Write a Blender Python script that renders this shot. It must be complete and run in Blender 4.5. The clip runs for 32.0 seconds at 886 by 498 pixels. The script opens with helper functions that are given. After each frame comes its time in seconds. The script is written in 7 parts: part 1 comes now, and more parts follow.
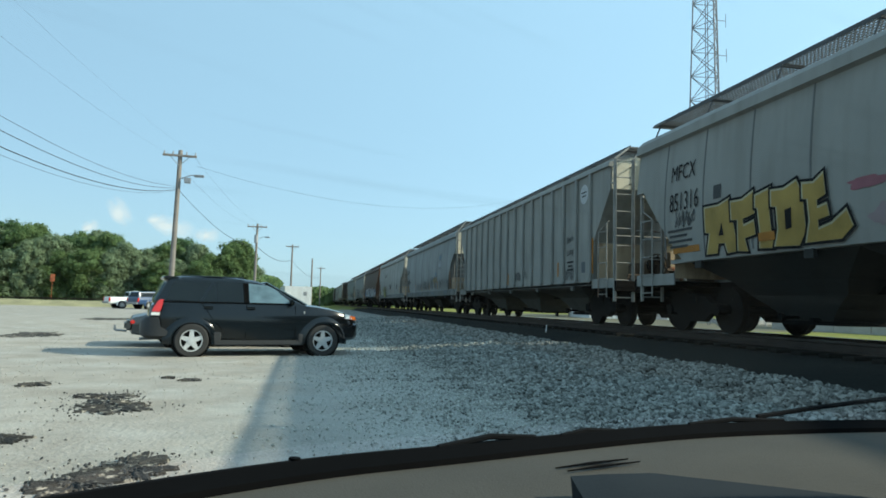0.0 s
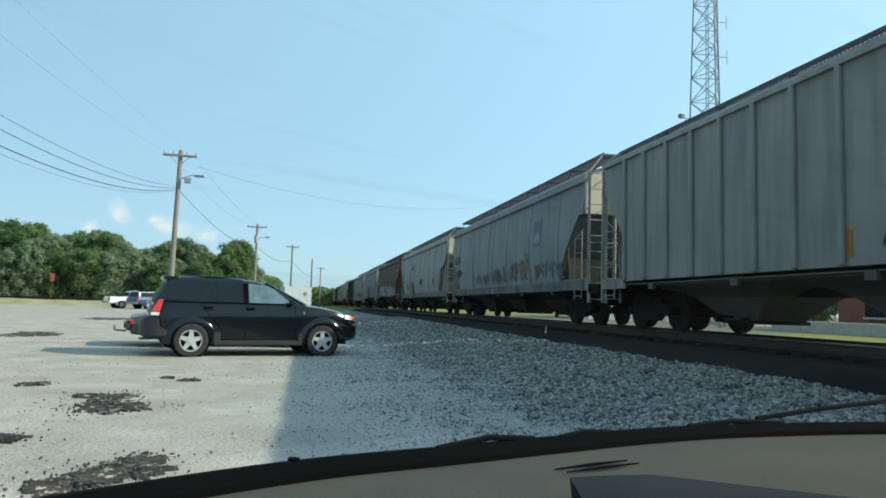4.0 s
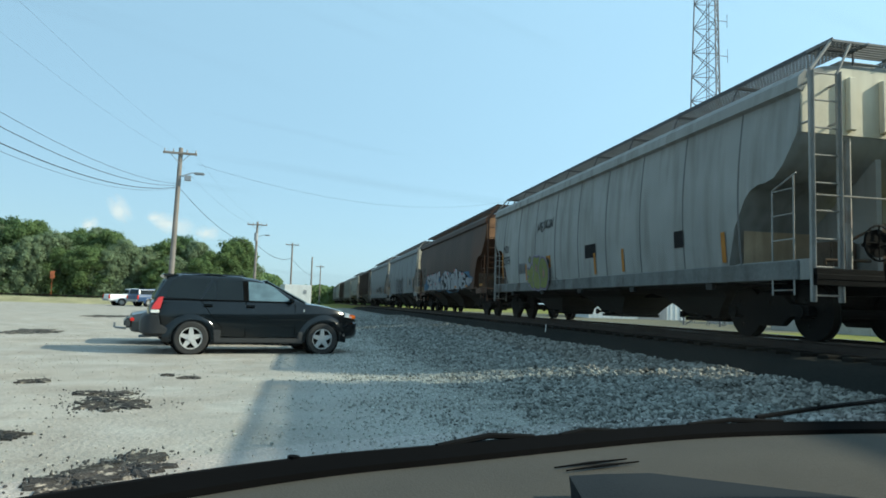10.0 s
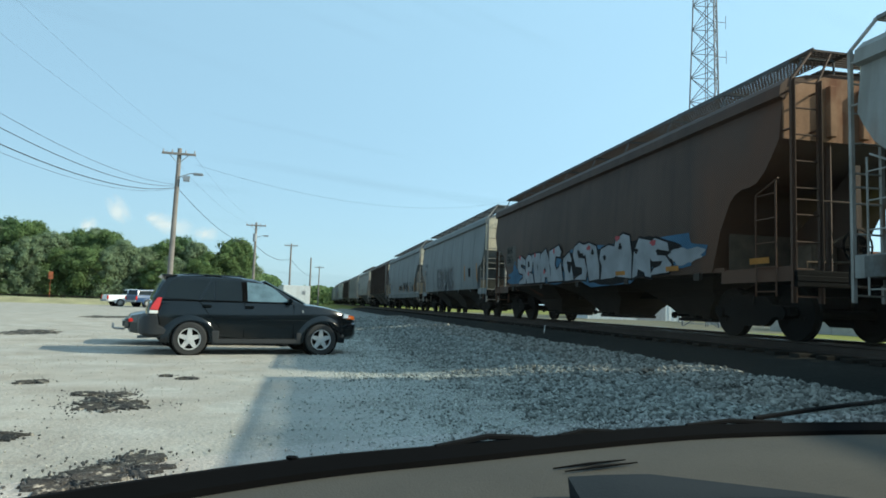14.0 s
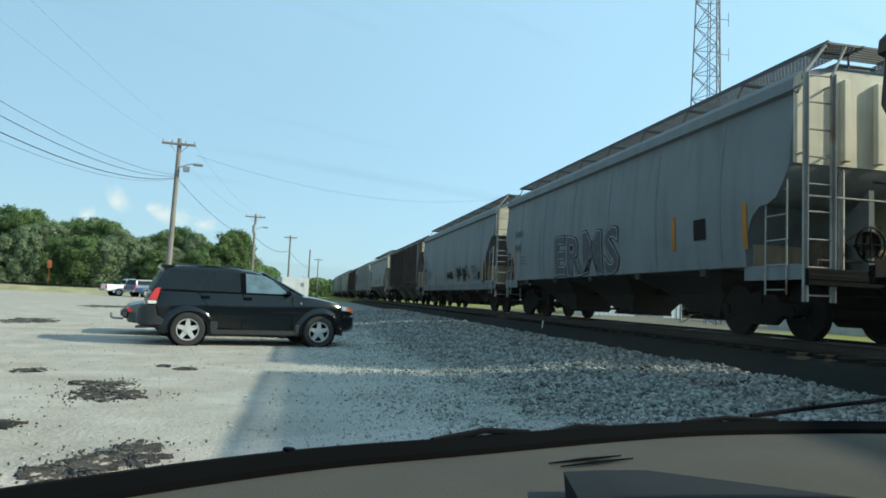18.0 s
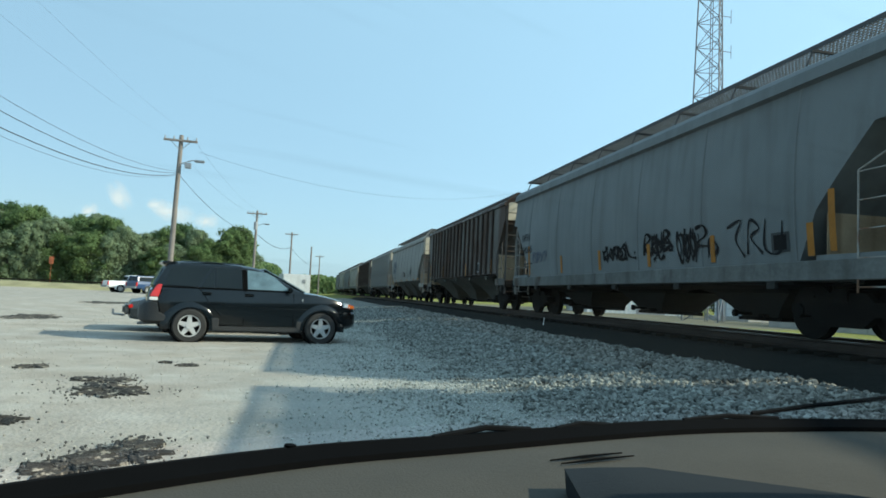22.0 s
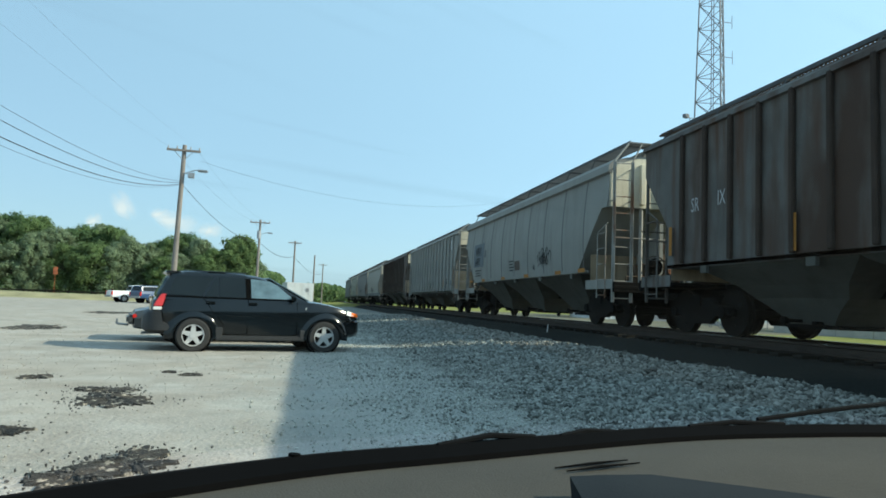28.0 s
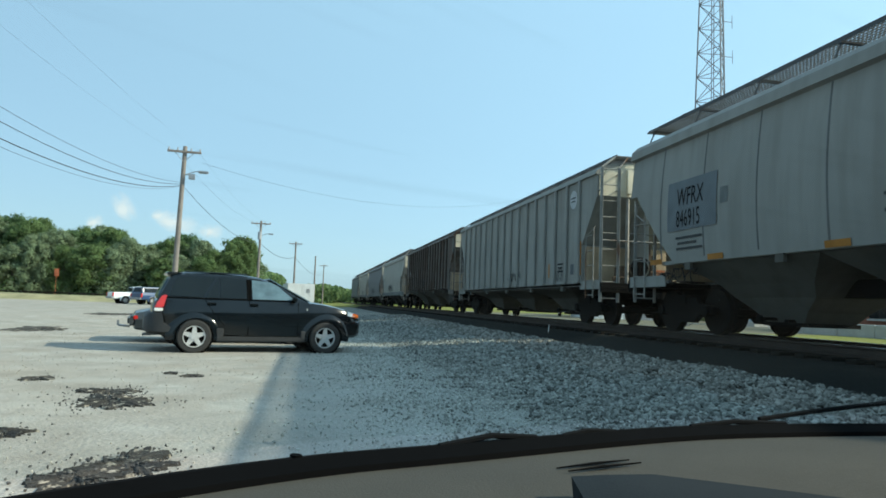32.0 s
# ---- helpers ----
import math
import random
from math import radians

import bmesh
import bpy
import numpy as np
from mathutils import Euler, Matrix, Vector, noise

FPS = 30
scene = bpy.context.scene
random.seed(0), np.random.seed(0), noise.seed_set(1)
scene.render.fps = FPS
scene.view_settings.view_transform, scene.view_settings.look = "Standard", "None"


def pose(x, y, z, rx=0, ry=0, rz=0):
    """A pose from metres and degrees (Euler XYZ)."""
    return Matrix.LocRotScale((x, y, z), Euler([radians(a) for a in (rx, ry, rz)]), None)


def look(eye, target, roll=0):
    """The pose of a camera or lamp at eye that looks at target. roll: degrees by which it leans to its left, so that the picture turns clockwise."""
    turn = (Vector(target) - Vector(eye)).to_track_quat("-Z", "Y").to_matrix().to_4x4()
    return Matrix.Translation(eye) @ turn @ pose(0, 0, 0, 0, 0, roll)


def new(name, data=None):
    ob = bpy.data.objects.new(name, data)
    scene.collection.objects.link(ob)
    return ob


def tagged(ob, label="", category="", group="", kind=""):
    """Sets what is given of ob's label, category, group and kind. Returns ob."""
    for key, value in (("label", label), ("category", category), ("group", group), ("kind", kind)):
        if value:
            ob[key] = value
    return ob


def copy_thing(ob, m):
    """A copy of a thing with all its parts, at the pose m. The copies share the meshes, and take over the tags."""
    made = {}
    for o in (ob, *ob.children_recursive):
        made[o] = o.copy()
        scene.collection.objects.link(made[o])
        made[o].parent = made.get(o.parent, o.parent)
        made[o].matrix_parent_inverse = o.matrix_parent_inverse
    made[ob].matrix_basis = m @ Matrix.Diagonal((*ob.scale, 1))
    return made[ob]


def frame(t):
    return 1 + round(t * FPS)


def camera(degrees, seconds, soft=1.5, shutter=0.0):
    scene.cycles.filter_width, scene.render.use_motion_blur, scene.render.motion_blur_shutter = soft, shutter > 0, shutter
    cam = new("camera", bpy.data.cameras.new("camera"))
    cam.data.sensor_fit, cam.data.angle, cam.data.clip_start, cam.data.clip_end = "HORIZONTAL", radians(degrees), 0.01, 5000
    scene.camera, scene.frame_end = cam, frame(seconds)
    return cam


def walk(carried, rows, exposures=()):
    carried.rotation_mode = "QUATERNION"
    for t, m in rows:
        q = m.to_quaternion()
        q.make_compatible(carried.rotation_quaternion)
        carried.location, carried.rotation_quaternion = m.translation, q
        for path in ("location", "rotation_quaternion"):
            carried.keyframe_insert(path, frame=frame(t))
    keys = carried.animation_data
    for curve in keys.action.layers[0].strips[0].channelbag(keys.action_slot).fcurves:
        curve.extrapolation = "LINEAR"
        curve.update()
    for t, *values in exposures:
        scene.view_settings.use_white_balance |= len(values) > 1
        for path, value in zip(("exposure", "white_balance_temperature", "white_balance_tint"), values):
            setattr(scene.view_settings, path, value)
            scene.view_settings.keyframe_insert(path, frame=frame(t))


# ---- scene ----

EYE = (0.0, 0.0, 1.15)
cam = camera(66.0, 32.0, soft=1.7)
CAMERA_TURNS = [
    (0, 94.74, -1.43, -11.40), (0.5, 94.73, -1.46, -11.40), (1, 94.74, -1.50, -11.39), (1.5, 94.80, -1.52, -11.39),
    (2, 94.86, -1.51, -11.38), (2.5, 94.85, -1.50, -11.39), (3, 94.82, -1.51, -11.41), (3.5, 94.82, -1.57, -11.42),
    (5.5, 94.74, -1.64, -11.42), (6, 94.77, -1.60, -11.42), (6.5, 94.76, -1.62, -11.43), (7, 94.73, -1.68, -11.44),
    (7.5, 94.73, -1.71, -11.45), (8, 94.69, -1.67, -11.46), (8.5, 94.63, -1.66, -11.47), (9, 94.62, -1.72, -11.47),
    (9.5, 94.66, -1.75, -11.45), (10, 94.66, -1.74, -11.43), (10.5, 94.64, -1.76, -11.41), (11, 94.65, -1.83, -11.40),
    (11.5, 94.70, -1.87, -11.39), (12, 94.72, -1.86, -11.36), (12.5, 94.67, -1.83, -11.38), (13, 94.66, -1.79, -11.44),
    (13.5, 94.69, -1.75, -11.50), (14, 94.73, -1.77, -11.53), (14.5, 94.78, -1.83, -11.54), (16.5, 94.56, -2.18, -11.64),
    (17, 94.42, -2.40, -11.66), (17.5, 94.30, -2.49, -11.66), (18, 94.23, -2.53, -11.66), (18.5, 94.20, -2.58, -11.66),
    (19, 94.17, -2.64, -11.64), (19.5, 94.15, -2.70, -11.62), (20, 94.13, -2.73, -11.60), (20.5, 94.07, -2.74, -11.61),
    (21, 94.02, -2.77, -11.60), (21.5, 94.00, -2.76, -11.57), (22, 93.98, -2.66, -11.55), (22.5, 93.95, -2.56, -11.51),
    (23, 93.98, -2.56, -11.48), (23.5, 94.06, -2.57, -11.49), (24, 94.13, -2.55, -11.50), (24.5, 94.16, -2.51, -11.48),
    (25, 94.23, -2.43, -11.45), (25.5, 94.36, -2.30, -11.40), (27.5, 94.61, -2.32, -11.26), (28, 94.60, -2.25, -11.26),
    (28.5, 94.60, -2.18, -11.24), (29, 94.60, -2.10, -11.23), (29.5, 94.62, -2.07, -11.22), (30, 94.67, -2.09, -11.22),
    (30.5, 94.69, -2.10, -11.22), (31, 94.66, -2.07, -11.21), (31.5, 94.64, -2.04, -11.20), (32, 94.63, -2.06, -11.18),
]
walk(cam, [(t, pose(*EYE, rx, ry, rz)) for t, rx, ry, rz in CAMERA_TURNS], exposures=[(0.0, 0.75, 6650, 3), (32.0, 0.75, 6650, 3)])

# ---------------------------------------------------------------- light
SUN_ELEV, SUN_AZ = radians(32.0), radians(107.4)      # azimuth clockwise from +Y
world = bpy.data.worlds.new("world")
scene.world = world
world.use_nodes = True
wt = world.node_tree
sky = wt.nodes.new("ShaderNodeTexSky")
sky.sky_type = "NISHITA"
sky.sun_disc = False
sky.sun_elevation, sky.sun_rotation = SUN_ELEV, SUN_AZ
sky.air_density, sky.dust_density, sky.ozone_density = 1.0, 2.5, 1.4
sky.altitude = 900.0
wt.nodes["Background"].inputs["Strength"].default_value = 0.15
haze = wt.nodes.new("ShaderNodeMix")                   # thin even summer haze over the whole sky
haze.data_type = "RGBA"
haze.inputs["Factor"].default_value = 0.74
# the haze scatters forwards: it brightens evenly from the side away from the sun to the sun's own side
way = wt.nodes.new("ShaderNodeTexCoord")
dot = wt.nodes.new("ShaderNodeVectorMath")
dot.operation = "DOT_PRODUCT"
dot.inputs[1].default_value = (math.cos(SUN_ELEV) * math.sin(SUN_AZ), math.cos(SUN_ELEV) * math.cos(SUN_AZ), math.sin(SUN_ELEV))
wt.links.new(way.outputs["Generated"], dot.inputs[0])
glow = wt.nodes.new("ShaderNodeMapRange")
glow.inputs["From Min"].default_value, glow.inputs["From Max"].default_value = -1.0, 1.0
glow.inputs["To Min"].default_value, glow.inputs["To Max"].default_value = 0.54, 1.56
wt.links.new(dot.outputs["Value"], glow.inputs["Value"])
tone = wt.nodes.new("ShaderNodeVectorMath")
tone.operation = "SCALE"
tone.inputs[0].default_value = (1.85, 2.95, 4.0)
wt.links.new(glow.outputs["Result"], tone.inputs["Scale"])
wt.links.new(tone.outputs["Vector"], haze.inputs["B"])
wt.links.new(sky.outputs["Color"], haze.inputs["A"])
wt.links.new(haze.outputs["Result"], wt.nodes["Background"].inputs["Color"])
sun = new("sun", bpy.data.lights.new("sun", "SUN"))
sun.data.energy, sun.data.angle, sun.data.color = 3.6, radians(0.5), (1.0, 0.92, 0.78)
to_sun = Vector((math.cos(SUN_ELEV) * math.sin(SUN_AZ), math.cos(SUN_ELEV) * math.cos(SUN_AZ), math.sin(SUN_ELEV)))
sun.matrix_world = look(tuple(to_sun * 60), (0, 0, 0))

# ---------------------------------------------------------------- materials
def mat(name, color, rough=0.7, metal=0.0, vary=0.25, scale=3.0, fine=40.0, bump=0.0, streak=0.0, rust=None, rust_amount=0.0, coat=0.0, random_tint=0.0, spec=0.5, streak_color=None):
    """A weathered surface: base colour broken at two scales, optional rust patches and vertical streaks."""
    m = bpy.data.materials.new(name)
    m.use_nodes = True
    nt = m.node_tree
    n, l = nt.nodes, nt.links
    bsdf = n["Principled BSDF"]
    bsdf.inputs["Roughness"].default_value = rough
    bsdf.inputs["Metallic"].default_value = metal
    bsdf.inputs["Coat Weight"].default_value = coat
    bsdf.inputs["Specular IOR Level"].default_value = spec
    tc = n.new("ShaderNodeTexCoord")
    big = n.new("ShaderNodeTexNoise")
    big.inputs["Scale"].default_value, big.inputs["Detail"].default_value = scale, 5
    small = n.new("ShaderNodeTexNoise")
    small.inputs["Scale"].default_value, small.inputs["Detail"].default_value = fine, 3
    l.new(tc.outputs["Object"], big.inputs["Vector"])
    l.new(tc.outputs["Object"], small.inputs["Vector"])
    add = n.new("ShaderNodeMath")
    add.operation = "MULTIPLY_ADD"
    l.new(small.outputs["Fac"], add.inputs[0])
    add.inputs[1].default_value = 0.5
    l.new(big.outputs["Fac"], add.inputs[2])
    ramp = n.new("ShaderNodeMapRange")
    ramp.inputs["From Min"].default_value, ramp.inputs["From Max"].default_value = 0.4, 1.1
    ramp.inputs["To Min"].default_value, ramp.inputs["To Max"].default_value = 1 - vary, 1 + vary
    l.new(add.outputs[0], ramp.inputs["Value"])
    mul = n.new("ShaderNodeVectorMath")
    mul.operation = "SCALE"
    mul.inputs[0].default_value = color
    l.new(ramp.outputs["Result"], mul.inputs["Scale"])
    col = mul.outputs["Vector"]
    if random_tint:
        info = n.new("ShaderNodeObjectInfo")
        rr = n.new("ShaderNodeMapRange")
        rr.inputs["To Min"].default_value, rr.inputs["To Max"].default_value = 1 - random_tint, 1 + random_tint
        l.new(info.outputs["Random"], rr.inputs["Value"])
        mul2 = n.new("ShaderNodeVectorMath")
        mul2.operation = "SCALE"
        l.new(col, mul2.inputs[0])
        l.new(rr.outputs["Result"], mul2.inputs["Scale"])
        col = mul2.outputs["Vector"]
    if streak:
        mp = n.new("ShaderNodeMapping")
        mp.inputs["Scale"].default_value = (1.0, 0.9, 0.10)
        l.new(tc.outputs["Object"], mp.inputs["Vector"])
        st = n.new("ShaderNodeTexNoise")
        st.inputs["Scale"].default_value, st.inputs["Detail"].default_value = 4.0, 6
        l.new(mp.outputs["Vector"], st.inputs["Vector"])
        sr = n.new("ShaderNodeMapRange")
        sr.inputs["From Min"].default_value, sr.inputs["From Max"].default_value = 0.45, 0.72
        sr.inputs["To Max"].default_value = streak
        l.new(st.outputs["Fac"], sr.inputs["Value"])
        mix = n.new("ShaderNodeMix")
        mix.data_type = "RGBA"
        l.new(sr.outputs["Result"], mix.inputs["Factor"])
        l.new(col, mix.inputs["A"])
        mix.inputs["B"].default_value = (*streak_color, 1) if streak_color else (color[0] * 0.45, color[1] * 0.4, color[2] * 0.35, 1)
        col = mix.outputs["Result"]
    if rust:
        rn = n.new("ShaderNodeTexNoise")
        rn.inputs["Scale"].default_value, rn.inputs["Detail"].default_value = scale * 0.7, 9
        mp = n.new("ShaderNodeMapping")
        mp.inputs["Location"].default_value = (7.1, 3.3, 1.7)
        mp.inputs["Scale"].default_value = (1.0, 1.0, 0.45)
        l.new(tc.outputs["Object"], mp.inputs["Vector"])
        l.new(mp.outputs["Vector"], rn.inputs["Vector"])
        rr = n.new("ShaderNodeMapRange")
        rr.inputs["From Min"].default_value, rr.inputs["From Max"].default_value = 0.66 - rust_amount * 0.3, 0.74 - rust_amount * 0.25
        l.new(rn.outputs["Fac"], rr.inputs["Value"])
        mix = n.new("ShaderNodeMix")
        mix.data_type = "RGBA"
        l.new(rr.outputs["Result"], mix.inputs["Factor"])
        l.new(col, mix.inputs["A"])
        mix.inputs["B"].default_value = (*rust, 1)
        col = mix.outputs["Result"]
    l.new(col, bsdf.inputs["Base Color"])
    if bump:
        bp = n.new("ShaderNodeBump")
        bp.inputs["Strength"].default_value, bp.inputs["Distance"].default_value = bump, 0.02
        l.new(small.outputs["Fac"], bp.inputs["Height"])
        l.new(bp.outputs["Normal"], bsdf.inputs["Normal"])
    return m


RUST = (0.16, 0.06, 0.03)
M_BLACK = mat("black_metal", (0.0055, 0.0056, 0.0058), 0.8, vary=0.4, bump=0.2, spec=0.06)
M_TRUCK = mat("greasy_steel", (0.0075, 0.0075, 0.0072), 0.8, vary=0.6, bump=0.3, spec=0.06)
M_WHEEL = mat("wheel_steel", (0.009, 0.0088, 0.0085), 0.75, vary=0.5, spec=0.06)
M_RAIL = mat("rail_steel", (0.035, 0.026, 0.021), 0.7, vary=0.4, spec=0.2)
M_RAILTOP = mat("rail_running_surface", (0.5, 0.5, 0.5), 0.25, 0.9, vary=0.1)
M_TIE = mat("creosoted_tie", (0.015, 0.014, 0.012), 0.95, vary=0.5, bump=0.4, random_tint=0.3, spec=0.1)
M_GRATE = mat("galvanised_grating", (0.155, 0.157, 0.155), 0.7, vary=0.25, spec=0.2)
M_BROWNGRATE = mat("rusty_grating", (0.075, 0.055, 0.045), 0.8, vary=0.3, spec=0.15)
M_LADDER = mat("ladder_paint", (0.27, 0.26, 0.24), 0.7, vary=0.4, scale=2.5, rust=(0.17, 0.095, 0.06), rust_amount=0.24, spec=0.2)
M_WOODPOLE = mat("weathered_pole", (0.20, 0.178, 0.16), 0.9, vary=0.35, scale=1.5, bump=0.4)
M_WIRE = mat("cable", (0.02, 0.02, 0.02), 0.6)
M_GALV = mat("galvanised_steel", (0.30, 0.31, 0.32), 0.5, 0.6, vary=0.2)
M_TOWER = mat("tower_steel", (0.16, 0.17, 0.19), 0.6, 0.4, vary=0.2)
M_CARBLACK = mat("black_car_paint", (0.0035, 0.006, 0.008), 0.13, vary=0.25, coat=0.12, spec=0.38)
M_CLAD = mat("grey_plastic", (0.017, 0.0185, 0.020), 0.6, vary=0.2, bump=0.1)
M_TYRE = mat("tyre_rubber", (0.022, 0.022, 0.022), 0.85, vary=0.3, bump=0.2)
M_RIM = mat("alloy", (0.62, 0.62, 0.61), 0.35, 0.5, vary=0.08)
M_WHITECAR = mat("white_car_paint", (0.78, 0.78, 0.77), 0.3, vary=0.05, coat=0.4)
M_BLUECAR = mat("blue_car_paint", (0.02, 0.055, 0.13), 0.3, vary=0.1, coat=0.4)
M_SILVER = mat("grey_car_body_paint", (0.055, 0.060, 0.062), 0.3, 0.3, vary=0.1, coat=0.4)
M_REDLENS = mat("red_lens", (0.55, 0.02, 0.015), 0.2, vary=0.1, coat=0.5)
M_AMBER = mat("amber_lens", (0.85, 0.16, 0.02), 0.2, vary=0.1, coat=0.5)
M_CLEARLENS = mat("clear_lens", (0.75, 0.75, 0.73), 0.12, vary=0.1, coat=0.6)
M_DARKGLASS = mat("dark_window_glass", (0.007, 0.011, 0.013), 0.06, vary=0.3, scale=1.5, spec=0.28)
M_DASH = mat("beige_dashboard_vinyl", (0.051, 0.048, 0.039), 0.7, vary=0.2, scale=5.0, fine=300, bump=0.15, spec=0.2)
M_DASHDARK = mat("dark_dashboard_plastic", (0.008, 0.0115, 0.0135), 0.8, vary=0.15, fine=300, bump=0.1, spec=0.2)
M_RUBBER = mat("black_seal_rubber", (0.0032, 0.0035, 0.0038), 0.9, vary=0.2, spec=0.03)


def leaf_mat(name, color):
    m = mat(name, color, 0.8, vary=0.45, scale=0.3, fine=2.0, spec=0.12)
    nt = m.node_tree
    bsdf, out = nt.nodes["Principled BSDF"], nt.nodes["Material Output"]
    tr = nt.nodes.new("ShaderNodeBsdfTranslucent")
    nt.links.new(bsdf.inputs["Base Color"].links[0].from_socket, tr.inputs["Color"])
    mx = nt.nodes.new("ShaderNodeMixShader")
    mx.inputs["Fac"].default_value = 0.5
    nt.links.new(bsdf.outputs[0], mx.inputs[1])
    nt.links.new(tr.outputs[0], mx.inputs[2])
    nt.links.new(mx.outputs[0], out.inputs["Surface"])
    return m


M_LEAF = leaf_mat("foliage", (0.135, 0.20, 0.082))
M_LEAF2 = leaf_mat("foliage_light", (0.20, 0.26, 0.155))
M_LEAF3 = leaf_mat("foliage_dark", (0.090, 0.150, 0.070))
M_BARK = mat("bark", (0.10, 0.08, 0.06), 0.9, vary=0.3, bump=0.5)
# car ends: raised above the side paints, direct sun put into the colour
M_ENDSHEET = mat("sunlit_cream_end_paint", (0.60, 0.55, 0.43), 0.7, vary=0.2, scale=1.2, streak=0.35, rust=(0.30, 0.15, 0.07), rust_amount=0.06)
M_BRICK = mat("red_brick", (0.22, 0.075, 0.045), 0.85, vary=0.25)
M_CONC = mat("concrete", (0.42, 0.40, 0.36), 0.85, vary=0.2, bump=0.2)
M_WHITE = mat("white_paint", (0.72, 0.72, 0.70), 0.6, vary=0.08)
M_ORANGE = mat("orange_plastic", (0.36, 0.10, 0.04), 0.5, vary=0.1)

# ---------------------------------------------------------------- mesh helpers
def box(bm, c, size, rz=0.0, rx=0.0, ry=0.0):
    m = Matrix.Translation(c) @ Euler((rx, ry, rz)).to_matrix().to_4x4() @ Matrix.Diagonal((*size, 1))
    return bmesh.ops.create_cube(bm, size=1.0, matrix=m)["verts"]


def rod(bm, a, b, r, n=8, r2=None):
    a, b = Vector(a), Vector(b)
    d = b - a
    m = Matrix.Translation((a + b) / 2) @ d.to_track_quat("Z", "Y").to_matrix().to_4x4()
    return bmesh.ops.create_cone(bm, cap_ends=True, segments=n, radius1=r, radius2=r if r2 is None else r2, depth=d.length, matrix=m)["verts"]


def loft(bm, rings, caps=True, closed=True):
    """Skin a row of rings (each the same number of points)."""
    vs = [[bm.verts.new(p) for p in ring] for ring in rings]
    k = len(vs[0])
    for a, b in zip(vs, vs[1:]):
        for i in range(k if closed else k - 1):
            j = (i + 1) % k
            bm.faces.new((a[i], a[j], b[j], b[i]))
    if caps:
        bm.faces.new(list(reversed(vs[0])))
        bm.faces.new(vs[-1])
    return vs


def plate(bm, pts, off):
    """A flat polygon with thickness: pts is a loop of 3D points, off the vector to its other face."""
    off = Vector(off)
    a = [bm.verts.new(p) for p in pts]
    b = [bm.verts.new(Vector(p) + off) for p in pts]
    bm.faces.new(a)
    bm.faces.new(list(reversed(b)))
    for i in range(len(a)):
        j = (i + 1) % len(a)
        bm.faces.new((a[j], a[i], b[i], b[j]))


def tidy(bm, bevel=0.0, segments=2):
    bmesh.ops.recalc_face_normals(bm, faces=bm.faces)
    if bevel:
        bmesh.ops.bevel(bm, geom=bm.edges[:], offset=bevel, segments=segments, affect="EDGES", clamp_overlap=True)


def mesh_of(bm, name, material, smooth=False):
    bmesh.ops.recalc_face_normals(bm, faces=bm.faces)
    me = bpy.data.meshes.new(name)
    bm.to_mesh(me)
    bm.free()
    if material:
        me.materials.append(material)
    if smooth:
        me.shade_smooth()
        me.set_sharp_from_angle(angle=radians(35))
    return me


def part(name, bm, material, parent, label="", smooth=False, kind=""):
    ob = new(name, mesh_of(bm, name, material, smooth))
    ob.parent = parent
    return tagged(ob, label, kind=kind)


def shared(name, me, parent, m=None):
    ob = new(name, me)
    ob.parent = parent
    if m is not None:
        ob.matrix_basis = m
    return ob


def thing(name, label, category, m, group="", kind=""):
    ob = new(name)
    ob.empty_display_size = 0.3
    ob.matrix_basis = m
    return tagged(ob, label, category, group, kind)


def spline(pts, k=6):
    out = []
    for i in range(len(pts) - 1):
        p = [Vector(pts[max(0, min(len(pts) - 1, j))]) for j in (i - 1, i, i + 1, i + 2)]
        for q in range(k):
            u = q / k
            out.append(p[1] + 0.5 * u * (p[2] - p[0] + u * (2 * p[0] - 5 * p[1] + 4 * p[2] - p[3] + u * (3 * (p[1] - p[2]) + p[3] - p[0]))))
    out.append(Vector(pts[-1]))
    return out


# ---------------------------------------------------------------- the line of the track
TRACK_X, RAIL_Z = 8.95, 0.74


def bend(s):
    """How far the track has curved away at s metres along it, and its turn there."""
    d = max(0.0, s - 150.0)
    return d * d / 4000.0, -d / 2000.0


def smooth_step(x, a, b):
    u = min(1.0, max(0.0, (x - a) / (b - a)))
    return u * u * (3 - 2 * u)


def ground_z(x, y):
    x -= bend(y)[0]
    z = 0.22 * smooth_step(x, 1.4, 5.9)
    z += 0.29 * smooth_step(x, 6.6, 7.5)
    z -= 0.25 * smooth_step(x, 10.6, 12.2)
    return z


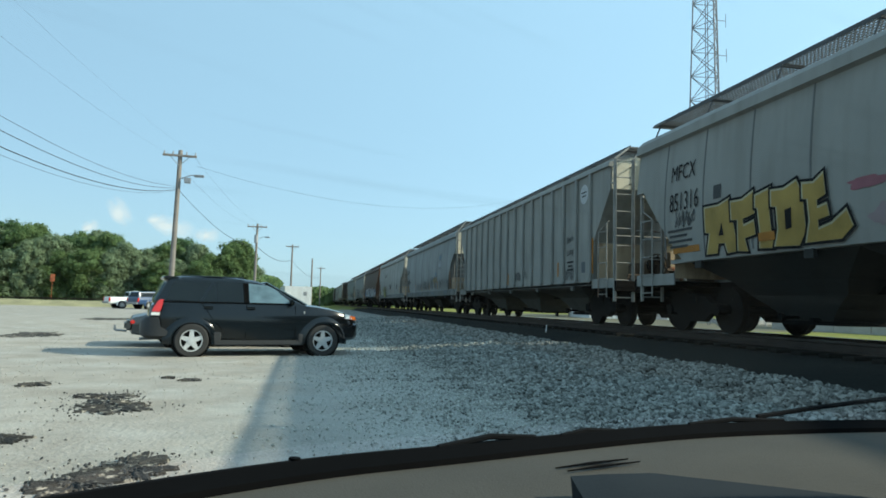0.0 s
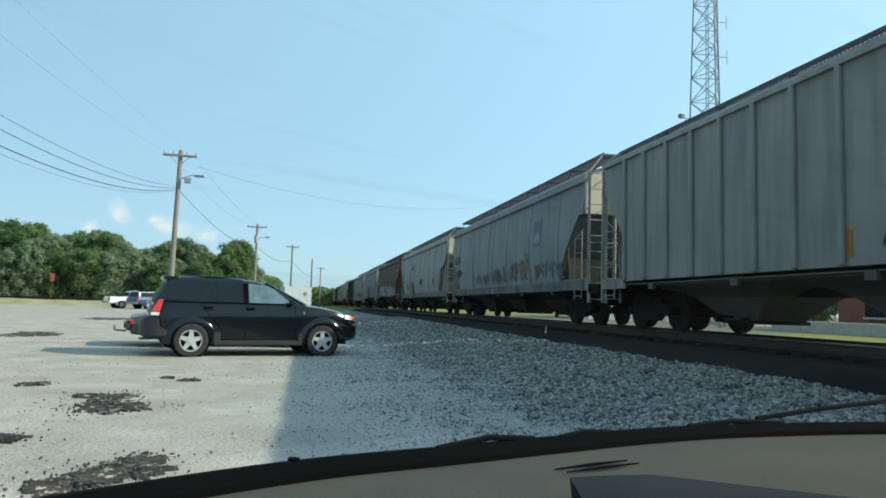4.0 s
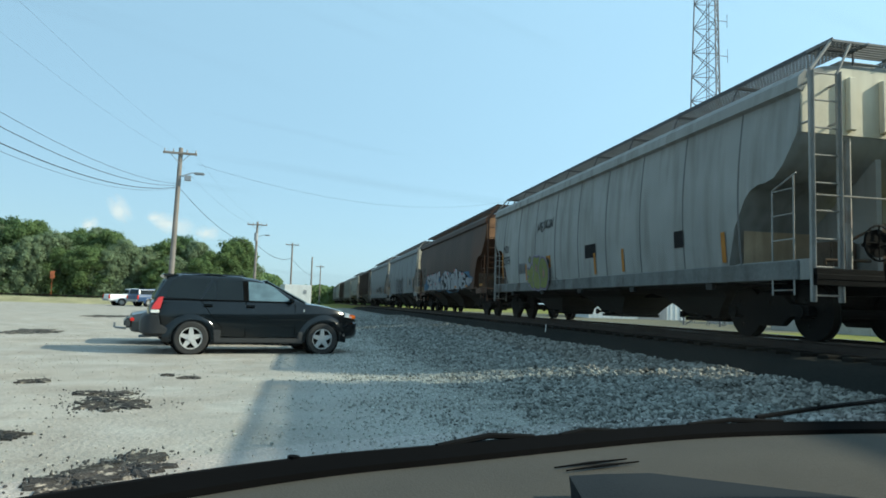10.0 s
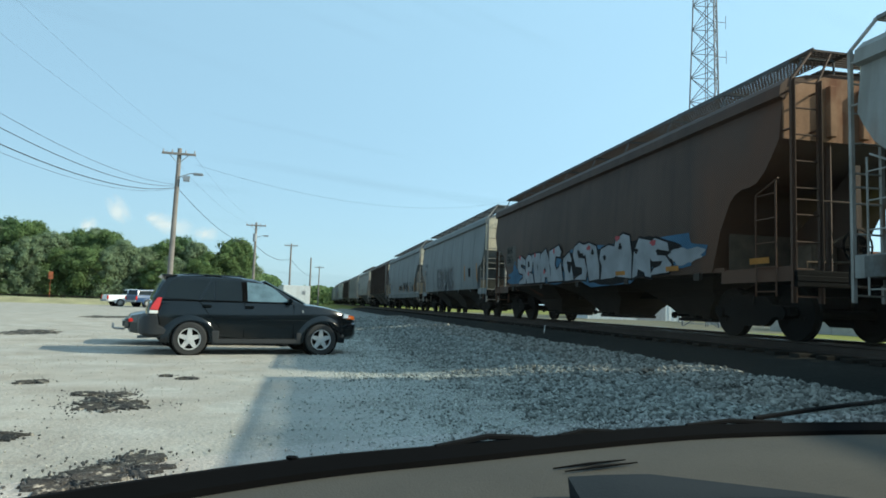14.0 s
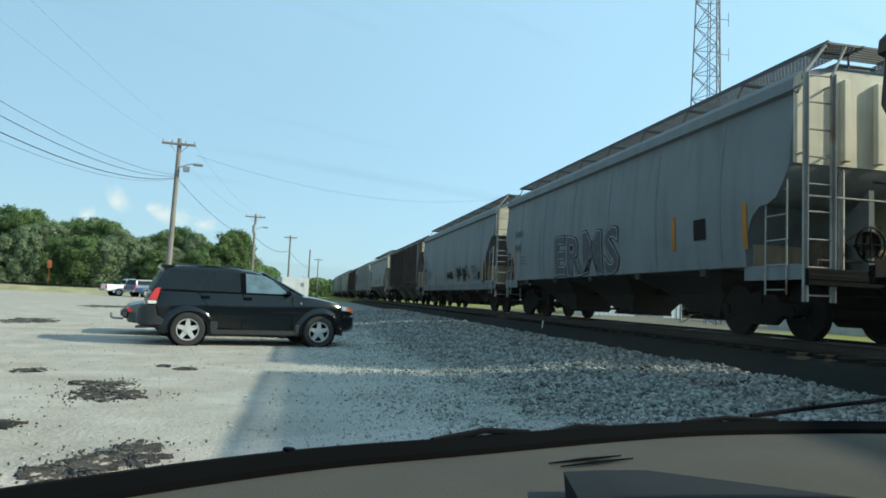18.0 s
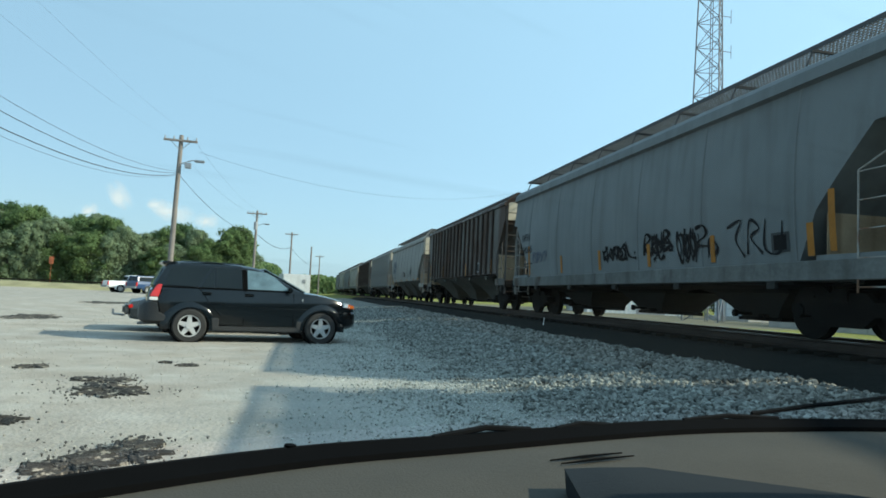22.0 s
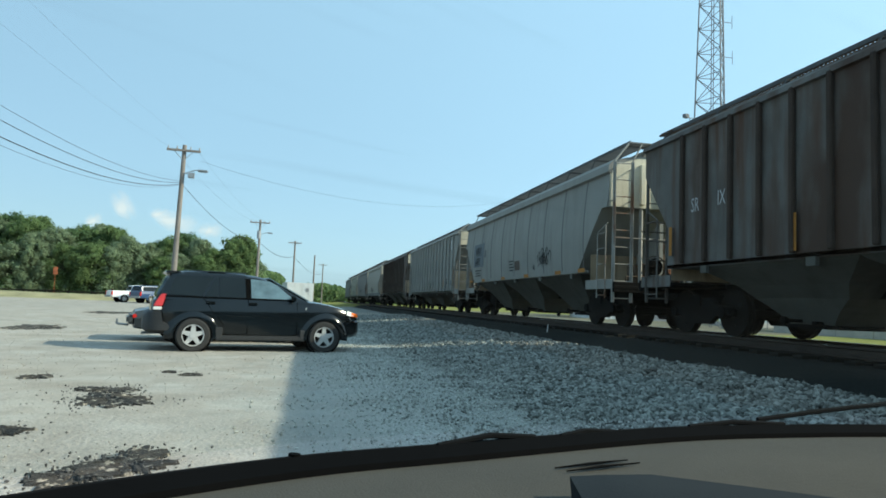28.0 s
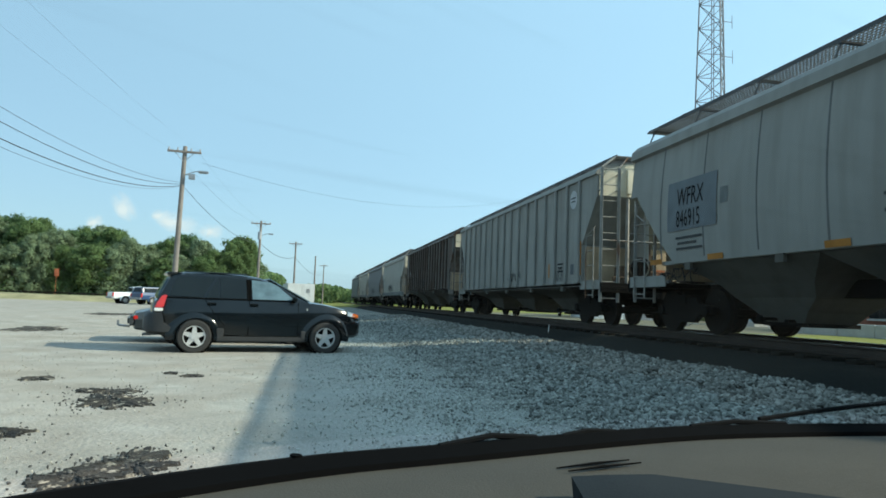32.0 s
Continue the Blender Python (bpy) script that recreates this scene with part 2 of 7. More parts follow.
# ---------------------------------------------------------------- ground
def ground_material():
    m = bpy.data.materials.new("ground")
    m.use_nodes = True
    nt = m.node_tree
    n, l = nt.nodes, nt.links
    bsdf = n["Principled BSDF"]
    bsdf.inputs["Roughness"].default_value = 0.95
    bsdf.inputs["Specular IOR Level"].default_value = 0.08
    geo = n.new("ShaderNodeNewGeometry")
    sep = n.new("ShaderNodeSeparateXYZ")
    l.new(geo.outputs["Position"], sep.inputs[0])

    def noise_at(scale, detail=5):
        t = n.new("ShaderNodeTexNoise")
        t.inputs["Scale"].default_value, t.inputs["Detail"].default_value = scale, detail
        l.new(geo.outputs["Position"], t.inputs["Vector"])
        return t.outputs["Fac"]

    def rng(v, a, b, c=0.0, d=1.0):
        t = n.new("ShaderNodeMapRange")
        for k, x in zip(("From Min", "From Max", "To Min", "To Max"), (a, b, c, d)):
            t.inputs[k].default_value = x
        l.new(v, t.inputs["Value"])
        return t.outputs["Result"]

    def math2(op, a, b):
        t = n.new("ShaderNodeMath")
        t.operation = op
        for i, x in enumerate((a, b)):
            if isinstance(x, float):
                t.inputs[i].default_value = x
            else:
                l.new(x, t.inputs[i])
        return t.outputs[0]

    def mix(f, a, b):
        t = n.new("ShaderNodeMix")
        t.data_type = "RGBA"
        l.new(f, t.inputs["Factor"])
        for k, x in (("A", a), ("B", b)):
            if isinstance(x, tuple):
                t.inputs[k].default_value = (*x, 1)
            else:
                l.new(x, t.inputs[k])
        return t.outputs["Result"]

    big, mid, fine, grit = noise_at(0.35), noise_at(2.5), noise_at(22.0), noise_at(70.0, 2)
    n_x = math2("ADD", sep.outputs["X"], math2("MULTIPLY", math2("SUBTRACT", mid, 0.5), 2.0))
    lot = mix(rng(grit, 0.3, 0.7), (0.20, 0.184, 0.158), (0.465, 0.432, 0.38))
    lot = mix(rng(big, 0.42, 0.68, 0.0, 0.6), lot, (0.385, 0.335, 0.275))
    track = noise_at(0.9, 6)
    lot = mix(rng(track, 0.50, 0.66, 0.0, 0.5), lot, (0.44, 0.425, 0.385))
    lot = mix(rng(track, 0.46, 0.36, 0.0, 0.45), lot, (0.235, 0.205, 0.17))
    lot = mix(rng(mid, 0.50, 0.68, 0.0, 0.5), lot, (0.25, 0.235, 0.205))
    lot = mix(rng(fine, 0.62, 0.72, 0.0, 0.6), lot, (0.16, 0.155, 0.15))
    ballast = mix(rng(grit, 0.3, 0.7), (0.07, 0.075, 0.068), (0.30, 0.31, 0.285))
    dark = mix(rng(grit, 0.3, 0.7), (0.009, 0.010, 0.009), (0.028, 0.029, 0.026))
    grass = mix(rng(fine, 0.3, 0.7), (0.10, 0.12, 0.025), (0.24, 0.23, 0.07))
    dry = mix(rng(fine, 0.3, 0.7), (0.25, 0.22, 0.12), (0.38, 0.34, 0.22))
    fines = mix(rng(grit, 0.3, 0.7), (0.19, 0.20, 0.185), (0.46, 0.47, 0.43))
    col = mix(rng(n_x, -1.2, 1.6), lot, fines)
    col = mix(rng(n_x, 1.4, 3.2), col, ballast)
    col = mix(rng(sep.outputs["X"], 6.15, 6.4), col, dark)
    dirt = mix(rng(grit, 0.3, 0.7), (0.10, 0.095, 0.066), (0.17, 0.16, 0.115))
    col = mix(rng(n_x, 10.9, 11.4), col, dirt)
    lawn = math2("MULTIPLY", rng(n_x, 11.5, 12.2), rng(math2("ADD", sep.outputs["Y"], math2("MULTIPLY", big, 8.0)), 36.0, 33.0))
    col = mix(lawn, col, grass)
    col = mix(rng(n_x, 45.0, 50.0), col, grass)
    far = math2("ADD", sep.outputs["Y"], math2("MULTIPLY", math2("SUBTRACT", mid, 0.5), 6.0))
    left = rng(sep.outputs["X"], 2.0, 4.0, 1.0, 0.0)
    col = mix(math2("MULTIPLY", rng(far, 84.0, 87.0), left), col, dry)
    col = mix(rng(far, 97.0, 101.0), col, grass)
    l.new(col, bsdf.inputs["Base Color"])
    bp = n.new("ShaderNodeBump")
    bp.inputs["Strength"].default_value, bp.inputs["Distance"].default_value = 0.7, 0.03
    l.new(fine, bp.inputs["Height"])
    l.new(bp.outputs["Normal"], bsdf.inputs["Normal"])
    return m


def build_ground():
    xs = [-4000, -1000, -300, -100, -40, -20, -10, -5, -2, 0, 1] + [1.4 + 0.45 * i for i in range(25)] + [13, 15, 18, 22, 30, 45, 80, 160, 400, 1000, 4000]
    ys = [-2000, -400, -100, -40, -20, -10] + [-5 + 1.0 * i for i in range(45)] + [42, 46, 50, 60, 70, 80, 100, 120, 140, 150, 160, 170, 180, 190, 200, 220, 240, 260, 280, 300, 340, 400, 600, 1000, 4000]
    verts, faces = [], []
    for y in ys:
        for x in xs:
            xx = x + (bend(min(y, 330))[0] if 1 < x < 16 else 0)
            z = ground_z(xx, min(y, 330))
            if -6 < x < 6.2 and -5 < y < 40:
                z += 0.03 * (noise.noise((x * 0.8, y * 0.8, 0)))
            verts.append((xx, y, z))
    w = len(xs)
    for j in range(len(ys) - 1):
        for i in range(w - 1):
            a = j * w + i
            faces.append((a, a + 1, a + 1 + w, a + w))
    me = bpy.data.meshes.new("ground")
    me.from_pydata(verts, [], faces)
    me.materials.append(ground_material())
    me.shade_smooth()
    return tagged(new("ground", me), "pale gravel lot, grey ballast and rough grass", "ground", kind="structure")


build_ground()


def build_track():
    for side in (-1, 1):
        rings = []
        for i in range(-8, 60):
            s = i * 6.0
            off, turn = bend(s)
            x = TRACK_X + off + side * 0.755
            prof = ((-0.07, -0.17), (0.07, -0.17), (0.07, -0.155), (0.012, -0.13), (0.012, -0.045), (0.036, -0.03), (0.036, 0), (-0.036, 0), (-0.036, -0.03), (-0.012, -0.045), (-0.012, -0.13), (-0.07, -0.155))
            rings.append([(x + px, s, RAIL_Z + pz) for px, pz in prof])
        b = bmesh.new()
        loft(b, rings)
        me = mesh_of(b, "rail", M_RAIL)
        me.materials.append(M_RAILTOP)
        for p in me.polygons:
            if p.normal.z > 0.9 and p.center.z > RAIL_Z - 0.01:
                p.material_index = 1
        tagged(new("rail", me), "rusty steel rail with a worn shiny head", "rail", "rails", kind="structure")
    ties = thing("tie_row", "dark creosoted wooden railway ties in the ballast", "railway ties", pose(0, 0, 0), kind="structure")
    b = bmesh.new()
    box(b, (0, 0, 0), (2.6, 0.23, 0.18))
    tidy(b, 0.012, 1)
    me = mesh_of(b, "tie", M_TIE)
    for i in range(160):
        s = 1.5 + i * 0.54
        shared("tie", me, ties, pose(TRACK_X + random.uniform(-0.04, 0.04), s, RAIL_Z - 0.17 - 0.09, 0, 0, random.uniform(-1, 1)))


build_track()

# ---------------------------------------------------------------- covered hopper cars
EAVE_Z, ROOF_Z, WALK_Z = 4.12, 4.42, 4.72


def bulge(z, kind):
    """Half width of a car's side at height z over the rail."""
    if kind == "ribbed":
        return 1.50
    u = min(1.0, max(0.0, (z - 1.0) / (EAVE_Z - 1.0)))
    return 1.44 + 0.155 * math.sin(math.pi * (0.12 + 0.86 * u))


# how the side sheets stop short of the ends: length of the slanted cut, its top and its foot
CUTS = {"smooth": (1.55, 3.25, 1.9), "ribbed": (1.0, 3.45, 2.2), "notched": (1.35, 3.05, 1.95), "small": (1.12, 2.78, 1.62)}


def low_edge(y, half, sill, cut):
    d = half - abs(y)
    length, top, foot = cut
    if d >= length:
        return sill
    u = d / length
    if cut in (CUTS["smooth"], CUTS["small"]):
        u = u + 0.16 * math.sin(2 * math.pi * u)
    if cut is CUTS["notched"]:
        u = min(1.0, max(0.0, (u - 0.22) / 0.78))
    return top + (foot - top) * u


def hopper_body(half, kind, sill, cut):
    bm = bmesh.new()
    ds = [0.0, 0.12, 0.3, 0.5, 0.7, 0.9, 1.1, 1.25, cut[0] - 0.004, cut[0], 1.9]
    ys = sorted({round(s * (half - d), 4) for s in (-1, 1) for d in ds} | {round(-half + 2.1 + (2 * half - 4.2) * i / 14, 4) for i in range(15)})
    rings = []
    for y in ys:
        zl = low_edge(y, half, sill, cut)
        left = [(-bulge(zl + (EAVE_Z - zl) * i / 8, kind), y, zl + (EAVE_Z - zl) * i / 8) for i in range(9)]
        roof = [(-1.46 * math.cos(math.pi * i / 8), y, EAVE_Z + 0.02 + (ROOF_Z - EAVE_Z) * math.sin(math.pi * i / 8) ** 0.8) for i in range(9)]
        right = [(-x, yy, z) for x, yy, z in reversed(left)]
        rings.append(left + roof + right)
    loft(bm, rings)
    return bm


def truck_meshes():
    out = {}
    b = bmesh.new()
    pts = [(-1.05, 0.42), (-1.05, 0.56), (-0.62, 0.60), (-0.45, 0.74), (0.45, 0.74), (0.62, 0.60), (1.05, 0.56), (1.05, 0.42), (0.62, 0.38), (0.40, 0.22), (-0.40, 0.22), (-0.62, 0.38)]
    plate(b, [(-0.06, y, z) for y, z in pts], (0.12, 0, 0))
    for s in (-1, 1):
        rod(b, (-0.10, s * 0.865, 0.457), (0.10, s * 0.865, 0.457), 0.11, 12)
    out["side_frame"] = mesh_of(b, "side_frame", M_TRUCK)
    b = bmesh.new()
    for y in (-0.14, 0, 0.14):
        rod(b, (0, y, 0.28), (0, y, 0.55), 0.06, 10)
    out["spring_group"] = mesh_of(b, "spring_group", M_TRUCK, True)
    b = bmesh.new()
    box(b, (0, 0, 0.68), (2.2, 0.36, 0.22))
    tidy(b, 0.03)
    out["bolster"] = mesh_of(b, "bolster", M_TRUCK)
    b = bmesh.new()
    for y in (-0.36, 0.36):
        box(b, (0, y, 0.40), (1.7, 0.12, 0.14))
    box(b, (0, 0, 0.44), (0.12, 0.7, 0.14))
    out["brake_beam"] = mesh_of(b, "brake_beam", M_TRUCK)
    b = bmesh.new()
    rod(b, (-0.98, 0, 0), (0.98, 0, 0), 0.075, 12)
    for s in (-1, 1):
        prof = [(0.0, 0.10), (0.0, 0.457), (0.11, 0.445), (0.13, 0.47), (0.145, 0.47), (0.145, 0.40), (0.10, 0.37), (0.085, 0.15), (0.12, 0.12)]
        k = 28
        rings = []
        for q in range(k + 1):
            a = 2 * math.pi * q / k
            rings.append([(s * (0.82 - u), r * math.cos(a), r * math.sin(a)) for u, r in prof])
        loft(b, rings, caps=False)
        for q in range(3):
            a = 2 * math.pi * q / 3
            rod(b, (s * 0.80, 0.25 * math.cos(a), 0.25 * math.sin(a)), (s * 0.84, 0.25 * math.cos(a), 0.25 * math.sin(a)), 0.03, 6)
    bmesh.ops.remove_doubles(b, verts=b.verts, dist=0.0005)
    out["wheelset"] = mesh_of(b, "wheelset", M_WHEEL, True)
    return out


TRUCK = truck_meshes()
WHEELSETS = []          # (object, truck offset along the car, start)


def grate_mesh(length, material):
    """A raised walkway of steel bars, open to the sky."""
    b = bmesh.new()
    for q in range(9):
        box(b, (-0.28 + 0.07 * q, 0, 0), (0.008, length, 0.024))
    k = int(length / 0.085)
    for i in range(k + 1):
        box(b, (0, -length / 2 + length * i / k, 0), (0.57, 0.007, 0.022))
    return mesh_of(b, "running_board", material)


def hopper_car(near_y, far_y, kind, paint, label, sill, cut, ends, bay_paint, strip):
    """One covered hopper car. Local y runs along the track, z = 0 is the rail top."""
    length = far_y - near_y
    half = length / 2 - 0.25
    mid_z = cut[1]
    tall_far = "disc" in label or "green graffiti" in label      # these carry a full ladder at both ends
    walk_z = WALK_Z if kind == "smooth" else 4.52
    car = thing("hopper_car", label, "railway car", pose(TRACK_X, (near_y + far_y) / 2, RAIL_Z), "train of hopper cars")
    part("body", hopper_body(half, kind, sill, cut), paint, car, smooth=True)
    for s in (-1, 1):
        b = bmesh.new()
        tall = 0.22 if kind == "smooth" else 0.10
        loft(b, [[(s * 1.40, y, EAVE_Z + tall * 0.75), (s * 1.54, y, EAVE_Z + 0.03), (s * 1.57, y, EAVE_Z - tall * 0.75), (s * 1.46, y, EAVE_Z - tall * 0.95)] for y in (-half - 0.04, 0, half + 0.04)])
        part("roof_rail", b, paint, car)
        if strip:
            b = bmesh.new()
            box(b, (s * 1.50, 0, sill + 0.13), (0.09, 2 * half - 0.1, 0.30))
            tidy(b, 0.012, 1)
            part("side_sill", b, M_SILL, car, "side sill with grime streaks, painted darker as if shaded")
        else:
            b = bmesh.new()
            box(b, (s * 1.47, 0, sill + 0.03), (0.06, 2 * half - 2 * cut[0], 0.08))
            part("side_sill", b, paint, car)
        for i in range(5):
            b = bmesh.new()
            box(b, (s * 1.50, -half + 2.4 + (2 * half - 4.8) * i / 4, sill - 0.07), (0.07, 0.2, 0.14))
            part("jacking_pad", b, bay_paint, car)
    # hopper bays
    bays = 3
    span = (2 * half - 4.0) / bays
    for i in range(bays):
        yc = -half + 2.0 + span * (i + 0.5)
        b = bmesh.new()
        hw = span / 2
        rings = []
        for z, wx, wy in ((sill - 0.01, 1.42, 1.0), (sill - 0.06, 1.38, 0.97), (0.75 + (sill - 0.75) * 0.35, 0.98, 0.66), (0.74, 0.77, 0.55), (0.50, 0.62, 0.36), (0.28, 0.50, 0.24)):
            rings.append([(-wx, yc - hw * wy, z), (wx, yc - hw * wy, z), (wx, yc + hw * wy, z), (-wx, yc + hw * wy, z)])
        loft(b, rings)
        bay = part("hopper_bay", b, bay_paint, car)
        b = bmesh.new()
        box(b, (0, yc, 0.27), (1.05, hw * 0.60, 0.07))
        box(b, (0, yc - hw * 0.12, 0.33), (1.35, 0.10, 0.06))
        rod(b, (-0.85, yc + 0.2, 0.36), (0.85, yc + 0.2, 0.36), 0.03, 8)
        for e in (-1, 1):
            rod(b, (e * 0.85, yc + 0.2, 0.36), (e * 0.92, yc + 0.2, 0.36), 0.07, 8)
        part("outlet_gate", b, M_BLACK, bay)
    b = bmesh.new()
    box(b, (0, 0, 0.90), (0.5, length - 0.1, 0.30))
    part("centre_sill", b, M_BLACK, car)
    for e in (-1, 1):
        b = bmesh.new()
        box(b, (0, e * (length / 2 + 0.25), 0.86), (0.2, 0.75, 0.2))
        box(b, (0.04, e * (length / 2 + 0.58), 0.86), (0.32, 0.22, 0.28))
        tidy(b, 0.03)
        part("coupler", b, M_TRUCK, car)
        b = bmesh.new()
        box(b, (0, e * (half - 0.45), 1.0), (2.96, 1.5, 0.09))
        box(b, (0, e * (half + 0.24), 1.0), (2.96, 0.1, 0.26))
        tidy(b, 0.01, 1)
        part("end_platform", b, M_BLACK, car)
        # end sheet above the slope and bulkhead below it, sunlight put into their paint
        brown = paint in (PAINTS["brown"], PAINTS["rust"])
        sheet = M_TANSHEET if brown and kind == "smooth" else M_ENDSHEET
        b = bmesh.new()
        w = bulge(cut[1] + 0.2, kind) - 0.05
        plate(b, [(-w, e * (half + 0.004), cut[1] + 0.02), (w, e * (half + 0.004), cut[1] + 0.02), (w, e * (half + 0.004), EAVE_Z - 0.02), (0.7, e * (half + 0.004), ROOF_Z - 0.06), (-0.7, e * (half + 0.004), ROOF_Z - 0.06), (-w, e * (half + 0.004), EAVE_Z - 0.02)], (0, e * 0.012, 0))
        part("end_sheet", b, sheet, car, "end sheet painted paler to look sunlit" if sheet is M_ENDSHEET else "")
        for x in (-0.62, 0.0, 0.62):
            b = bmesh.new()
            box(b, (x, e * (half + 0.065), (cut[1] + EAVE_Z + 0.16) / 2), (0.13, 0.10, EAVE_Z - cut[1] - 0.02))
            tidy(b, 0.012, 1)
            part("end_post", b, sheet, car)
        b = bmesh.new()
        plate(b, [(-1.40, e * (half - cut[0] + 0.008), 1.10), (1.40, e * (half - cut[0] + 0.008), 1.10), (1.40, e * (half - cut[0] + 0.008), cut[2] - 0.03), (-1.40, e * (half - cut[0] + 0.008), cut[2] - 0.03)], (0, e * 0.012, 0))
        part("bulkhead", b, M_RIGGING if paint is PAINTS["brown"] else M_BULKHEAD, car, "dirty tan bulkhead")
        # centre web under the slope sheet
        b = bmesh.new()
        ys = half - 0.08
        plate(b, [(-0.05, e * (half - cut[0]), 1.05), (-0.05, e * ys, 1.05), (-0.05, e * ys, cut[1] - 0.3), (-0.05, e * (half - cut[0]), cut[2])], (0.1, 0, 0))
        part("slope_web", b, paint, car)
        for s in (-1, 1):
            x0, x1, y0 = s * 1.47, s * 0.98, e * (half + 0.20)
            tall = e * s > 0 or tall_far
            top = EAVE_Z + 0.08 if tall else cut[1] - 0.06
            if not tall:
                y0 = e * (half - 0.06)
            b = bmesh.new()
            for x in (x0, x1):
                box(b, (x, y0, (0.62 + top) / 2), (0.055, 0.05, top - 0.62))
                box(b, (x - s * 0.022, y0 + e * 0.03, (0.62 + top) / 2), (0.010, 0.05, top - 0.62))
            for i in range(int((top - 0.72) / 0.43) + 1):
                z = 0.72 + i * 0.43
                rod(b, (x0, y0, z), (x1, y0, z), 0.015, 6)
            if tall:
                rod(b, (x0, y0, top), (s * 1.05, e * (half + 0.16), walk_z), 0.028, 6)
                rod(b, (x1, y0, top), (s * 0.70, e * (half + 0.16), walk_z), 0.022, 6)
                for z in (EAVE_Z - 0.1, mid_z + 0.15):
                    rod(b, (x0, y0, z), (x0, e * (half - 0.1), z), 0.02, 6)
                    rod(b, (x1, y0, z), (x1, e * (half - 0.1), z), 0.02, 6)
            part("end_ladder", b, ends, car)
            b = bmesh.new()
            ya, yb = e * (half - 0.12), e * (half - 0.62)
            xs = s * 1.53
            rod(b, (xs, yb, 0.72), (xs, yb, 2.42), 0.015, 6)
            rod(b, (xs, yb, 2.42), (s * 1.48, ya, 2.65), 0.015, 6)
            rod(b, (xs, ya, 0.72), (xs, ya, 2.60), 0.015, 6)
            for i in range(5):
                z = 0.80 + i * 0.40
                rod(b, (xs, ya, z), (xs, yb, z), 0.011, 6)
            part("side_ladder", b, ends, car)
            b = bmesh.new()
            zt = max(1.28, sill + 0.28) if strip else 1.20
            plate(b, [(s * 1.46, e * (half - cut[0] - 0.1), 0.96), (s * 1.46, e * (half + 0.16), 0.96), (s * 1.46, e * (half + 0.16), zt), (s * 1.46, e * (half - cut[0] - 0.1), zt)], (s * 0.03, 0, 0))
            part("corner_plate", b, paint, car)
            b = bmesh.new()
            rod(b, (s * 0.6, e * (half - 0.05), 1.0), (s * 0.6, e * (half - 0.05), mid_z + 0.02), 0.05, 6)
            part("end_brace", b, ends, car)
        b = bmesh.new()
        rod(b, (-1.47, e * (half + 0.22), 2.25), (1.47, e * (half + 0.22), 2.25), 0.016, 6)
        part("handrail", b, ends, car)
        b = bmesh.new()
        box(b, (-0.35, e * (half - 0.62), 1.36), (0.5, 0.4, 0.55))
        tidy(b, 0.03)
        part("brake_valve", b, M_RIGGING, car)
        b = bmesh.new()
        rod(b, (0.3, e * (half - 0.6), 1.38), (0.95, e * (half - 0.6), 1.38), 0.2, 16)
        part("air_reservoir", b, M_RIGGING, car, smooth=True)
        b = bmesh.new()
        yr = e * (half - 0.22)
        rod(b, (-0.9, yr, 1.30), (0.95, yr, 1.34), 0.028, 8)
        rod(b, (-0.9, yr, 1.30), (-0.9, yr, 1.06), 0.028, 8)
        rod(b, (0.12, yr, 1.06), (0.12, yr, 2.35), 0.055, 8)
        box(b, (0.12, yr, 1.72), (0.26, 0.16, 0.40))
        rod(b, (0.12, yr, 1.50), (0.62, yr + e * 0.1, 1.16), 0.024, 6)
        rod(b, (-0.45, yr, 1.62), (0.12, yr, 1.90), 0.022, 6)
        part("brake_rigging", b, M_RIGGING, car)
    b = bmesh.new()
    yb = -half - 0.27
    k = 20
    rings = []
    for q in range(k + 1):
        a = 2 * math.pi * q / k
        rings.append([(-0.35 + (0.27 + 0.02 * math.cos(w)) * math.cos(a), yb + 0.02 * math.sin(w), 1.55 + (0.27 + 0.02 * math.cos(w)) * math.sin(a)) for w in (0, 2.1, 4.2)])
    loft(b, rings, caps=False)
    for q in range(4):
        a = math.pi * q / 2
        rod(b, (-0.35, yb, 1.55), (-0.35 + 0.27 * math.cos(a), yb, 1.55 + 0.27 * math.sin(a)), 0.012, 5)
    rod(b, (-0.35, yb, 1.55), (-0.35, -half + 0.05, 1.55), 0.03, 6)
    rod(b, (-0.35, yb + 0.03, 1.55), (-0.35, yb + 0.06, 1.55), 0.22, 16)
    part("brake_wheel", b, M_BLACK, car)
    if kind == "ribbed":
        b = bmesh.new()
        box(b, (0, 0, (EAVE_Z + sill) / 2 + 0.02), (0.09, 0.10, EAVE_Z - sill - 0.12))
        tidy(b, 0.02, 1)
        first_rib = 1.62 if paint is PAINTS["rust"] else 1.14
        long_rib = mesh_of(b, "rib", M_RUSTRIB if paint is PAINTS["rust"] else paint)
        k = 17 if paint is PAINTS["rust"] else 16
        for s in (-1, 1):
            for i in range(k):
                y = (-half + first_rib) * (1 - 2 * i / (k - 1))
                shared("rib", long_rib, car, pose(s * 1.54, y, 0))
    elif paint is not PAINTS["brown"]:
        b = bmesh.new()
        z0 = sill + (0.28 if strip else 0.10)
        pts = [(bulge(z0 + (EAVE_Z - 0.1 - z0) * q / 8, kind) + 0.002, z0 + (EAVE_Z - 0.1 - z0) * q / 8) for q in range(9)]
        loft(b, [[(-x, -0.025, z), (-x - 0.012, 0, z), (-x, 0.025, z)] for x, z in pts])
        plain = paint in (PAINTS["blue_grey"], PAINTS["slate"])
        seam = mesh_of(b, "weld_seam", M_FAINTSEAM if plain else M_SEAM)
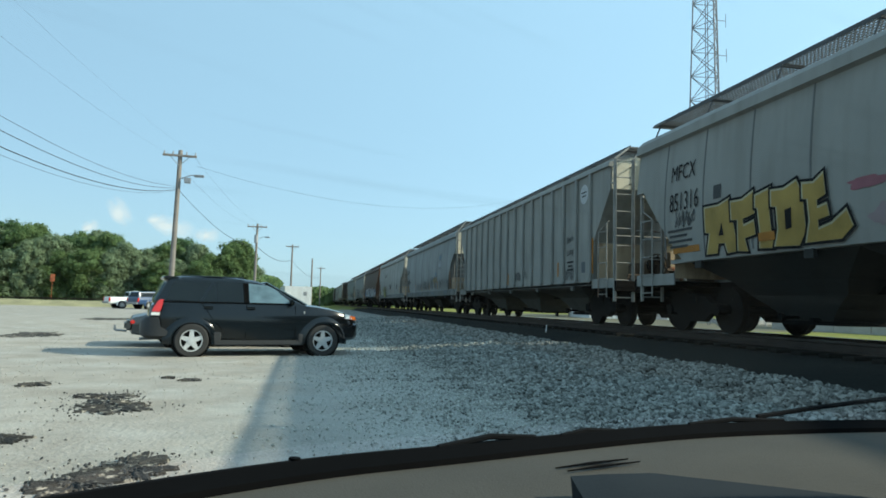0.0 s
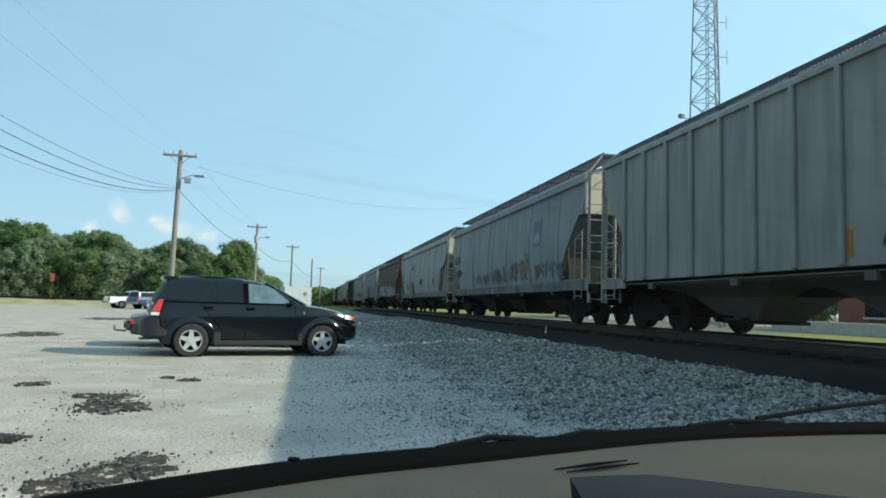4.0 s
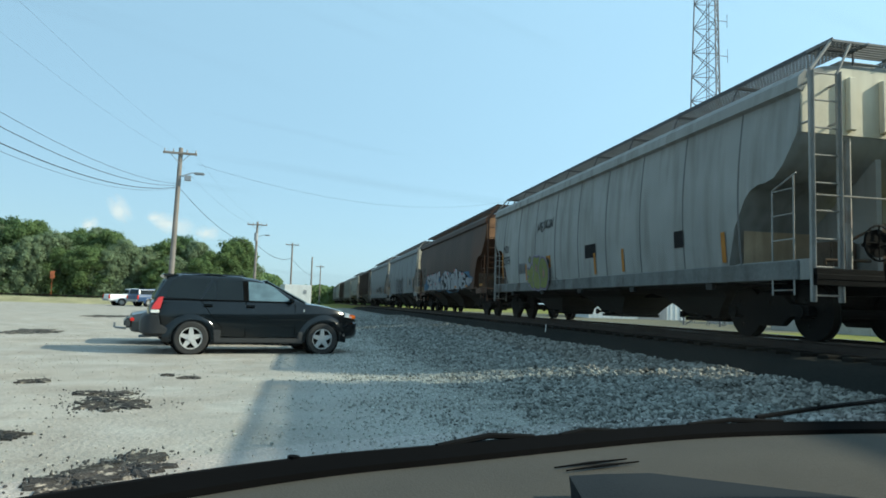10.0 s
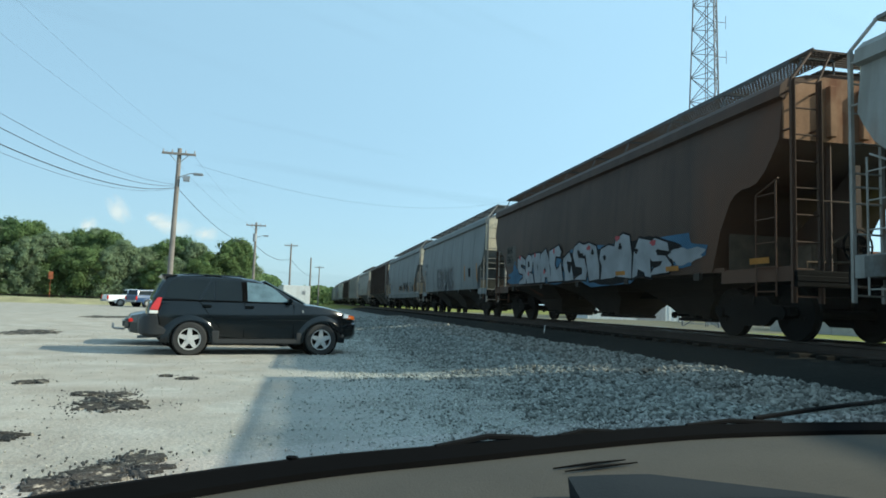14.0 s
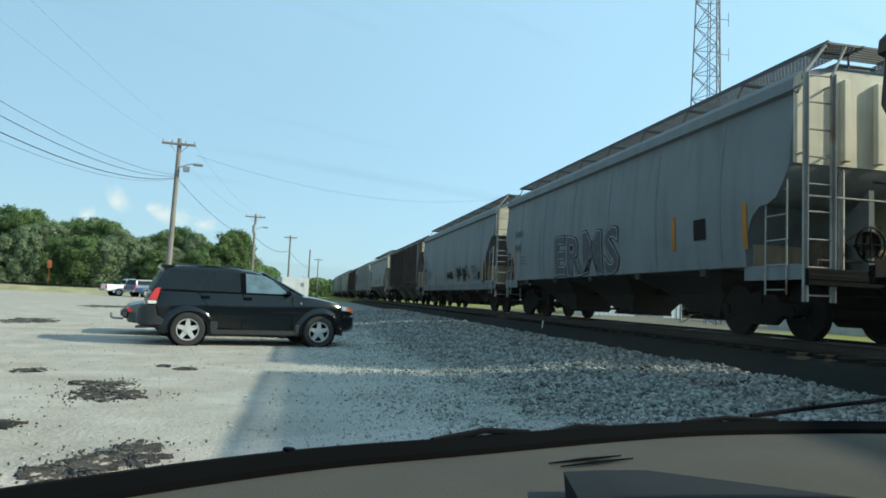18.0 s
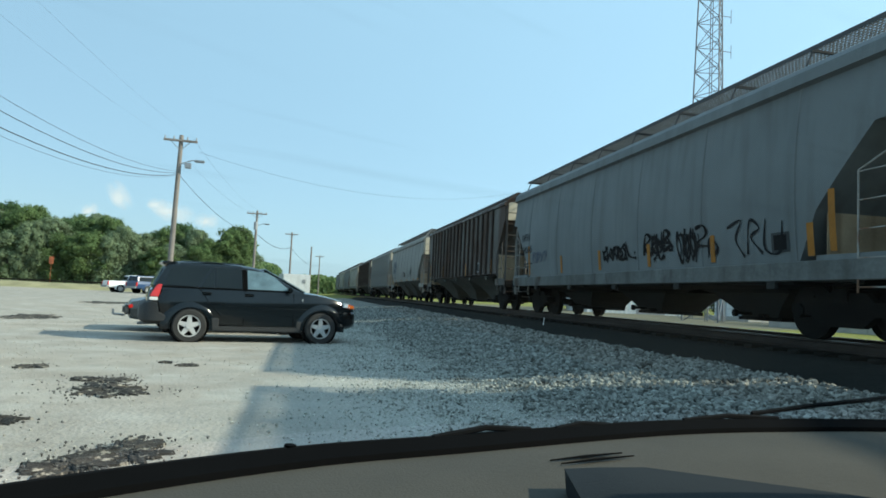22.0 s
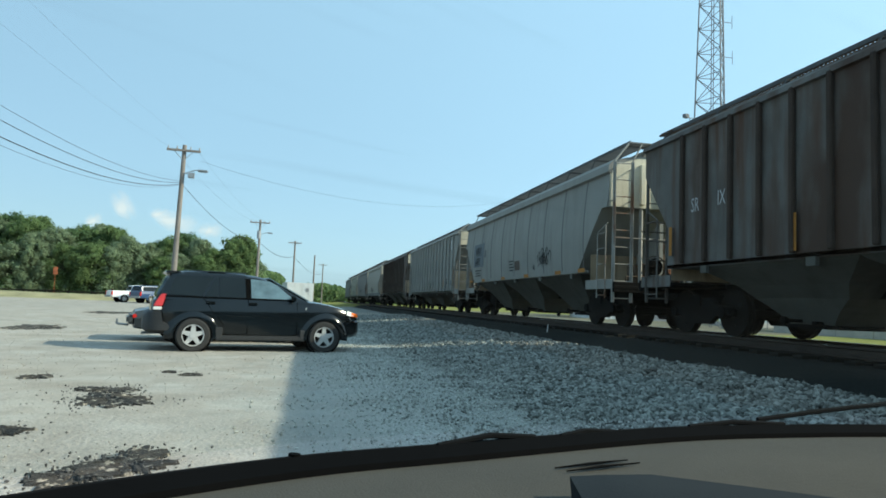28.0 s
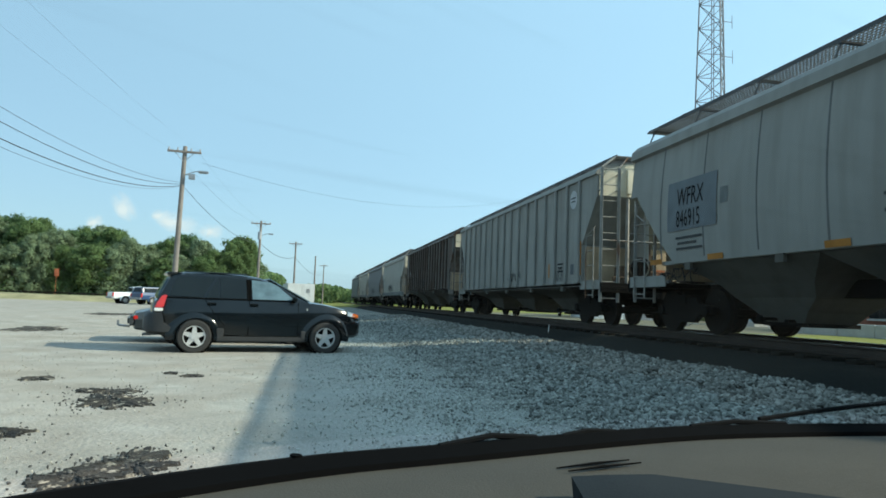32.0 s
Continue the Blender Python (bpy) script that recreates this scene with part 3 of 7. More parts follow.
        k, margin = (6, 1.8) if plain else (11, 1.27) if "yellow graffiti" in label else (9, 1.43)
        for i in range(k):
            y = -half + margin + (2 * half - 2 * margin) * i / (k - 1)
            shared("weld_seam", seam, car, pose(0, y, 0))
            shared("weld_seam", seam, car, pose(0, y, 0, 0, 0, 180))
    # roof walkways and hatches
    steel = M_BROWNGRATE if paint in (PAINTS["brown"], PAINTS["rust"]) else M_GRATE
    grate = grate_mesh(2 * half + 0.35, steel)
    b = bmesh.new()
    box(b, (-0.295, 0, 0.012), (0.016, 2 * half + 0.35, 0.075))
    edge = mesh_of(b, "edge_angle", M_EDGE)
    b = bmesh.new()
    rod(b, (-1.02, 0, walk_z - 0.02), (-1.20, 0, EAVE_Z + 0.16), 0.018, 5)
    rod(b, (-0.42, 0, walk_z - 0.02), (-0.42, 0, ROOF_Z - 0.04), 0.018, 5)
    box(b, (-0.74, 0, walk_z - 0.03), (0.64, 0.06, 0.04))
    bracket = mesh_of(b, "walkway_bracket", M_EDGE)
    for s in (-1, 1):
        shared("edge_angle", edge, shared("running_board", grate, car, pose(s * 0.74, 0, walk_z, 0, 0, 0 if s < 0 else 180)))
        for i in range(9):
            y = -half + 0.1 + (2 * half - 0.2) * i / 8
            shared("walkway_bracket", bracket, car, pose(0, y, 0, 0, 0, 0 if s < 0 else 180))
    for e in (-1, 1):
        b = bmesh.new()
        for i in range(7):
            box(b, (0, e * (half - 0.34 + 0.085 * i), walk_z), (2.1, 0.03, 0.035))
        for x in (-1.05, -0.4, 0.4, 1.05):
            box(b, (x, e * (half - 0.08), walk_z), (0.04, 0.56, 0.04))
        part("crossover_platform", b, steel, car)
    hb = bmesh.new()
    box(hb, (0, 0, ROOF_Z + 0.12), (0.80, 1.62, 0.26))
    tidy(hb, 0.03)
    hatch = mesh_of(hb, "hatch", paint)
    for i in range(9):
        shared("hatch", hatch, car, pose(0, -half + 1.2 + (2 * half - 2.4) * i / 8, 0))
    for e in (-1, 1):
        yt = e * (half - 1.45)
        tr = new("truck")
        tr.parent = car
        tr.matrix_basis = pose(0, yt, 0)
        for s in (-1, 1):
            shared("side_frame", TRUCK["side_frame"], tr, pose(s * 1.0, 0, 0))
            shared("spring_group", TRUCK["spring_group"], tr, pose(s * 1.0, 0, 0))
        shared("bolster", TRUCK["bolster"], tr)
        shared("brake_beam", TRUCK["brake_beam"], tr)
        for a in (-0.865, 0.865):
            WHEELSETS.append((shared("wheelset", TRUCK["wheelset"], tr, pose(0, a, 0.457)), a))
    return car, half, kind


# tans lifted to a sunlit tone in the paint; rust and streaks on top
M_TANSHEET = mat("sunlit_rusty_tan_end_paint", (0.30, 0.17, 0.10), 0.8, vary=0.35, scale=1.5, streak=0.5, rust=RUST, rust_amount=0.2, spec=0.15)
M_BULKHEAD = mat("sunlit_dirty_tan_paint", (0.40, 0.31, 0.21), 0.85, vary=0.4, scale=1.5, streak=0.6, rust=(0.13, 0.065, 0.035), rust_amount=0.22, spec=0.15)
M_RIGGING = mat("rust_stained_brake_rigging", (0.10, 0.075, 0.055), 0.85, vary=0.5, scale=4.0, rust=RUST, rust_amount=0.25, spec=0.1)
M_RUSTRIB = mat("rust_streaked_rib", (0.048, 0.036, 0.030), 0.85, vary=0.5, scale=1.5, streak=0.7, streak_color=(0.062, 0.032, 0.021), spec=0.12)
# darker than the sides: low shade put into the base, grime streaks over it
M_SILL = mat("shaded_grimy_sill_paint", (0.135, 0.142, 0.138), 0.75, vary=0.45, scale=1.6, fine=18.0, streak=0.55, rust=(0.060, 0.045, 0.036), rust_amount=0.16, spec=0.12)
M_EDGE = mat("dark_angle_iron", (0.05, 0.055, 0.06), 0.7, vary=0.3)
M_FAINTSEAM = mat("faint_seam", (0.118, 0.128, 0.130), 0.8, vary=0.5, scale=1.0)
M_SEAM = mat("dirty_seam", (0.105, 0.108, 0.106), 0.8, vary=0.6, scale=1.2)


def paint(name, color, vary=0.14, streak=0.28, rust=RUST, amount=0.02, scale=0.6, streak_color=None):
    return mat(name, tuple(1.08 * c for c in color), 0.65, vary=vary, scale=scale, streak=streak, rust=rust, rust_amount=amount, spec=0.18, streak_color=streak_color)


PAINTS = {
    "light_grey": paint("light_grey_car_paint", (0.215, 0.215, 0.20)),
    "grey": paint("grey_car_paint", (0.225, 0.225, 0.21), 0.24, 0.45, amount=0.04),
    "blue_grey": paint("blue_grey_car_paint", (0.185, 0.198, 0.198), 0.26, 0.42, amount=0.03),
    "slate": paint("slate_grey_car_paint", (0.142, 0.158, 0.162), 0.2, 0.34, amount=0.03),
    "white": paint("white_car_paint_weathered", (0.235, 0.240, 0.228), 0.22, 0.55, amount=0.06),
    "brown": paint("oxide_brown_car_paint", (0.052, 0.034, 0.026), 0.4, 0.55, (0.082, 0.040, 0.024), 0.38, 0.35, streak_color=(0.024, 0.018, 0.015)),
    "rust": paint("rusty_brown_car_paint", (0.105, 0.102, 0.096), 0.45, 0.95, (0.056, 0.034, 0.025), 0.50, 0.9, streak_color=(0.074, 0.037, 0.023)),
    # cars farther back: both paints lightened, distance haze put into the colour
    "tan": paint("hazed_tan_car_paint", (0.28, 0.27, 0.24), 0.2, 0.4, amount=0.03),
    "dark": paint("hazed_dark_grey_car_paint", (0.135, 0.14, 0.145), 0.25, 0.4, amount=0.05),
}
# hopper bays: car paint darkened, the shade under the bodies put into colour
M_BAY = paint("shade_dark_hopper_paint", (0.021, 0.022, 0.021), 0.35, 0.4, rust=None)
M_BAYLIGHT = paint("shade_dim_hopper_paint", (0.075, 0.075, 0.066), 0.3, 0.4, rust=None)
M_BAYBROWN = paint("shade_brown_hopper_paint", (0.020, 0.016, 0.013), 0.35, 0.5, amount=0.02)
# near end, far end, shape, end cut, sill height, sill strip, paint, label
CARS = [
    (-2.6, 14.6, "smooth", "notched", 1.40, False, "light_grey", "light grey covered hopper car with yellow graffiti"),
    (15.67, 32.9, "ribbed", "ribbed", 1.06, False, "grey", "grey ribbed covered hopper car with a white disc"),
    (33.7, 51.1, "smooth", "notched", 0.98, True, "blue_grey", "weathered grey smooth-sided hopper car with faded graffiti"),
    (52.4, 70.1, "smooth", "smooth", 0.98, True, "white", "dirty white smooth-sided hopper car with green graffiti"),
    (71.2, 88.3, "smooth", "smooth", 1.18, False, "brown", "oxide brown covered hopper car with white graffiti"),
    (89.5, 105.2, "smooth", "small", 1.20, False, "slate", "blue-grey smooth-sided hopper car with outlined graffiti"),
    (106.5, 123.3, "smooth", "notched", 0.92, True, "slate", "dark grey smooth-sided hopper car with black scrawls"),
    (124.3, 141.0, "ribbed", "ribbed", 1.34, False, "rust", "rusty brown ribbed covered hopper car"),
    (142.4, 158.6, "smooth", "notched", 1.42, False, "light_grey", "light grey smooth-sided hopper car with a grey panel"),
    (160.2, 177.2, "ribbed", "ribbed", 1.06, False, "grey", "grey ribbed covered hopper car with a white disc"),
    (178.6, 196.3, "ribbed", "ribbed", 1.20, False, "rust", "rust-stained dark brown ribbed hopper car"),
    (197.6, 213.4, "smooth", "smooth", 1.05, True, "tan", "tan smooth-sided covered hopper car"),
    (214.6, 230.6, "smooth", "smooth", 1.05, True, "dark", "dark grey smooth-sided covered hopper car"),
    (231.8, 246.0, "smooth", "smooth", 1.05, True, "tan", "tan-grey covered hopper car near the end of the train"),
    (247.2, 264.0, "smooth", "smooth", 1.05, True, "dark", "dark covered hopper car at the end of the train"),
]
TRAIN = []
for near_y, far_y, shape, cut_name, sill_z, strip, colour, words in CARS:
    brown_car = colour in ("brown", "rust")
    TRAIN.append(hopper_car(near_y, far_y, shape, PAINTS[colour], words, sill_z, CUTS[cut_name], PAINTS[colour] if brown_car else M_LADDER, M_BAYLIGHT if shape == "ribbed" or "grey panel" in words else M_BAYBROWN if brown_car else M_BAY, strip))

# ---------------------------------------------------------------- lettering, decals and graffiti on the cars
M_INK = mat("black_stencil_paint", (0.012, 0.012, 0.013), 0.85, vary=0.3, fine=25, spec=0.1)
M_SOFTINK = mat("worn_black_stencil_paint", (0.018, 0.019, 0.021), 0.85, vary=0.4, fine=25, spec=0.1)
M_FADED = mat("faded_stencil_paint", (0.055, 0.058, 0.06), 0.85, vary=0.3, fine=25, spec=0.1)
M_INKWHITE = mat("white_stencil_paint", (0.42, 0.43, 0.44), 0.7, vary=0.2, fine=25, spec=0.15)
M_YELLOW = mat("yellow_reflector", (0.32, 0.135, 0.025), 0.6, vary=0.3, fine=25, spec=0.15)
M_GOLD = mat("yellow_spray_paint", (0.30, 0.205, 0.058), 0.6, vary=0.35, scale=2.0, spec=0.15)
M_GREENYEL = mat("green_yellow_spray_paint", (0.155, 0.175, 0.052), 0.6, vary=0.3, scale=2.0, spec=0.15)
M_SPRAYWHITE = mat("silver_white_spray_paint", (0.23, 0.245, 0.26), 0.7, vary=0.35, scale=2.0, spec=0.2)
M_SPRAYBLUE = mat("blue_spray_paint", (0.035, 0.10, 0.17), 0.7, vary=0.4, scale=1.5, spec=0.15)
M_SPRAYRED = mat("red_spray_paint", (0.32, 0.05, 0.06), 0.6, vary=0.4, scale=1.5, spec=0.15)
M_SPRAYPINK = mat("pink_spray_paint", (0.22, 0.09, 0.11), 0.6, vary=0.4, scale=1.5, spec=0.15)
M_PANEL = mat("grey_patch_paint", (0.085, 0.096, 0.106), 0.6, vary=0.15, spec=0.15)
M_PALEPANEL = mat("pale_patch_paint", (0.22, 0.24, 0.26), 0.6, vary=0.2, spec=0.15)


def side_place(y0, z0, kind, lift=0.008, slant=0.0):
    """Maps flat lettering onto the side that faces the lot: u runs towards -y, v upwards."""
    return lambda u, v: Vector((-(bulge(z0 + v, kind) + lift), y0 - u - slant * v, z0 + v))


def patch(name, car, kind, y0, z0, w, h, material, lift=0.006, label="", steps=4):
    """A painted rectangle on the car's side, following its curve; y0, z0 its lower corner seen at the left."""
    b = bmesh.new()
    pl = side_place(y0, z0, kind, lift)
    rows = [[b.verts.new(pl(w * i, h * j / steps)) for i in (0, 1)] for j in range(steps + 1)]
    for p, q in zip(rows, rows[1:]):
        b.faces.new((p[0], p[1], q[1], q[0]))
    return part(name, b, material, car, label)



def mid(i):
    return (CARS[i][0] + CARS[i][1]) / 2


def words(i, text, size, s0, z0, material=M_INK, name="lettering", width=1.0, lift=0.010, label="", bold=0.0, wobble=0.0, rise=0.0, spread=1.0):
    """Lettering on car i whose first letter starts s0 metres along the track at the clip's start."""
    car, half, kind = TRAIN[i]
    cu = side_place(s0 - mid(i), z0, kind, lift)
    def place(u, v):
        return cu(u, v + rise * u + wobble * math.sin(u * 3.1))
    c = bpy.data.curves.new("letters", "FONT")
    c.body, c.size, c.offset, c.resolution_u, c.space_character = text, size / 0.70, bold, 2, spread
    ob = bpy.data.objects.new("letters", c)
    me = bpy.data.meshes.new_from_object(ob)
    b = bmesh.new()
    b.from_mesh(me)
    bpy.data.objects.remove(ob)
    bpy.data.curves.remove(c)
    bpy.data.meshes.remove(me)
    bmesh.ops.subdivide_edges(b, edges=[e for e in b.edges if e.calc_length() > 0.25], cuts=2)
    for v in b.verts:
        v.co = place(v.co.x * width, v.co.y)
    return part(name, b, material, car, label)


def decal(i, s0, z0, w, h, material, name="painted_panel", lift=0.008):
    car, half, kind = TRAIN[i]
    return patch(name, car, kind, s0 - mid(i), z0, w, h, material, lift)


def scrawl(i, s0, z0, w, h, material, seed, strokes=7, thick=0.035, name="graffiti", lift=0.012):
    """Sprayed tag: a row of looping strokes that read as no letter."""
    car, half, kind = TRAIN[i]
    r = random.Random(seed)
    b = bmesh.new()
    pl = side_place(s0 - mid(i), z0, kind, lift)
    for k in range(int(strokes * 1.8)):
        cx = w * (k + 0.5) / (strokes * 1.8)
        pitch = w / strokes
        knots = []
        y = r.choice((0.05, 0.95)) * h
        for q in range(r.choice((3, 4, 4, 5))):
            knots.append((cx + r.uniform(-0.8, 0.8) * pitch, min(h * 1.1, max(-0.1 * h, y + r.uniform(-0.15, 0.15) * h))))
            y = h - y if r.random() < 0.4 else h * r.random()
        pts = []
        for q in range(13):
            u = q / 12 * (len(knots) - 1)
            j = min(len(knots) - 2, int(u))
            f = u - j
            f = f * f * (3 - 2 * f) * 0.6 + f * 0.4
            bow = 0.10 * h * math.sin(math.pi * f) * (1 if (j + k) % 2 else -1)
            pts.append((knots[j][0] + (knots[j + 1][0] - knots[j][0]) * f + bow, knots[j][1] + (knots[j + 1][1] - knots[j][1]) * f))
        row = []
        for q, (x, y) in enumerate(pts):
            x2, y2 = pts[min(q + 1, 12)]
            x1, y1 = pts[max(q - 1, 0)]
            dx, dy = x2 - x1, y2 - y1
            n = math.hypot(dx, dy) or 1
            t = 0.62 * thick * (0.5 + 0.5 * math.sin(math.pi * min(1, 0.15 + q / 12)))
            row.append((b.verts.new(pl(x - dy / n * t, y + dx / n * t)), b.verts.new(pl(x + dy / n * t, y - dx / n * t))))
        for p, q in zip(row, row[1:]):
            b.faces.new((p[0], p[1], q[1], q[0]))
    return part(name, b, material, car)


def blob(i, s0, z0, w, h, material, seed, name="graffiti", lift=0.009):
    """A sprayed patch with an uneven outline; s0, z0 its centre."""
    car, half, kind = TRAIN[i]
    r = random.Random(seed)
    ph = [r.uniform(0, 6.3) for _ in range(4)]
    b = bmesh.new()
    pl = side_place(s0 - mid(i), z0, kind, lift)
    rings = []
    for q in range(36):
        a = 2 * math.pi * q / 36
        k = 1 + 0.14 * math.sin(3 * a + ph[0]) + 0.10 * math.sin(5 * a + ph[1]) + 0.07 * math.sin(9 * a + ph[2]) + 0.04 * math.sin(15 * a + ph[3])
        rings.append((w / 2 * k * math.cos(a), h / 2 * k * math.sin(a)))
    cen = b.verts.new(pl(0, 0))
    inner = [b.verts.new(pl(x * 0.55, y * 0.55)) for x, y in rings]
    outer = [b.verts.new(pl(x, y)) for x, y in rings]
    for q in range(36):
        j = (q + 1) % 36
        b.faces.new((cen, inner[q], inner[j]))
        b.faces.new((inner[q], outer[q], outer[j], inner[j]))
    return part(name, b, material, car)


def hoop(i, s0, z0, r0, material, seed):
    """One sprayed loop."""
    car, half, kind = TRAIN[i]
    r = random.Random(seed)
    b = bmesh.new()
    pl = side_place(s0 - mid(i), z0, kind, 0.012)
    ph, e, arc = r.uniform(0, 6.3), r.uniform(0.6, 1.3), r.uniform(3.4, 6.0)
    row = []
    for q in range(21):
        a = ph + arc * q / 20
        k = r0 * (0.8 + 0.2 * math.sin(2 * a + ph) + 0.08 * math.sin(5 * a))
        row.append([b.verts.new(pl((k + d) * e * math.cos(a), (k + d) * math.sin(a))) for d in (-0.014, 0.014)])
    for p, q in zip(row, row[1:]):
        b.faces.new((p[0], p[1], q[1], q[0]))
    return part("graffiti", b, material, car)


def data_block(i, s0, z0, w, rows, material=M_FADED):
    for k in range(rows):
        decal(i, s0 - (0.06 if k % 2 else 0), z0 - 0.11 * k, w * (0.95 if k % 2 == 0 else 0.7), 0.05, material, "data_line", 0.010)


def spray(i, s0, z0, w, h, lines, thick, material, lift=0.012, name="graffiti"):
    """Hand-sprayed lines on car i: each line a row of knots in a cell of w by h metres, drawn as one bent stroke of uneven width."""
    car, half, kind = TRAIN[i]
    b = bmesh.new()
    pl = side_place(s0 - mid(i), z0, kind, lift)
    for n, knots in enumerate(lines):
        pts = []
        for k in range(len(knots) - 1):
            p = [Vector((knots[max(0, min(len(knots) - 1, j))][0] * w, knots[max(0, min(len(knots) - 1, j))][1] * h)) for j in (k - 1, k, k + 1, k + 2)]
            for q in range(5):
                u = q / 5
                pts.append(p[1] + 0.5 * u * (p[2] - p[0] + u * (2 * p[0] - 5 * p[1] + 4 * p[2] - p[3] + u * (3 * (p[1] - p[2]) + p[3] - p[0]))))
        pts.append(Vector((knots[-1][0] * w, knots[-1][1] * h)))
        row = []
        for q, p in enumerate(pts):
            d = (pts[min(q + 1, len(pts) - 1)] - pts[max(q - 1, 0)]).normalized()
            t = 0.5 * thick * (0.8 + 0.35 * math.sin(q * 0.9 + 2.1 * n))
            row.append([b.verts.new(pl(p.x - d.y * t, p.y + d.x * t)), b.verts.new(pl(p.x + d.y * t, p.y - d.x * t))])
        for p, q in zip(row, row[1:]):
            b.faces.new((p[0], p[1], q[1], q[0]))
    return part(name, b, material, car)


# light grey car
words(0, "MFCX", 0.33, 12.84, 3.07, width=0.72, lift=0.022)
words(0, "851316", 0.38, 12.86, 2.44, width=0.66, lift=0.022)
data_block(0, 12.95, 2.02, 0.95, 4)
decal(0, 12.78, 1.58, 0.95, 0.13, M_YELLOW, "reflector")
scrawl(0, 12.6, 2.1, 0.7, 0.3, M_FADED, 3, 7, 0.018)
SPRAYED = (   # block letters, each in its own cell: start along the car, width, outline, hole
    (11.60, 0.98, ((0.0, 0.0), (0.13, 0.42), (0.0, 0.44), (-0.02, 0.97), (0.45, 0.96), (0.80, 1.05), (1.0, 0.0), (0.66, -0.02), (0.60, 0.18), (0.42, 0.19), (0.36, 0.0)), ((0.44, 0.34), (0.60, 0.34), (0.55, 0.60))),
    (10.80, 0.68, ((0.22, 0.0), (0.28, 0.58), (0.02, 0.60), (0.0, 0.97), (0.50, 0.96), (0.95, 1.08), (1.0, 0.64), (0.52, 0.58), (0.54, 0.48), (0.96, 0.54), (0.99, 0.26), (0.56, 0.22), (0.66, -0.03)), None),
    (10.10, 0.42, ((0.08, 0.0), (0.18, 0.30), (0.10, 0.72), (-0.06, 0.74), (-0.04, 0.98), (0.95, 1.06), (0.92, 0.76), (0.84, 0.70), (0.90, 0.28), (1.02, 0.26), (1.0, -0.02)), None),
    (9.70, 0.76, ((0.02, 0.0), (0.16, 0.30), (0.14, 0.68), (-0.02, 0.70), (-0.02, 1.0), (0.40, 0.98), (0.78, 1.08), (0.96, 0.80), (1.0, 0.20), (0.78, -0.03)), ((0.42, 0.26), (0.60, 0.28), (0.62, 0.62), (0.42, 0.60))),
    (8.98, 0.88, ((0.0, 0.0), (0.12, 0.35), (0.10, 0.70), (-0.02, 0.72), (-0.02, 1.0), (0.26, 0.97), (0.50, 1.10), (0.54, 0.72), (0.34, 0.66), (0.34, 0.56), (0.56, 0.60), (0.60, 0.38), (0.34, 0.34), (0.34, 0.22), (0.62, 0.28), (0.96, 0.46), (1.08, 0.18), (0.82, 0.0))),
)


def swell(pts, d):
    """A closed outline pushed outwards by d."""
    out, k = [], len(pts)
    area = sum(pts[i][0] * pts[(i + 1) % k][1] - pts[(i + 1) % k][0] * pts[i][1] for i in range(k))
    sg = 1 if area > 0 else -1
    for i in range(k):
        p, c, q = Vector(pts[i - 1]), Vector(pts[i]), Vector(pts[(i + 1) % k])
        a, b = (c - p).normalized(), (q - c).normalized()
        m = Vector((a.y + b.y, -a.x - b.x)) * sg
        m = m.normalized() if m.length > 1e-4 else Vector((a.y, -a.x)) * sg
        out.append(c + m * d * min(1.6, 1 / max(0.35, m.dot(Vector((a.y, -a.x)) * sg))))
    return out


def flat_shape(i, s0, z0, pts, material, lift, name="graffiti"):
    """A painted outline filled in on the side of car i."""
    car, half, kind = TRAIN[i]
    b = bmesh.new()
    b.faces.new([b.verts.new((p[0], p[1], 0)) for p in pts])
    bmesh.ops.triangulate(b, faces=b.faces[:])
    for _ in range(2):
        bmesh.ops.subdivide_edges(b, edges=[e for e in b.edges if e.calc_length() > 0.22], cuts=1)
    pl = side_place(s0 - mid(i), z0, kind, lift)
    for v in b.verts:
        v.co = pl(v.co.x, v.co.y)
    return part(name, b, material, car)


M_PALEGOLD = mat("pale_yellow_spray_paint", (0.32, 0.29, 0.18), 0.6, vary=0.25, scale=2.0)
for k, row in enumerate(SPRAYED):
    s0, w, outline = row[:3]
    hole = row[3] if len(row) > 3 else None
    pts = [(u * w, v * 0.93) for u, v in outline]
    flat_shape(0, s0, 1.49, swell(pts, 0.045), M_INK, 0.014 + 0.004 * k)
    flat_shape(0, s0, 1.49, pts, M_PALEGOLD, 0.0155 + 0.004 * k)
    flat_shape(0, s0 - 0.012, 1.475, swell(pts, -0.018), M_GOLD, 0.017 + 0.004 * k)
    if hole:
        flat_shape(0, s0, 1.49, [(u * w, v * 0.93) for u, v in hole], M_INK, 0.020 + 0.004 * k)
decal(0, 10.03, 1.60, 0.40, 0.14, M_YELLOW, "reflector", 0.045)
decal(0, 11.32, 2.5, 0.24, 0.26, M_FADED, "placard")
blob(0, 7.75, 2.22, 0.75, 0.16, M_SPRAYPINK, 4)
blob(0, 7.5, 1.75, 0.5, 0.3, mat("faint_pink_spray_paint", (0.20, 0.15, 0.16), 0.6, vary=0.2), 5)
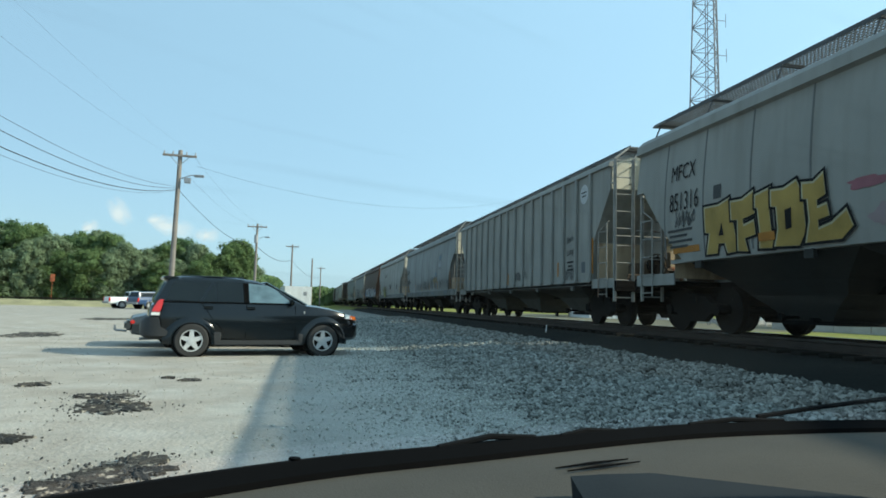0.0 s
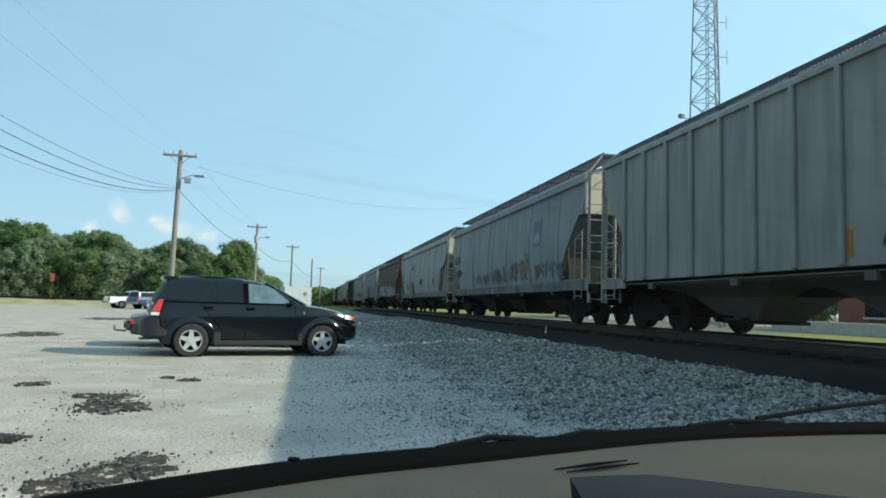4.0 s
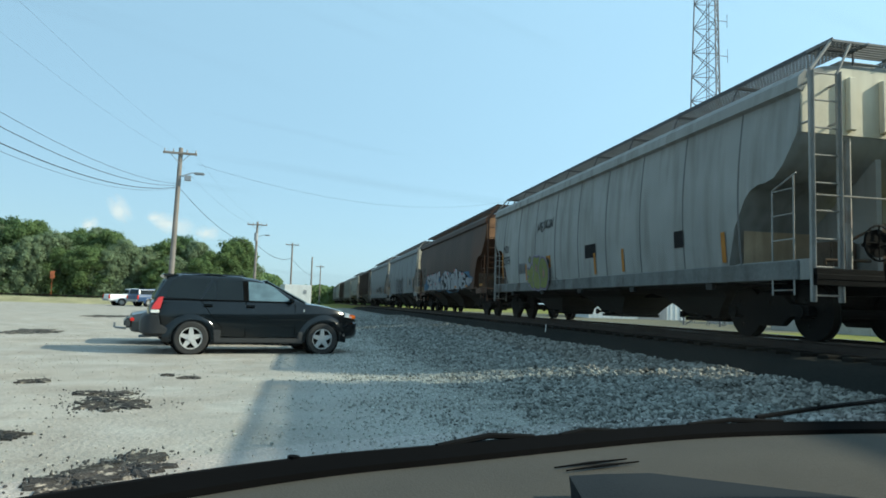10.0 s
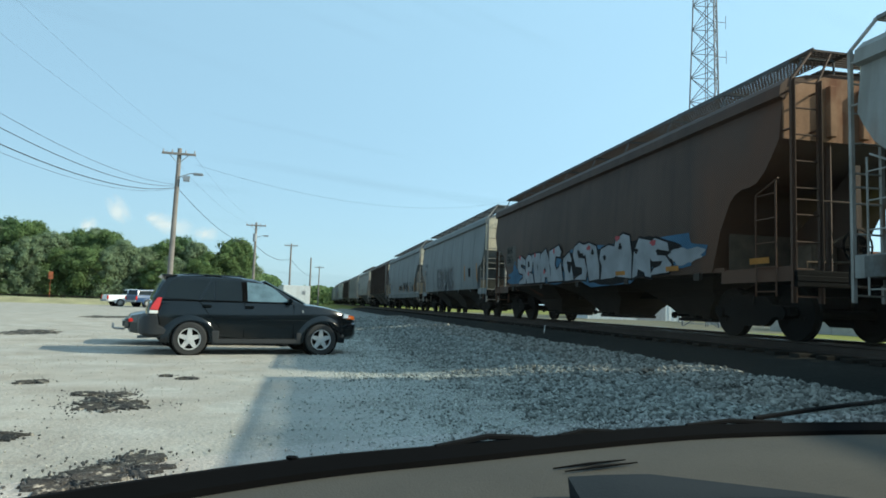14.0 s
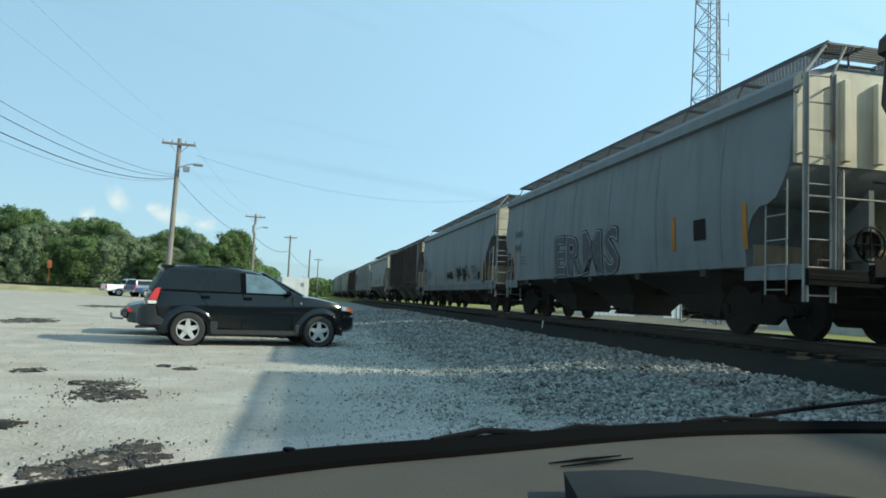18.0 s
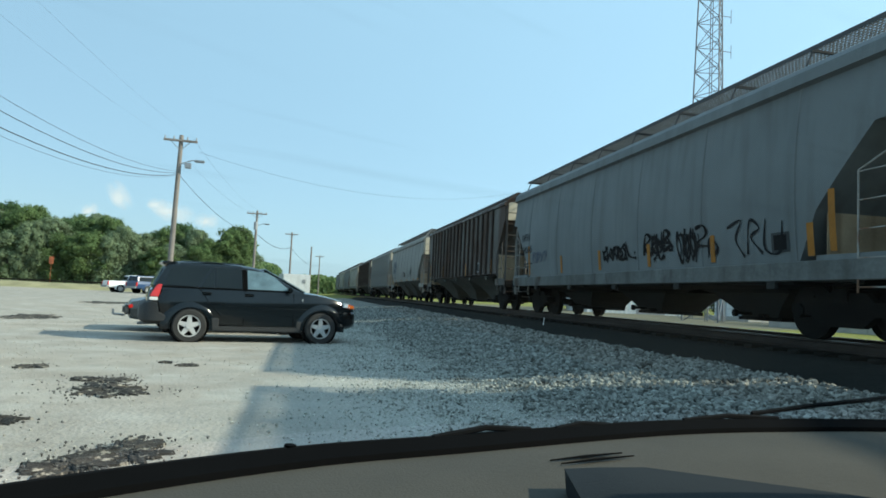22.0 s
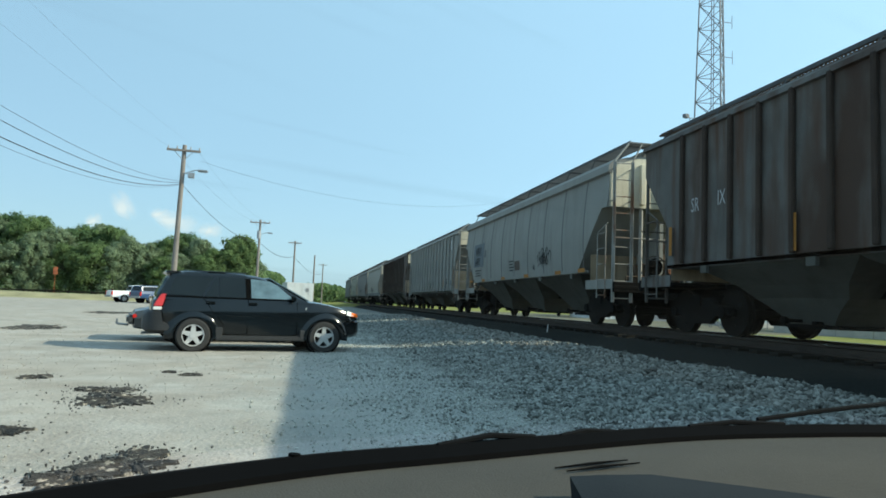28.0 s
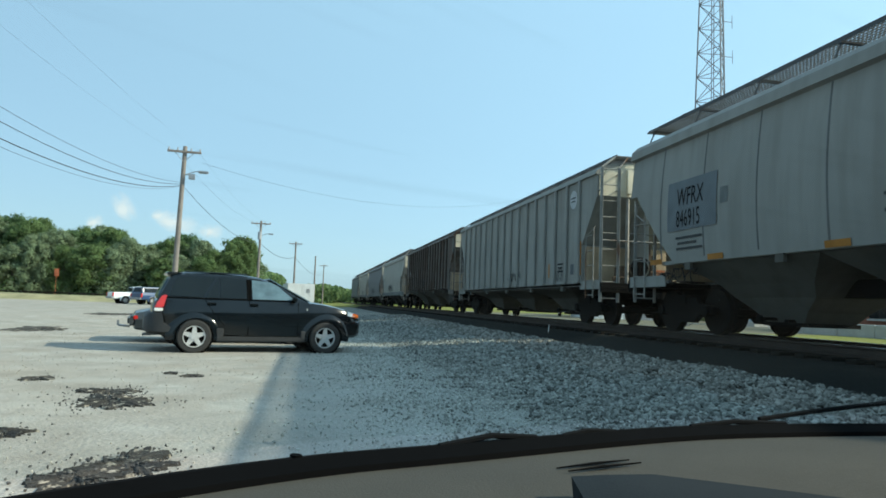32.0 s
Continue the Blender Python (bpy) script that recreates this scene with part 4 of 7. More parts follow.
# ribbed cars with the disc
for i, s1 in ((1, 17.55), (9, 162.10)):
    car, half, kind = TRAIN[i]
    b = bmesh.new()
    cy, k = s1 - mid(i), 28
    ring = [(-1.508, cy + 0.27 * math.cos(2 * math.pi * q / k), 3.57 + 0.27 * math.sin(2 * math.pi * q / k)) for q in range(k)]
    b.faces.new([b.verts.new(p) for p in ring])
    disc = part("disc_emblem", b, M_INKWHITE, car, "round white emblem")
    b = bmesh.new()
    for z, w in ((3.60, 0.36), (3.50, 0.30)):
        vs = [b.verts.new(p) for p in ((-1.512, cy + w / 2, z), (-1.512, cy - w / 2, z), (-1.512, cy - w / 2, z + 0.035), (-1.512, cy + w / 2, z + 0.035))]
        b.faces.new(vs)
    part("emblem_bar", b, M_FADED, disc)
    data_block(i, s1 + 1.2, 1.72, 0.5, 3, M_SOFTINK)
    scrawl(i, s1 + 6.5, 1.35, 1.6, 0.3, M_FADED, 12 + i, 7, 0.03)
    scrawl(i, s1 + 1.38, 1.25, 0.7, 0.4, M_FADED, 13 + i, 3, 0.02)
    for ds, zz, hh in ((-0.52, 1.36, 0.95), (2.0, 1.36, 0.43), (7.16, 1.25, 0.4)):
        decal(i, s1 + ds, zz, 0.11, hh, M_YELLOW, "reflector")
    decal(i, s1 + 0.15, 1.4, 0.25, 0.3, M_PANEL, "placard")
words(1, "Black", 0.19, 18.76, 2.28, M_SOFTINK, "graffiti", 0.78, 0.012, wobble=0.03, rise=0.12)
words(1, "Lung", 0.19, 18.77, 1.93, M_SOFTINK, "graffiti", 0.90, 0.012, wobble=0.03, rise=0.06)
# weathered grey car
M_OLDGOLD = mat("faded_yellow_spray_paint", (0.19, 0.16, 0.07), 0.7, vary=0.4, scale=3.0)
M_FADEDBLUE = mat("faded_blue_spray_paint", (0.075, 0.12, 0.16), 0.7, vary=0.3)
words(2, "NDYX", 0.37, 50.0, 2.49, width=0.74, lift=0.022)
words(2, "848904", 0.36, 49.5, 1.84, width=0.74, lift=0.022)
M_FRAME = mat("darkened_emblem_paint", (0.115, 0.128, 0.134), 0.7, vary=0.25)
M_TANSPRAY = mat("faded_tan_spray_paint", (0.155, 0.118, 0.062), 0.75, vary=0.4, scale=3.0)
M_GHOST = mat("washed_out_spray_paint", (0.115, 0.122, 0.120), 0.8, vary=0.4, scale=4.0)
M_SMOKE = mat("smoke_grey_spray_paint", (0.075, 0.078, 0.078), 0.8, vary=0.5, scale=3.0)
decal(2, 38.02, 2.44, 0.78, 0.86, M_FRAME, "painted_panel")
blob(2, 37.64, 2.70, 0.56, 0.38, M_PALEPANEL, 30, "painted_panel", 0.012)
decal(2, 37.96, 3.00, 0.60, 0.20, M_FADEDBLUE, "painted_panel", 0.012)
for s0, zz in ((38.36, 1.3), (41.0, 1.3), (43.72, 1.3), (46.3, 1.3), (34.9, 1.3)):
    decal(2, s0, zz, 0.10, 0.48 if s0 != 34.9 else 0.9, M_YELLOW, "reflector", 0.014)
# worn piece in tan with a dark edge, a blue cloud over it and ghost letters beside it
piece = ((0.0, 0.60), (0.30, 0.62), (0.57, 0.72), (0.66, 0.60), (1.0, 0.68), (1.24, 0.67), (1.32, 0.34), (1.02, 0.30), (0.98, 0.42), (0.62, 0.30), (0.60, 0.06), (0.34, 0.10), (0.30, 0.44), (0.02, 0.34))
flat_shape(2, 39.72, 1.36, piece, M_TANSPRAY, 0.010)
spray(2, 39.72, 1.36, 1, 1, [((0.0, 0.60), (0.30, 0.63), (0.56, 0.74), (0.65, 0.62), (1.0, 0.70), (1.26, 0.68)), ((0.02, 0.32), (0.30, 0.42), (0.33, 0.08), (0.60, 0.04)), ((0.60, 0.30), (0.98, 0.40), (1.0, 0.10), (1.2, 0.02))], 0.035, M_SMOKE, 0.013)
blob(2, 38.78, 2.20, 0.40, 0.26, M_FADEDBLUE, 31)
blob(2, 39.85, 1.98, 0.45, 0.18, M_FADEDBLUE, 33)
blob(2, 38.9, 1.52, 0.30, 0.28, M_SMOKE, 34, lift=0.014)
blob(2, 41.38, 1.60, 0.46, 0.50, M_SMOKE, 35)
blob(2, 41.40, 1.92, 0.22, 0.22, M_SMOKE, 36, lift=0.011)
blob(2, 42.1, 1.48, 0.26, 0.30, M_TANSPRAY, 37)
for k, (s0, w, h, m) in enumerate(((45.6, 0.9, 0.40, M_GHOST), (44.4, 0.7, 0.42, M_SMOKE), (43.3, 0.7, 0.45, M_GHOST), (42.7, 0.9, 0.55, M_SMOKE), (40.75, 0.9, 0.62, M_GHOST), (40.3, 0.5, 0.66, M_SMOKE), (37.85, 0.8, 0.52, M_SMOKE), (37.0, 0.9, 0.5, M_GHOST), (36.0, 0.9, 0.5, M_SMOKE))):
    scrawl(2, s0, 1.38, w, h, m, 60 + k, 4, 0.045, lift=0.015)
for k, s0 in enumerate((48.2, 46.9, 44.9, 42.6, 40.2, 38.0, 36.4)):
    scrawl(2, s0, 1.06, 0.7, 0.14, M_GHOST if k % 2 else M_FADEDBLUE, 160 + k, 3, 0.022, lift=0.058)
# dirty white car
words(3, "MCEX", 0.27, 68.42, 2.41, width=0.60)
words(3, "350793", 0.30, 68.35, 1.97, width=0.56)
ROUND_LETTERS = (     # start, width, foot, height, outline, hole
    (65.56, 0.70, 1.04, 0.82, ((0.05, 0.55), (0.12, 0.80), (0.40, 0.74), (0.80, 0.96), (1.0, 0.88), (0.92, 0.45), (0.84, 0.0), (0.40, 0.10), (0.30, 0.22), (0.10, 0.20), (0.05, 0.40), (0.30, 0.48)), None),
    (64.96, 0.74, 1.06, 0.98, ((0.10, 0.02), (0.0, 0.30), (0.20, 0.42), (0.22, 0.60), (0.10, 0.80), (0.25, 1.0), (0.70, 0.96), (0.92, 0.98), (1.0, 0.70), (0.92, 0.48), (1.0, 0.22), (0.88, 0.0), (0.5, -0.05)), ((0.42, 0.58), (0.66, 0.50), (0.66, 0.66), (0.50, 0.74))),
    (64.30, 0.82, 1.06, 0.90, ((0.05, 0.0), (0.12, 0.30), (0.0, 0.62), (0.16, 0.90), (0.48, 1.0), (0.84, 0.86), (1.02, 0.55), (0.90, 0.20), (0.60, -0.02)), ((0.42, 0.34), (0.62, 0.36), (0.66, 0.52), (0.50, 0.66))),
)
M_PURPLE = mat("purple_spray_paint", (0.085, 0.065, 0.105), 0.7, vary=0.3)
M_LILAC = mat("lilac_spray_paint", (0.20, 0.185, 0.23), 0.7, vary=0.3)
M_PEACH = mat("peach_spray_paint", (0.22, 0.12, 0.07), 0.7, vary=0.3)
for k, (s0, w, z0, h, outline, hole) in enumerate(ROUND_LETTERS):
    pts = [tuple(p)[:2] for p in spline([(u * w, v * h, 0) for u, v in outline + outline[:1]], 3)[:-1]]
    lift = 0.052 + 0.014 * k
    flat_shape(3, s0, z0, swell(pts, 0.075), M_LILAC, lift)
    flat_shape(3, s0, z0, swell(pts, 0.045), M_PURPLE, lift + 0.003)
    flat_shape(3, s0, z0, pts, M_GREENYEL, lift + 0.006)
    if hole:
        flat_shape(3, s0, z0, swell([(u * w, v * h) for u, v in hole], 0.03), M_PURPLE, lift + 0.009)
        flat_shape(3, s0, z0, [(u * w, v * h) for u, v in hole], M_PEACH, lift + 0.012)
    spray(3, s0, z0, w, h, [((0.15, 0.15), (0.35, 0.25), (0.55, 0.18)), ((0.30, 0.85), (0.45, 0.75), (0.40, 0.62))], 0.018, M_PURPLE, lift + 0.009)
blob(3, 65.38, 1.99, 0.28, 0.26, M_PURPLE, 84, lift=0.012)
blob(3, 65.38, 1.99, 0.19, 0.17, M_GREENYEL, 84, lift=0.015)
spray(3, 64.66, 2.82, 1.42, 0.36, [((0.0, 0.0), (0.03, 0.8), (0.10, 0.25), (0.17, 0.95), (0.20, 0.2)), ((0.36, 0.9), (0.25, 0.8), (0.27, 0.45), (0.36, 0.5), (0.26, 0.4), (0.28, 0.05), (0.38, 0.1)), ((0.52, 0.95), (0.43, 0.8), (0.50, 0.45), (0.42, 0.1)), ((0.56, 1.0), (0.57, 0.2)), ((0.68, 1.0), (0.58, 0.55), (0.70, 0.2)), ((0.74, 0.5), (0.80, 0.95), (0.83, 0.45), (0.76, 0.2), (0.74, 0.5)), ((0.87, 0.15), (0.88, 0.95), (0.97, 0.25), (1.0, 1.05))], 0.042, M_SOFTINK)
spray(3, 64.60, 2.84, 1.30, 0.30, [((0.05, 0.2), (0.20, 0.7), (0.30, 0.1), (0.36, 0.9)), ((0.40, 0.15), (0.54, 0.8), (0.62, 0.1)), ((0.66, 0.9), (0.74, 0.1), (0.90, 0.8))], 0.026, M_SOFTINK)
spray(3, 63.45, 1.04, 0.75, 0.32, [((0.0, 0.1), (0.06, 0.9), (0.30, 0.2), (0.32, 1.0)), ((0.48, 0.0), (0.50, 0.95)), ((0.66, 0.9), (0.68, 0.1), (0.98, 0.5), (0.68, 0.9))], 0.028, M_FADED, 0.058)
decal(3, 63.78, 1.65, 0.38, 0.38, M_YELLOW, "placard", 0.012)
blob(3, 63.59, 1.84, 0.24, 0.24, M_SMOKE, 85, "placard", 0.016)
decal(3, 60.75, 1.76, 0.7, 0.36, M_INK, "placard", 0.012)
decal(3, 56.2, 1.70, 0.36, 0.34, M_INK, "placard", 0.012)
decal(3, 66.62, 1.56, 0.75, 0.36, M_GHOST, "painted_panel")
scrawl(3, 66.62, 1.58, 0.75, 0.30, M_SMOKE, 96, 5, 0.04)
decal(3, 68.62, 1.46, 0.13, 0.98, M_YELLOW, "reflector", 0.012)
for s0 in (60.2, 65.84, 58.6, 54.6):
    decal(3, s0, 1.32, 0.13, 0.55, M_YELLOW, "reflector", 0.014)
# oxide brown car
decal(4, 86.35, 1.92, 1.2, 0.72, mat("tan_patch_paint", (0.075, 0.068, 0.058), 0.7, vary=0.3, spec=0.15), "painted_panel")
words(4, "NAHX", 0.26, 86.26, 2.36, width=0.66, lift=0.014)
words(4, "508613", 0.27, 86.24, 2.02, width=0.58, lift=0.014)
blob(4, 82.8, 1.55, 6.6, 0.75, M_SPRAYBLUE, 101)
blob(4, 77.3, 1.6, 7.2, 1.0, M_SPRAYBLUE, 102)
blob(4, 77.6, 1.6, 6.6, 0.9, M_INK, 103, lift=0.011)
r4 = random.Random(14)
BUBBLE = (
    (0.95, ((0.0, 0.0), (0.30, 0.14), (0.58, 0.20), (0.62, 0.34), (0.18, 0.42), (0.03, 0.64), (0.08, 0.95), (0.5, 1.02), (0.95, 0.86), (0.96, 0.64), (0.45, 0.74), (0.42, 0.62), (0.85, 0.52), (1.02, 0.27), (0.85, 0.0)), None),
    (0.74, ((0.05, 0.0), (0.0, 0.5), (0.10, 0.9), (0.45, 1.04), (0.90, 0.95), (1.0, 0.65), (0.85, 0.42), (0.50, 0.40), (0.95, 0.30), (1.0, 0.0)), ((0.36, 0.56), (0.62, 0.60), (0.58, 0.80), (0.40, 0.78))),
    (0.80, ((0.05, 1.0), (0.0, 0.75), (0.15, 0.70), (0.20, 0.0), (0.90, 0.0), (1.0, 0.40), (0.98, 1.0), (0.52, 1.02), (0.54, 0.75), (0.56, 0.36), (0.44, 0.60), (0.45, 0.98)), ((0.62, 0.62), (0.70, 0.60), (0.68, 0.28))),
    (0.92, ((0.0, 0.0), (0.05, 0.45), (0.0, 0.60), (0.10, 0.95), (0.60, 1.10), (0.85, 0.80), (1.0, 0.0), (0.64, 0.0), (0.60, 0.16), (0.40, 0.16), (0.36, 0.0)), ((0.33, 0.34), (0.60, 0.34), (0.48, 0.50))),
    (0.98, ((0.0, 0.0), (0.06, 0.40), (-0.04, 0.60), (0.0, 1.0), (0.80, 1.12), (1.0, 0.92), (0.90, 0.75), (0.55, 0.80), (0.42, 0.55), (0.55, 0.36), (0.74, 0.42), (0.95, 0.58), (1.0, 0.0)), None),
)
s0 = 85.0
for k, (w, shape, hole) in enumerate(BUBBLE):
    pts = [(u * w, v * 0.93) for u, v in shape]
    flat_shape(4, s0, 1.24, swell(pts, 0.05), M_INK, 0.012 + 0.003 * k)
    flat_shape(4, s0, 1.24, pts, M_SPRAYWHITE, 0.020 + 0.003 * k)
    if hole:
        flat_shape(4, s0, 1.24, [(u * w, v * 0.93) for u, v in hole], M_INK, 0.026 + 0.003 * k)
    blob(4, s0 - w * 0.4, 1.24 + (0.9 if k % 2 == 0 else 0.32), 0.14, 0.16, M_SPRAYRED, 170 + k, lift=0.036)
    s0 -= w * 0.96
blob(4, 85.30, 1.62, 0.55, 0.75, M_SPRAYBLUE, 99, lift=0.008)
for row, (s0, s1, count, h) in enumerate(((80.6, 80.0, 1, 0.9), (79.9, 74.8, 6, 0.98))):
    w = (s0 - s1) / count
    for k in range(count):
        c = s0 - w * (k + 0.5)
        hh = h * r4.uniform(0.75, 1.1)
        shape = BUBBLE[r4.randrange(5)][1]
        flip, lean = r4.random() < 0.5, r4.uniform(-0.18, 0.18)
        shape = [((1 - u if flip else u) + lean * v + r4.uniform(-0.07, 0.07), v + r4.uniform(-0.06, 0.06)) for u, v in shape]
        pts = [(u * w * 1.08, v * hh) for u, v in shape]
        flat_shape(4, c + w / 2, 1.20, swell(pts, 0.05), M_INK, 0.012 + 0.002 * (k % 3))
        flat_shape(4, c + w / 2, 1.20, pts, M_SPRAYWHITE, 0.020 + 0.002 * (k % 3))
        blob(4, c + w * r4.uniform(-0.15, 0.15), 1.22 + hh * r4.uniform(0.6, 0.8), w * 0.2, hh * 0.16, M_INK, 150 + 10 * row + k, lift=0.027)
        if k % 2:
            blob(4, c + w * 0.2, 1.22 + hh * 0.92, w * 0.3, 0.12, M_SPRAYRED, 170 + 10 * row + k, lift=0.029)
blob(4, 74.2, 1.55, 1.3, 0.32, M_SPRAYWHITE, 190, lift=0.014)
for s0 in (77.3, 74.95, 72.2):
    decal(4, s0, 1.26, 0.5, 0.10, M_YELLOW, "reflector", 0.026)
# blue-grey car
words(5, "NAHX", 0.25, 103.74, 2.68, M_FADED, width=0.88, lift=0.022)
words(5, "69047", 0.25, 103.71, 2.2, M_FADED, width=0.82, lift=0.022)
data_block(5, 103.2, 1.95, 0.7, 3, M_PANEL)
words(5, "ERMS", 1.04, 99.9, 1.30, M_INK, "graffiti", 1.14, 0.014, bold=0.088, wobble=0.04, rise=0.0, spread=1.12)
words(5, "ERMS", 1.04, 99.9, 1.30, M_SPRAYWHITE, "graffiti", 1.14, 0.018, bold=0.062, wobble=0.04, rise=0.0, spread=1.12)
words(5, "ERMS", 1.04, 99.9, 1.30, mat("grey_spray_fill", (0.040, 0.046, 0.050), 0.7, vary=0.5, scale=5.0), "graffiti", 1.14, 0.023, bold=0.030, wobble=0.04, rise=0.0, spread=1.12)
decal(5, 103.8, 1.5, 0.13, 1.0, M_YELLOW, "reflector", 0.012)
decal(5, 93.2, 1.6, 0.13, 0.7, M_YELLOW, "reflector", 0.012)
decal(5, 92.4, 1.75, 0.4, 0.4, M_INK, "placard", 0.012)
decal(5, 90.9, 1.5, 0.13, 0.8, M_YELLOW, "reflector", 0.012)
# dark grey car
M_DARKBLUE = mat("dark_blue_marker_paint", (0.035, 0.05, 0.09), 0.6, vary=0.3)
words(6, "WFRX", 0.24, 121.98, 2.42, M_SOFTINK, width=0.90, lift=0.022)
words(6, "840645", 0.24, 121.84, 2.0, M_SOFTINK, width=0.90, lift=0.022)
data_block(6, 121.8, 1.62, 0.9, 2, M_FADED)
scrawl(6, 120.9, 1.64, 1.4, 0.36, M_DARKBLUE, 201, 6, 0.035)
spray(6, 115.45, 1.44, 1.75, 0.42, [((0.0, 0.75), (0.05, 0.1), (0.02, 0.5), (0.16, 0.9), (0.04, 0.45), (0.16, 0.1)), ((0.18, 0.3), (0.26, 0.8), (0.30, 0.2), (0.20, 0.5)), ((0.32, 0.1), (0.36, 0.85), (0.44, 0.15), (0.47, 0.95)), ((0.50, 0.9), (0.51, 0.1), (0.62, 0.45), (0.50, 0.85)), ((0.64, 0.1), (0.72, 0.5), (0.62, 0.8), (0.70, 0.95)), ((0.72, 1.1), (0.80, 0.3), (1.0, 0.12)), ((0.95, 0.4), (0.98, 0.44))], 0.075, M_INK)
scrawl(6, 115.3, 1.46, 1.2, 0.36, M_INK, 202, 4, 0.05)
spray(6, 113.35, 1.40, 1.25, 0.60, [((0.02, 0.2), (0.08, 0.95), (0.26, 0.8), (0.05, 0.5), (0.28, 0.15)), ((0.30, 0.2), (0.40, 0.9), (0.46, 0.25), (0.32, 0.45)), ((0.48, 0.95), (0.50, 0.35), (0.62, 0.35), (0.64, 1.0)), ((0.70, 0.3), (0.72, 1.0), (0.90, 0.85), (0.72, 0.65), (0.94, 0.5), (0.70, 0.3)), ((0.35, 0.0), (0.50, 0.2), (0.58, 0.02), (0.72, 0.15)), ((0.98, 0.42), (1.0, 0.45))], 0.085, M_INK)
scrawl(6, 113.1, 1.52, 0.9, 0.42, M_INK, 203, 4, 0.05)
spray(6, 111.95, 1.30, 1.5, 0.68, [((0.02, 0.95), (0.0, 0.5), (0.12, 0.0), (0.16, 0.6), (0.10, 0.9)), ((0.20, 1.0), (0.18, 0.45), (0.28, 0.05)), ((0.34, 1.0), (0.30, 0.5), (0.38, 0.05)), ((0.44, 0.95), (0.62, 1.0), (0.68, 0.75), (0.48, 0.5), (0.44, 0.0)), ((0.50, 0.45), (0.85, 0.40)), ((0.72, 0.1), (0.76, 0.6), (0.92, 0.35), (0.80, 0.05))], 0.075, M_INK)
scrawl(6, 111.85, 1.34, 0.7, 0.6, M_INK, 204, 4, 0.045)
spray(6, 110.35, 1.30, 1.6, 0.70, [((0.05, 0.8), (0.30, 0.95), (0.20, 0.5), (0.34, 0.05)), ((0.40, 0.1), (0.44, 0.9), (0.60, 0.7), (0.46, 0.5), (0.64, 0.1)), ((0.70, 0.9), (0.68, 0.2), (0.90, 0.1), (0.95, 0.8))], 0.055, M_SOFTINK)
decal(6, 107.85, 1.32, 0.13, 0.9, M_YELLOW, "reflector", 0.013)
decal(6, 109.11, 1.36, 0.42, 0.32, M_FADED, "placard")
decal(6, 109.05, 1.40, 0.30, 0.24, M_INK, "placard", 0.012)
for s0 in (118.4, 115.75, 113.2, 110.8, 108.3, 121.3):
    decal(6, s0, 1.27, 0.14, 0.5 if s0 != 121.3 else 0.95, M_YELLOW, "reflector", 0.013)
# rusty ribbed car
words(7, "SR", 0.28, 138.84, 2.43, M_INKWHITE, width=0.68)
words(7, "IX", 0.28, 137.95, 2.46, M_INKWHITE, width=0.68)
for s0, zz in ((135.9, 1.45), (139.6, 1.6), (126.2, 1.4), (130.6, 1.4)):
    decal(7, s0, zz, 0.12, 0.6, M_YELLOW, "reflector", 0.055)
decal(7, 128.6, 1.55, 0.4, 0.4, M_INKWHITE, "placard", 0.012)
decal(7, 128.57, 1.58, 0.34, 0.34, M_FADED, "placard", 0.016)
# light grey car with the patch
decal(8, 156.6, 2.08, 1.75, 1.02, mat("slate_patch_paint", (0.125, 0.142, 0.155), 0.65, vary=0.2, spec=0.15), lift=0.017)
words(8, "WFRX", 0.36, 156.23, 2.58, M_INK, width=0.66, lift=0.024)
words(8, "846915", 0.34, 156.25, 2.15, M_INK, width=0.60, lift=0.024)
decal(8, 154.75, 2.45, 0.24, 0.30, M_GHOST, "placard")
data_block(8, 156.3, 1.90, 1.0, 3)
data_block(8, 151.1, 2.05, 0.65, 4)
decal(8, 150.4, 1.72, 0.6, 0.34, mat("brown_placard_paint", (0.095, 0.072, 0.062), 0.7, vary=0.3, spec=0.15), "placard")
for k, (s0, zz, rr) in enumerate(((147.7, 2.08, 0.13), (147.45, 1.95, 0.16), (147.42, 2.22, 0.11), (147.18, 2.02, 0.15), (146.95, 1.9, 0.17), (146.95, 2.2, 0.12), (146.7, 2.05, 0.15))):
    hoop(8, s0, zz, rr, M_SOFTINK, k)
scrawl(8, 147.75, 1.75, 0.9, 0.45, M_SOFTINK, 221, 4, 0.022)
hoop(8, 148.28, 1.80, 0.15, M_SOFTINK, 9)
hoop(8, 148.28, 1.80, 0.07, M_SOFTINK, 10)
scrawl(8, 157.0, 1.0, 1.6, 0.3, M_INK, 223, 6, 0.025)
for s0 in (157.4, 155.2, 152.2, 149.35, 146.3, 144.5):
    decal(8, s0, 1.43, 0.5, 0.11, M_YELLOW, "reflector", 0.012)
# cars farther back
for i in (10, 11, 12, 13):
    data_block(i, CARS[i][1] - 1.9, 2.6, 1.0, 3, M_FADED if i != 10 else M_INKWHITE)
    scrawl(i, CARS[i][1] - 6.0, 1.4, 3.0, 0.6, M_FADED, 240 + i, 8, 0.05)

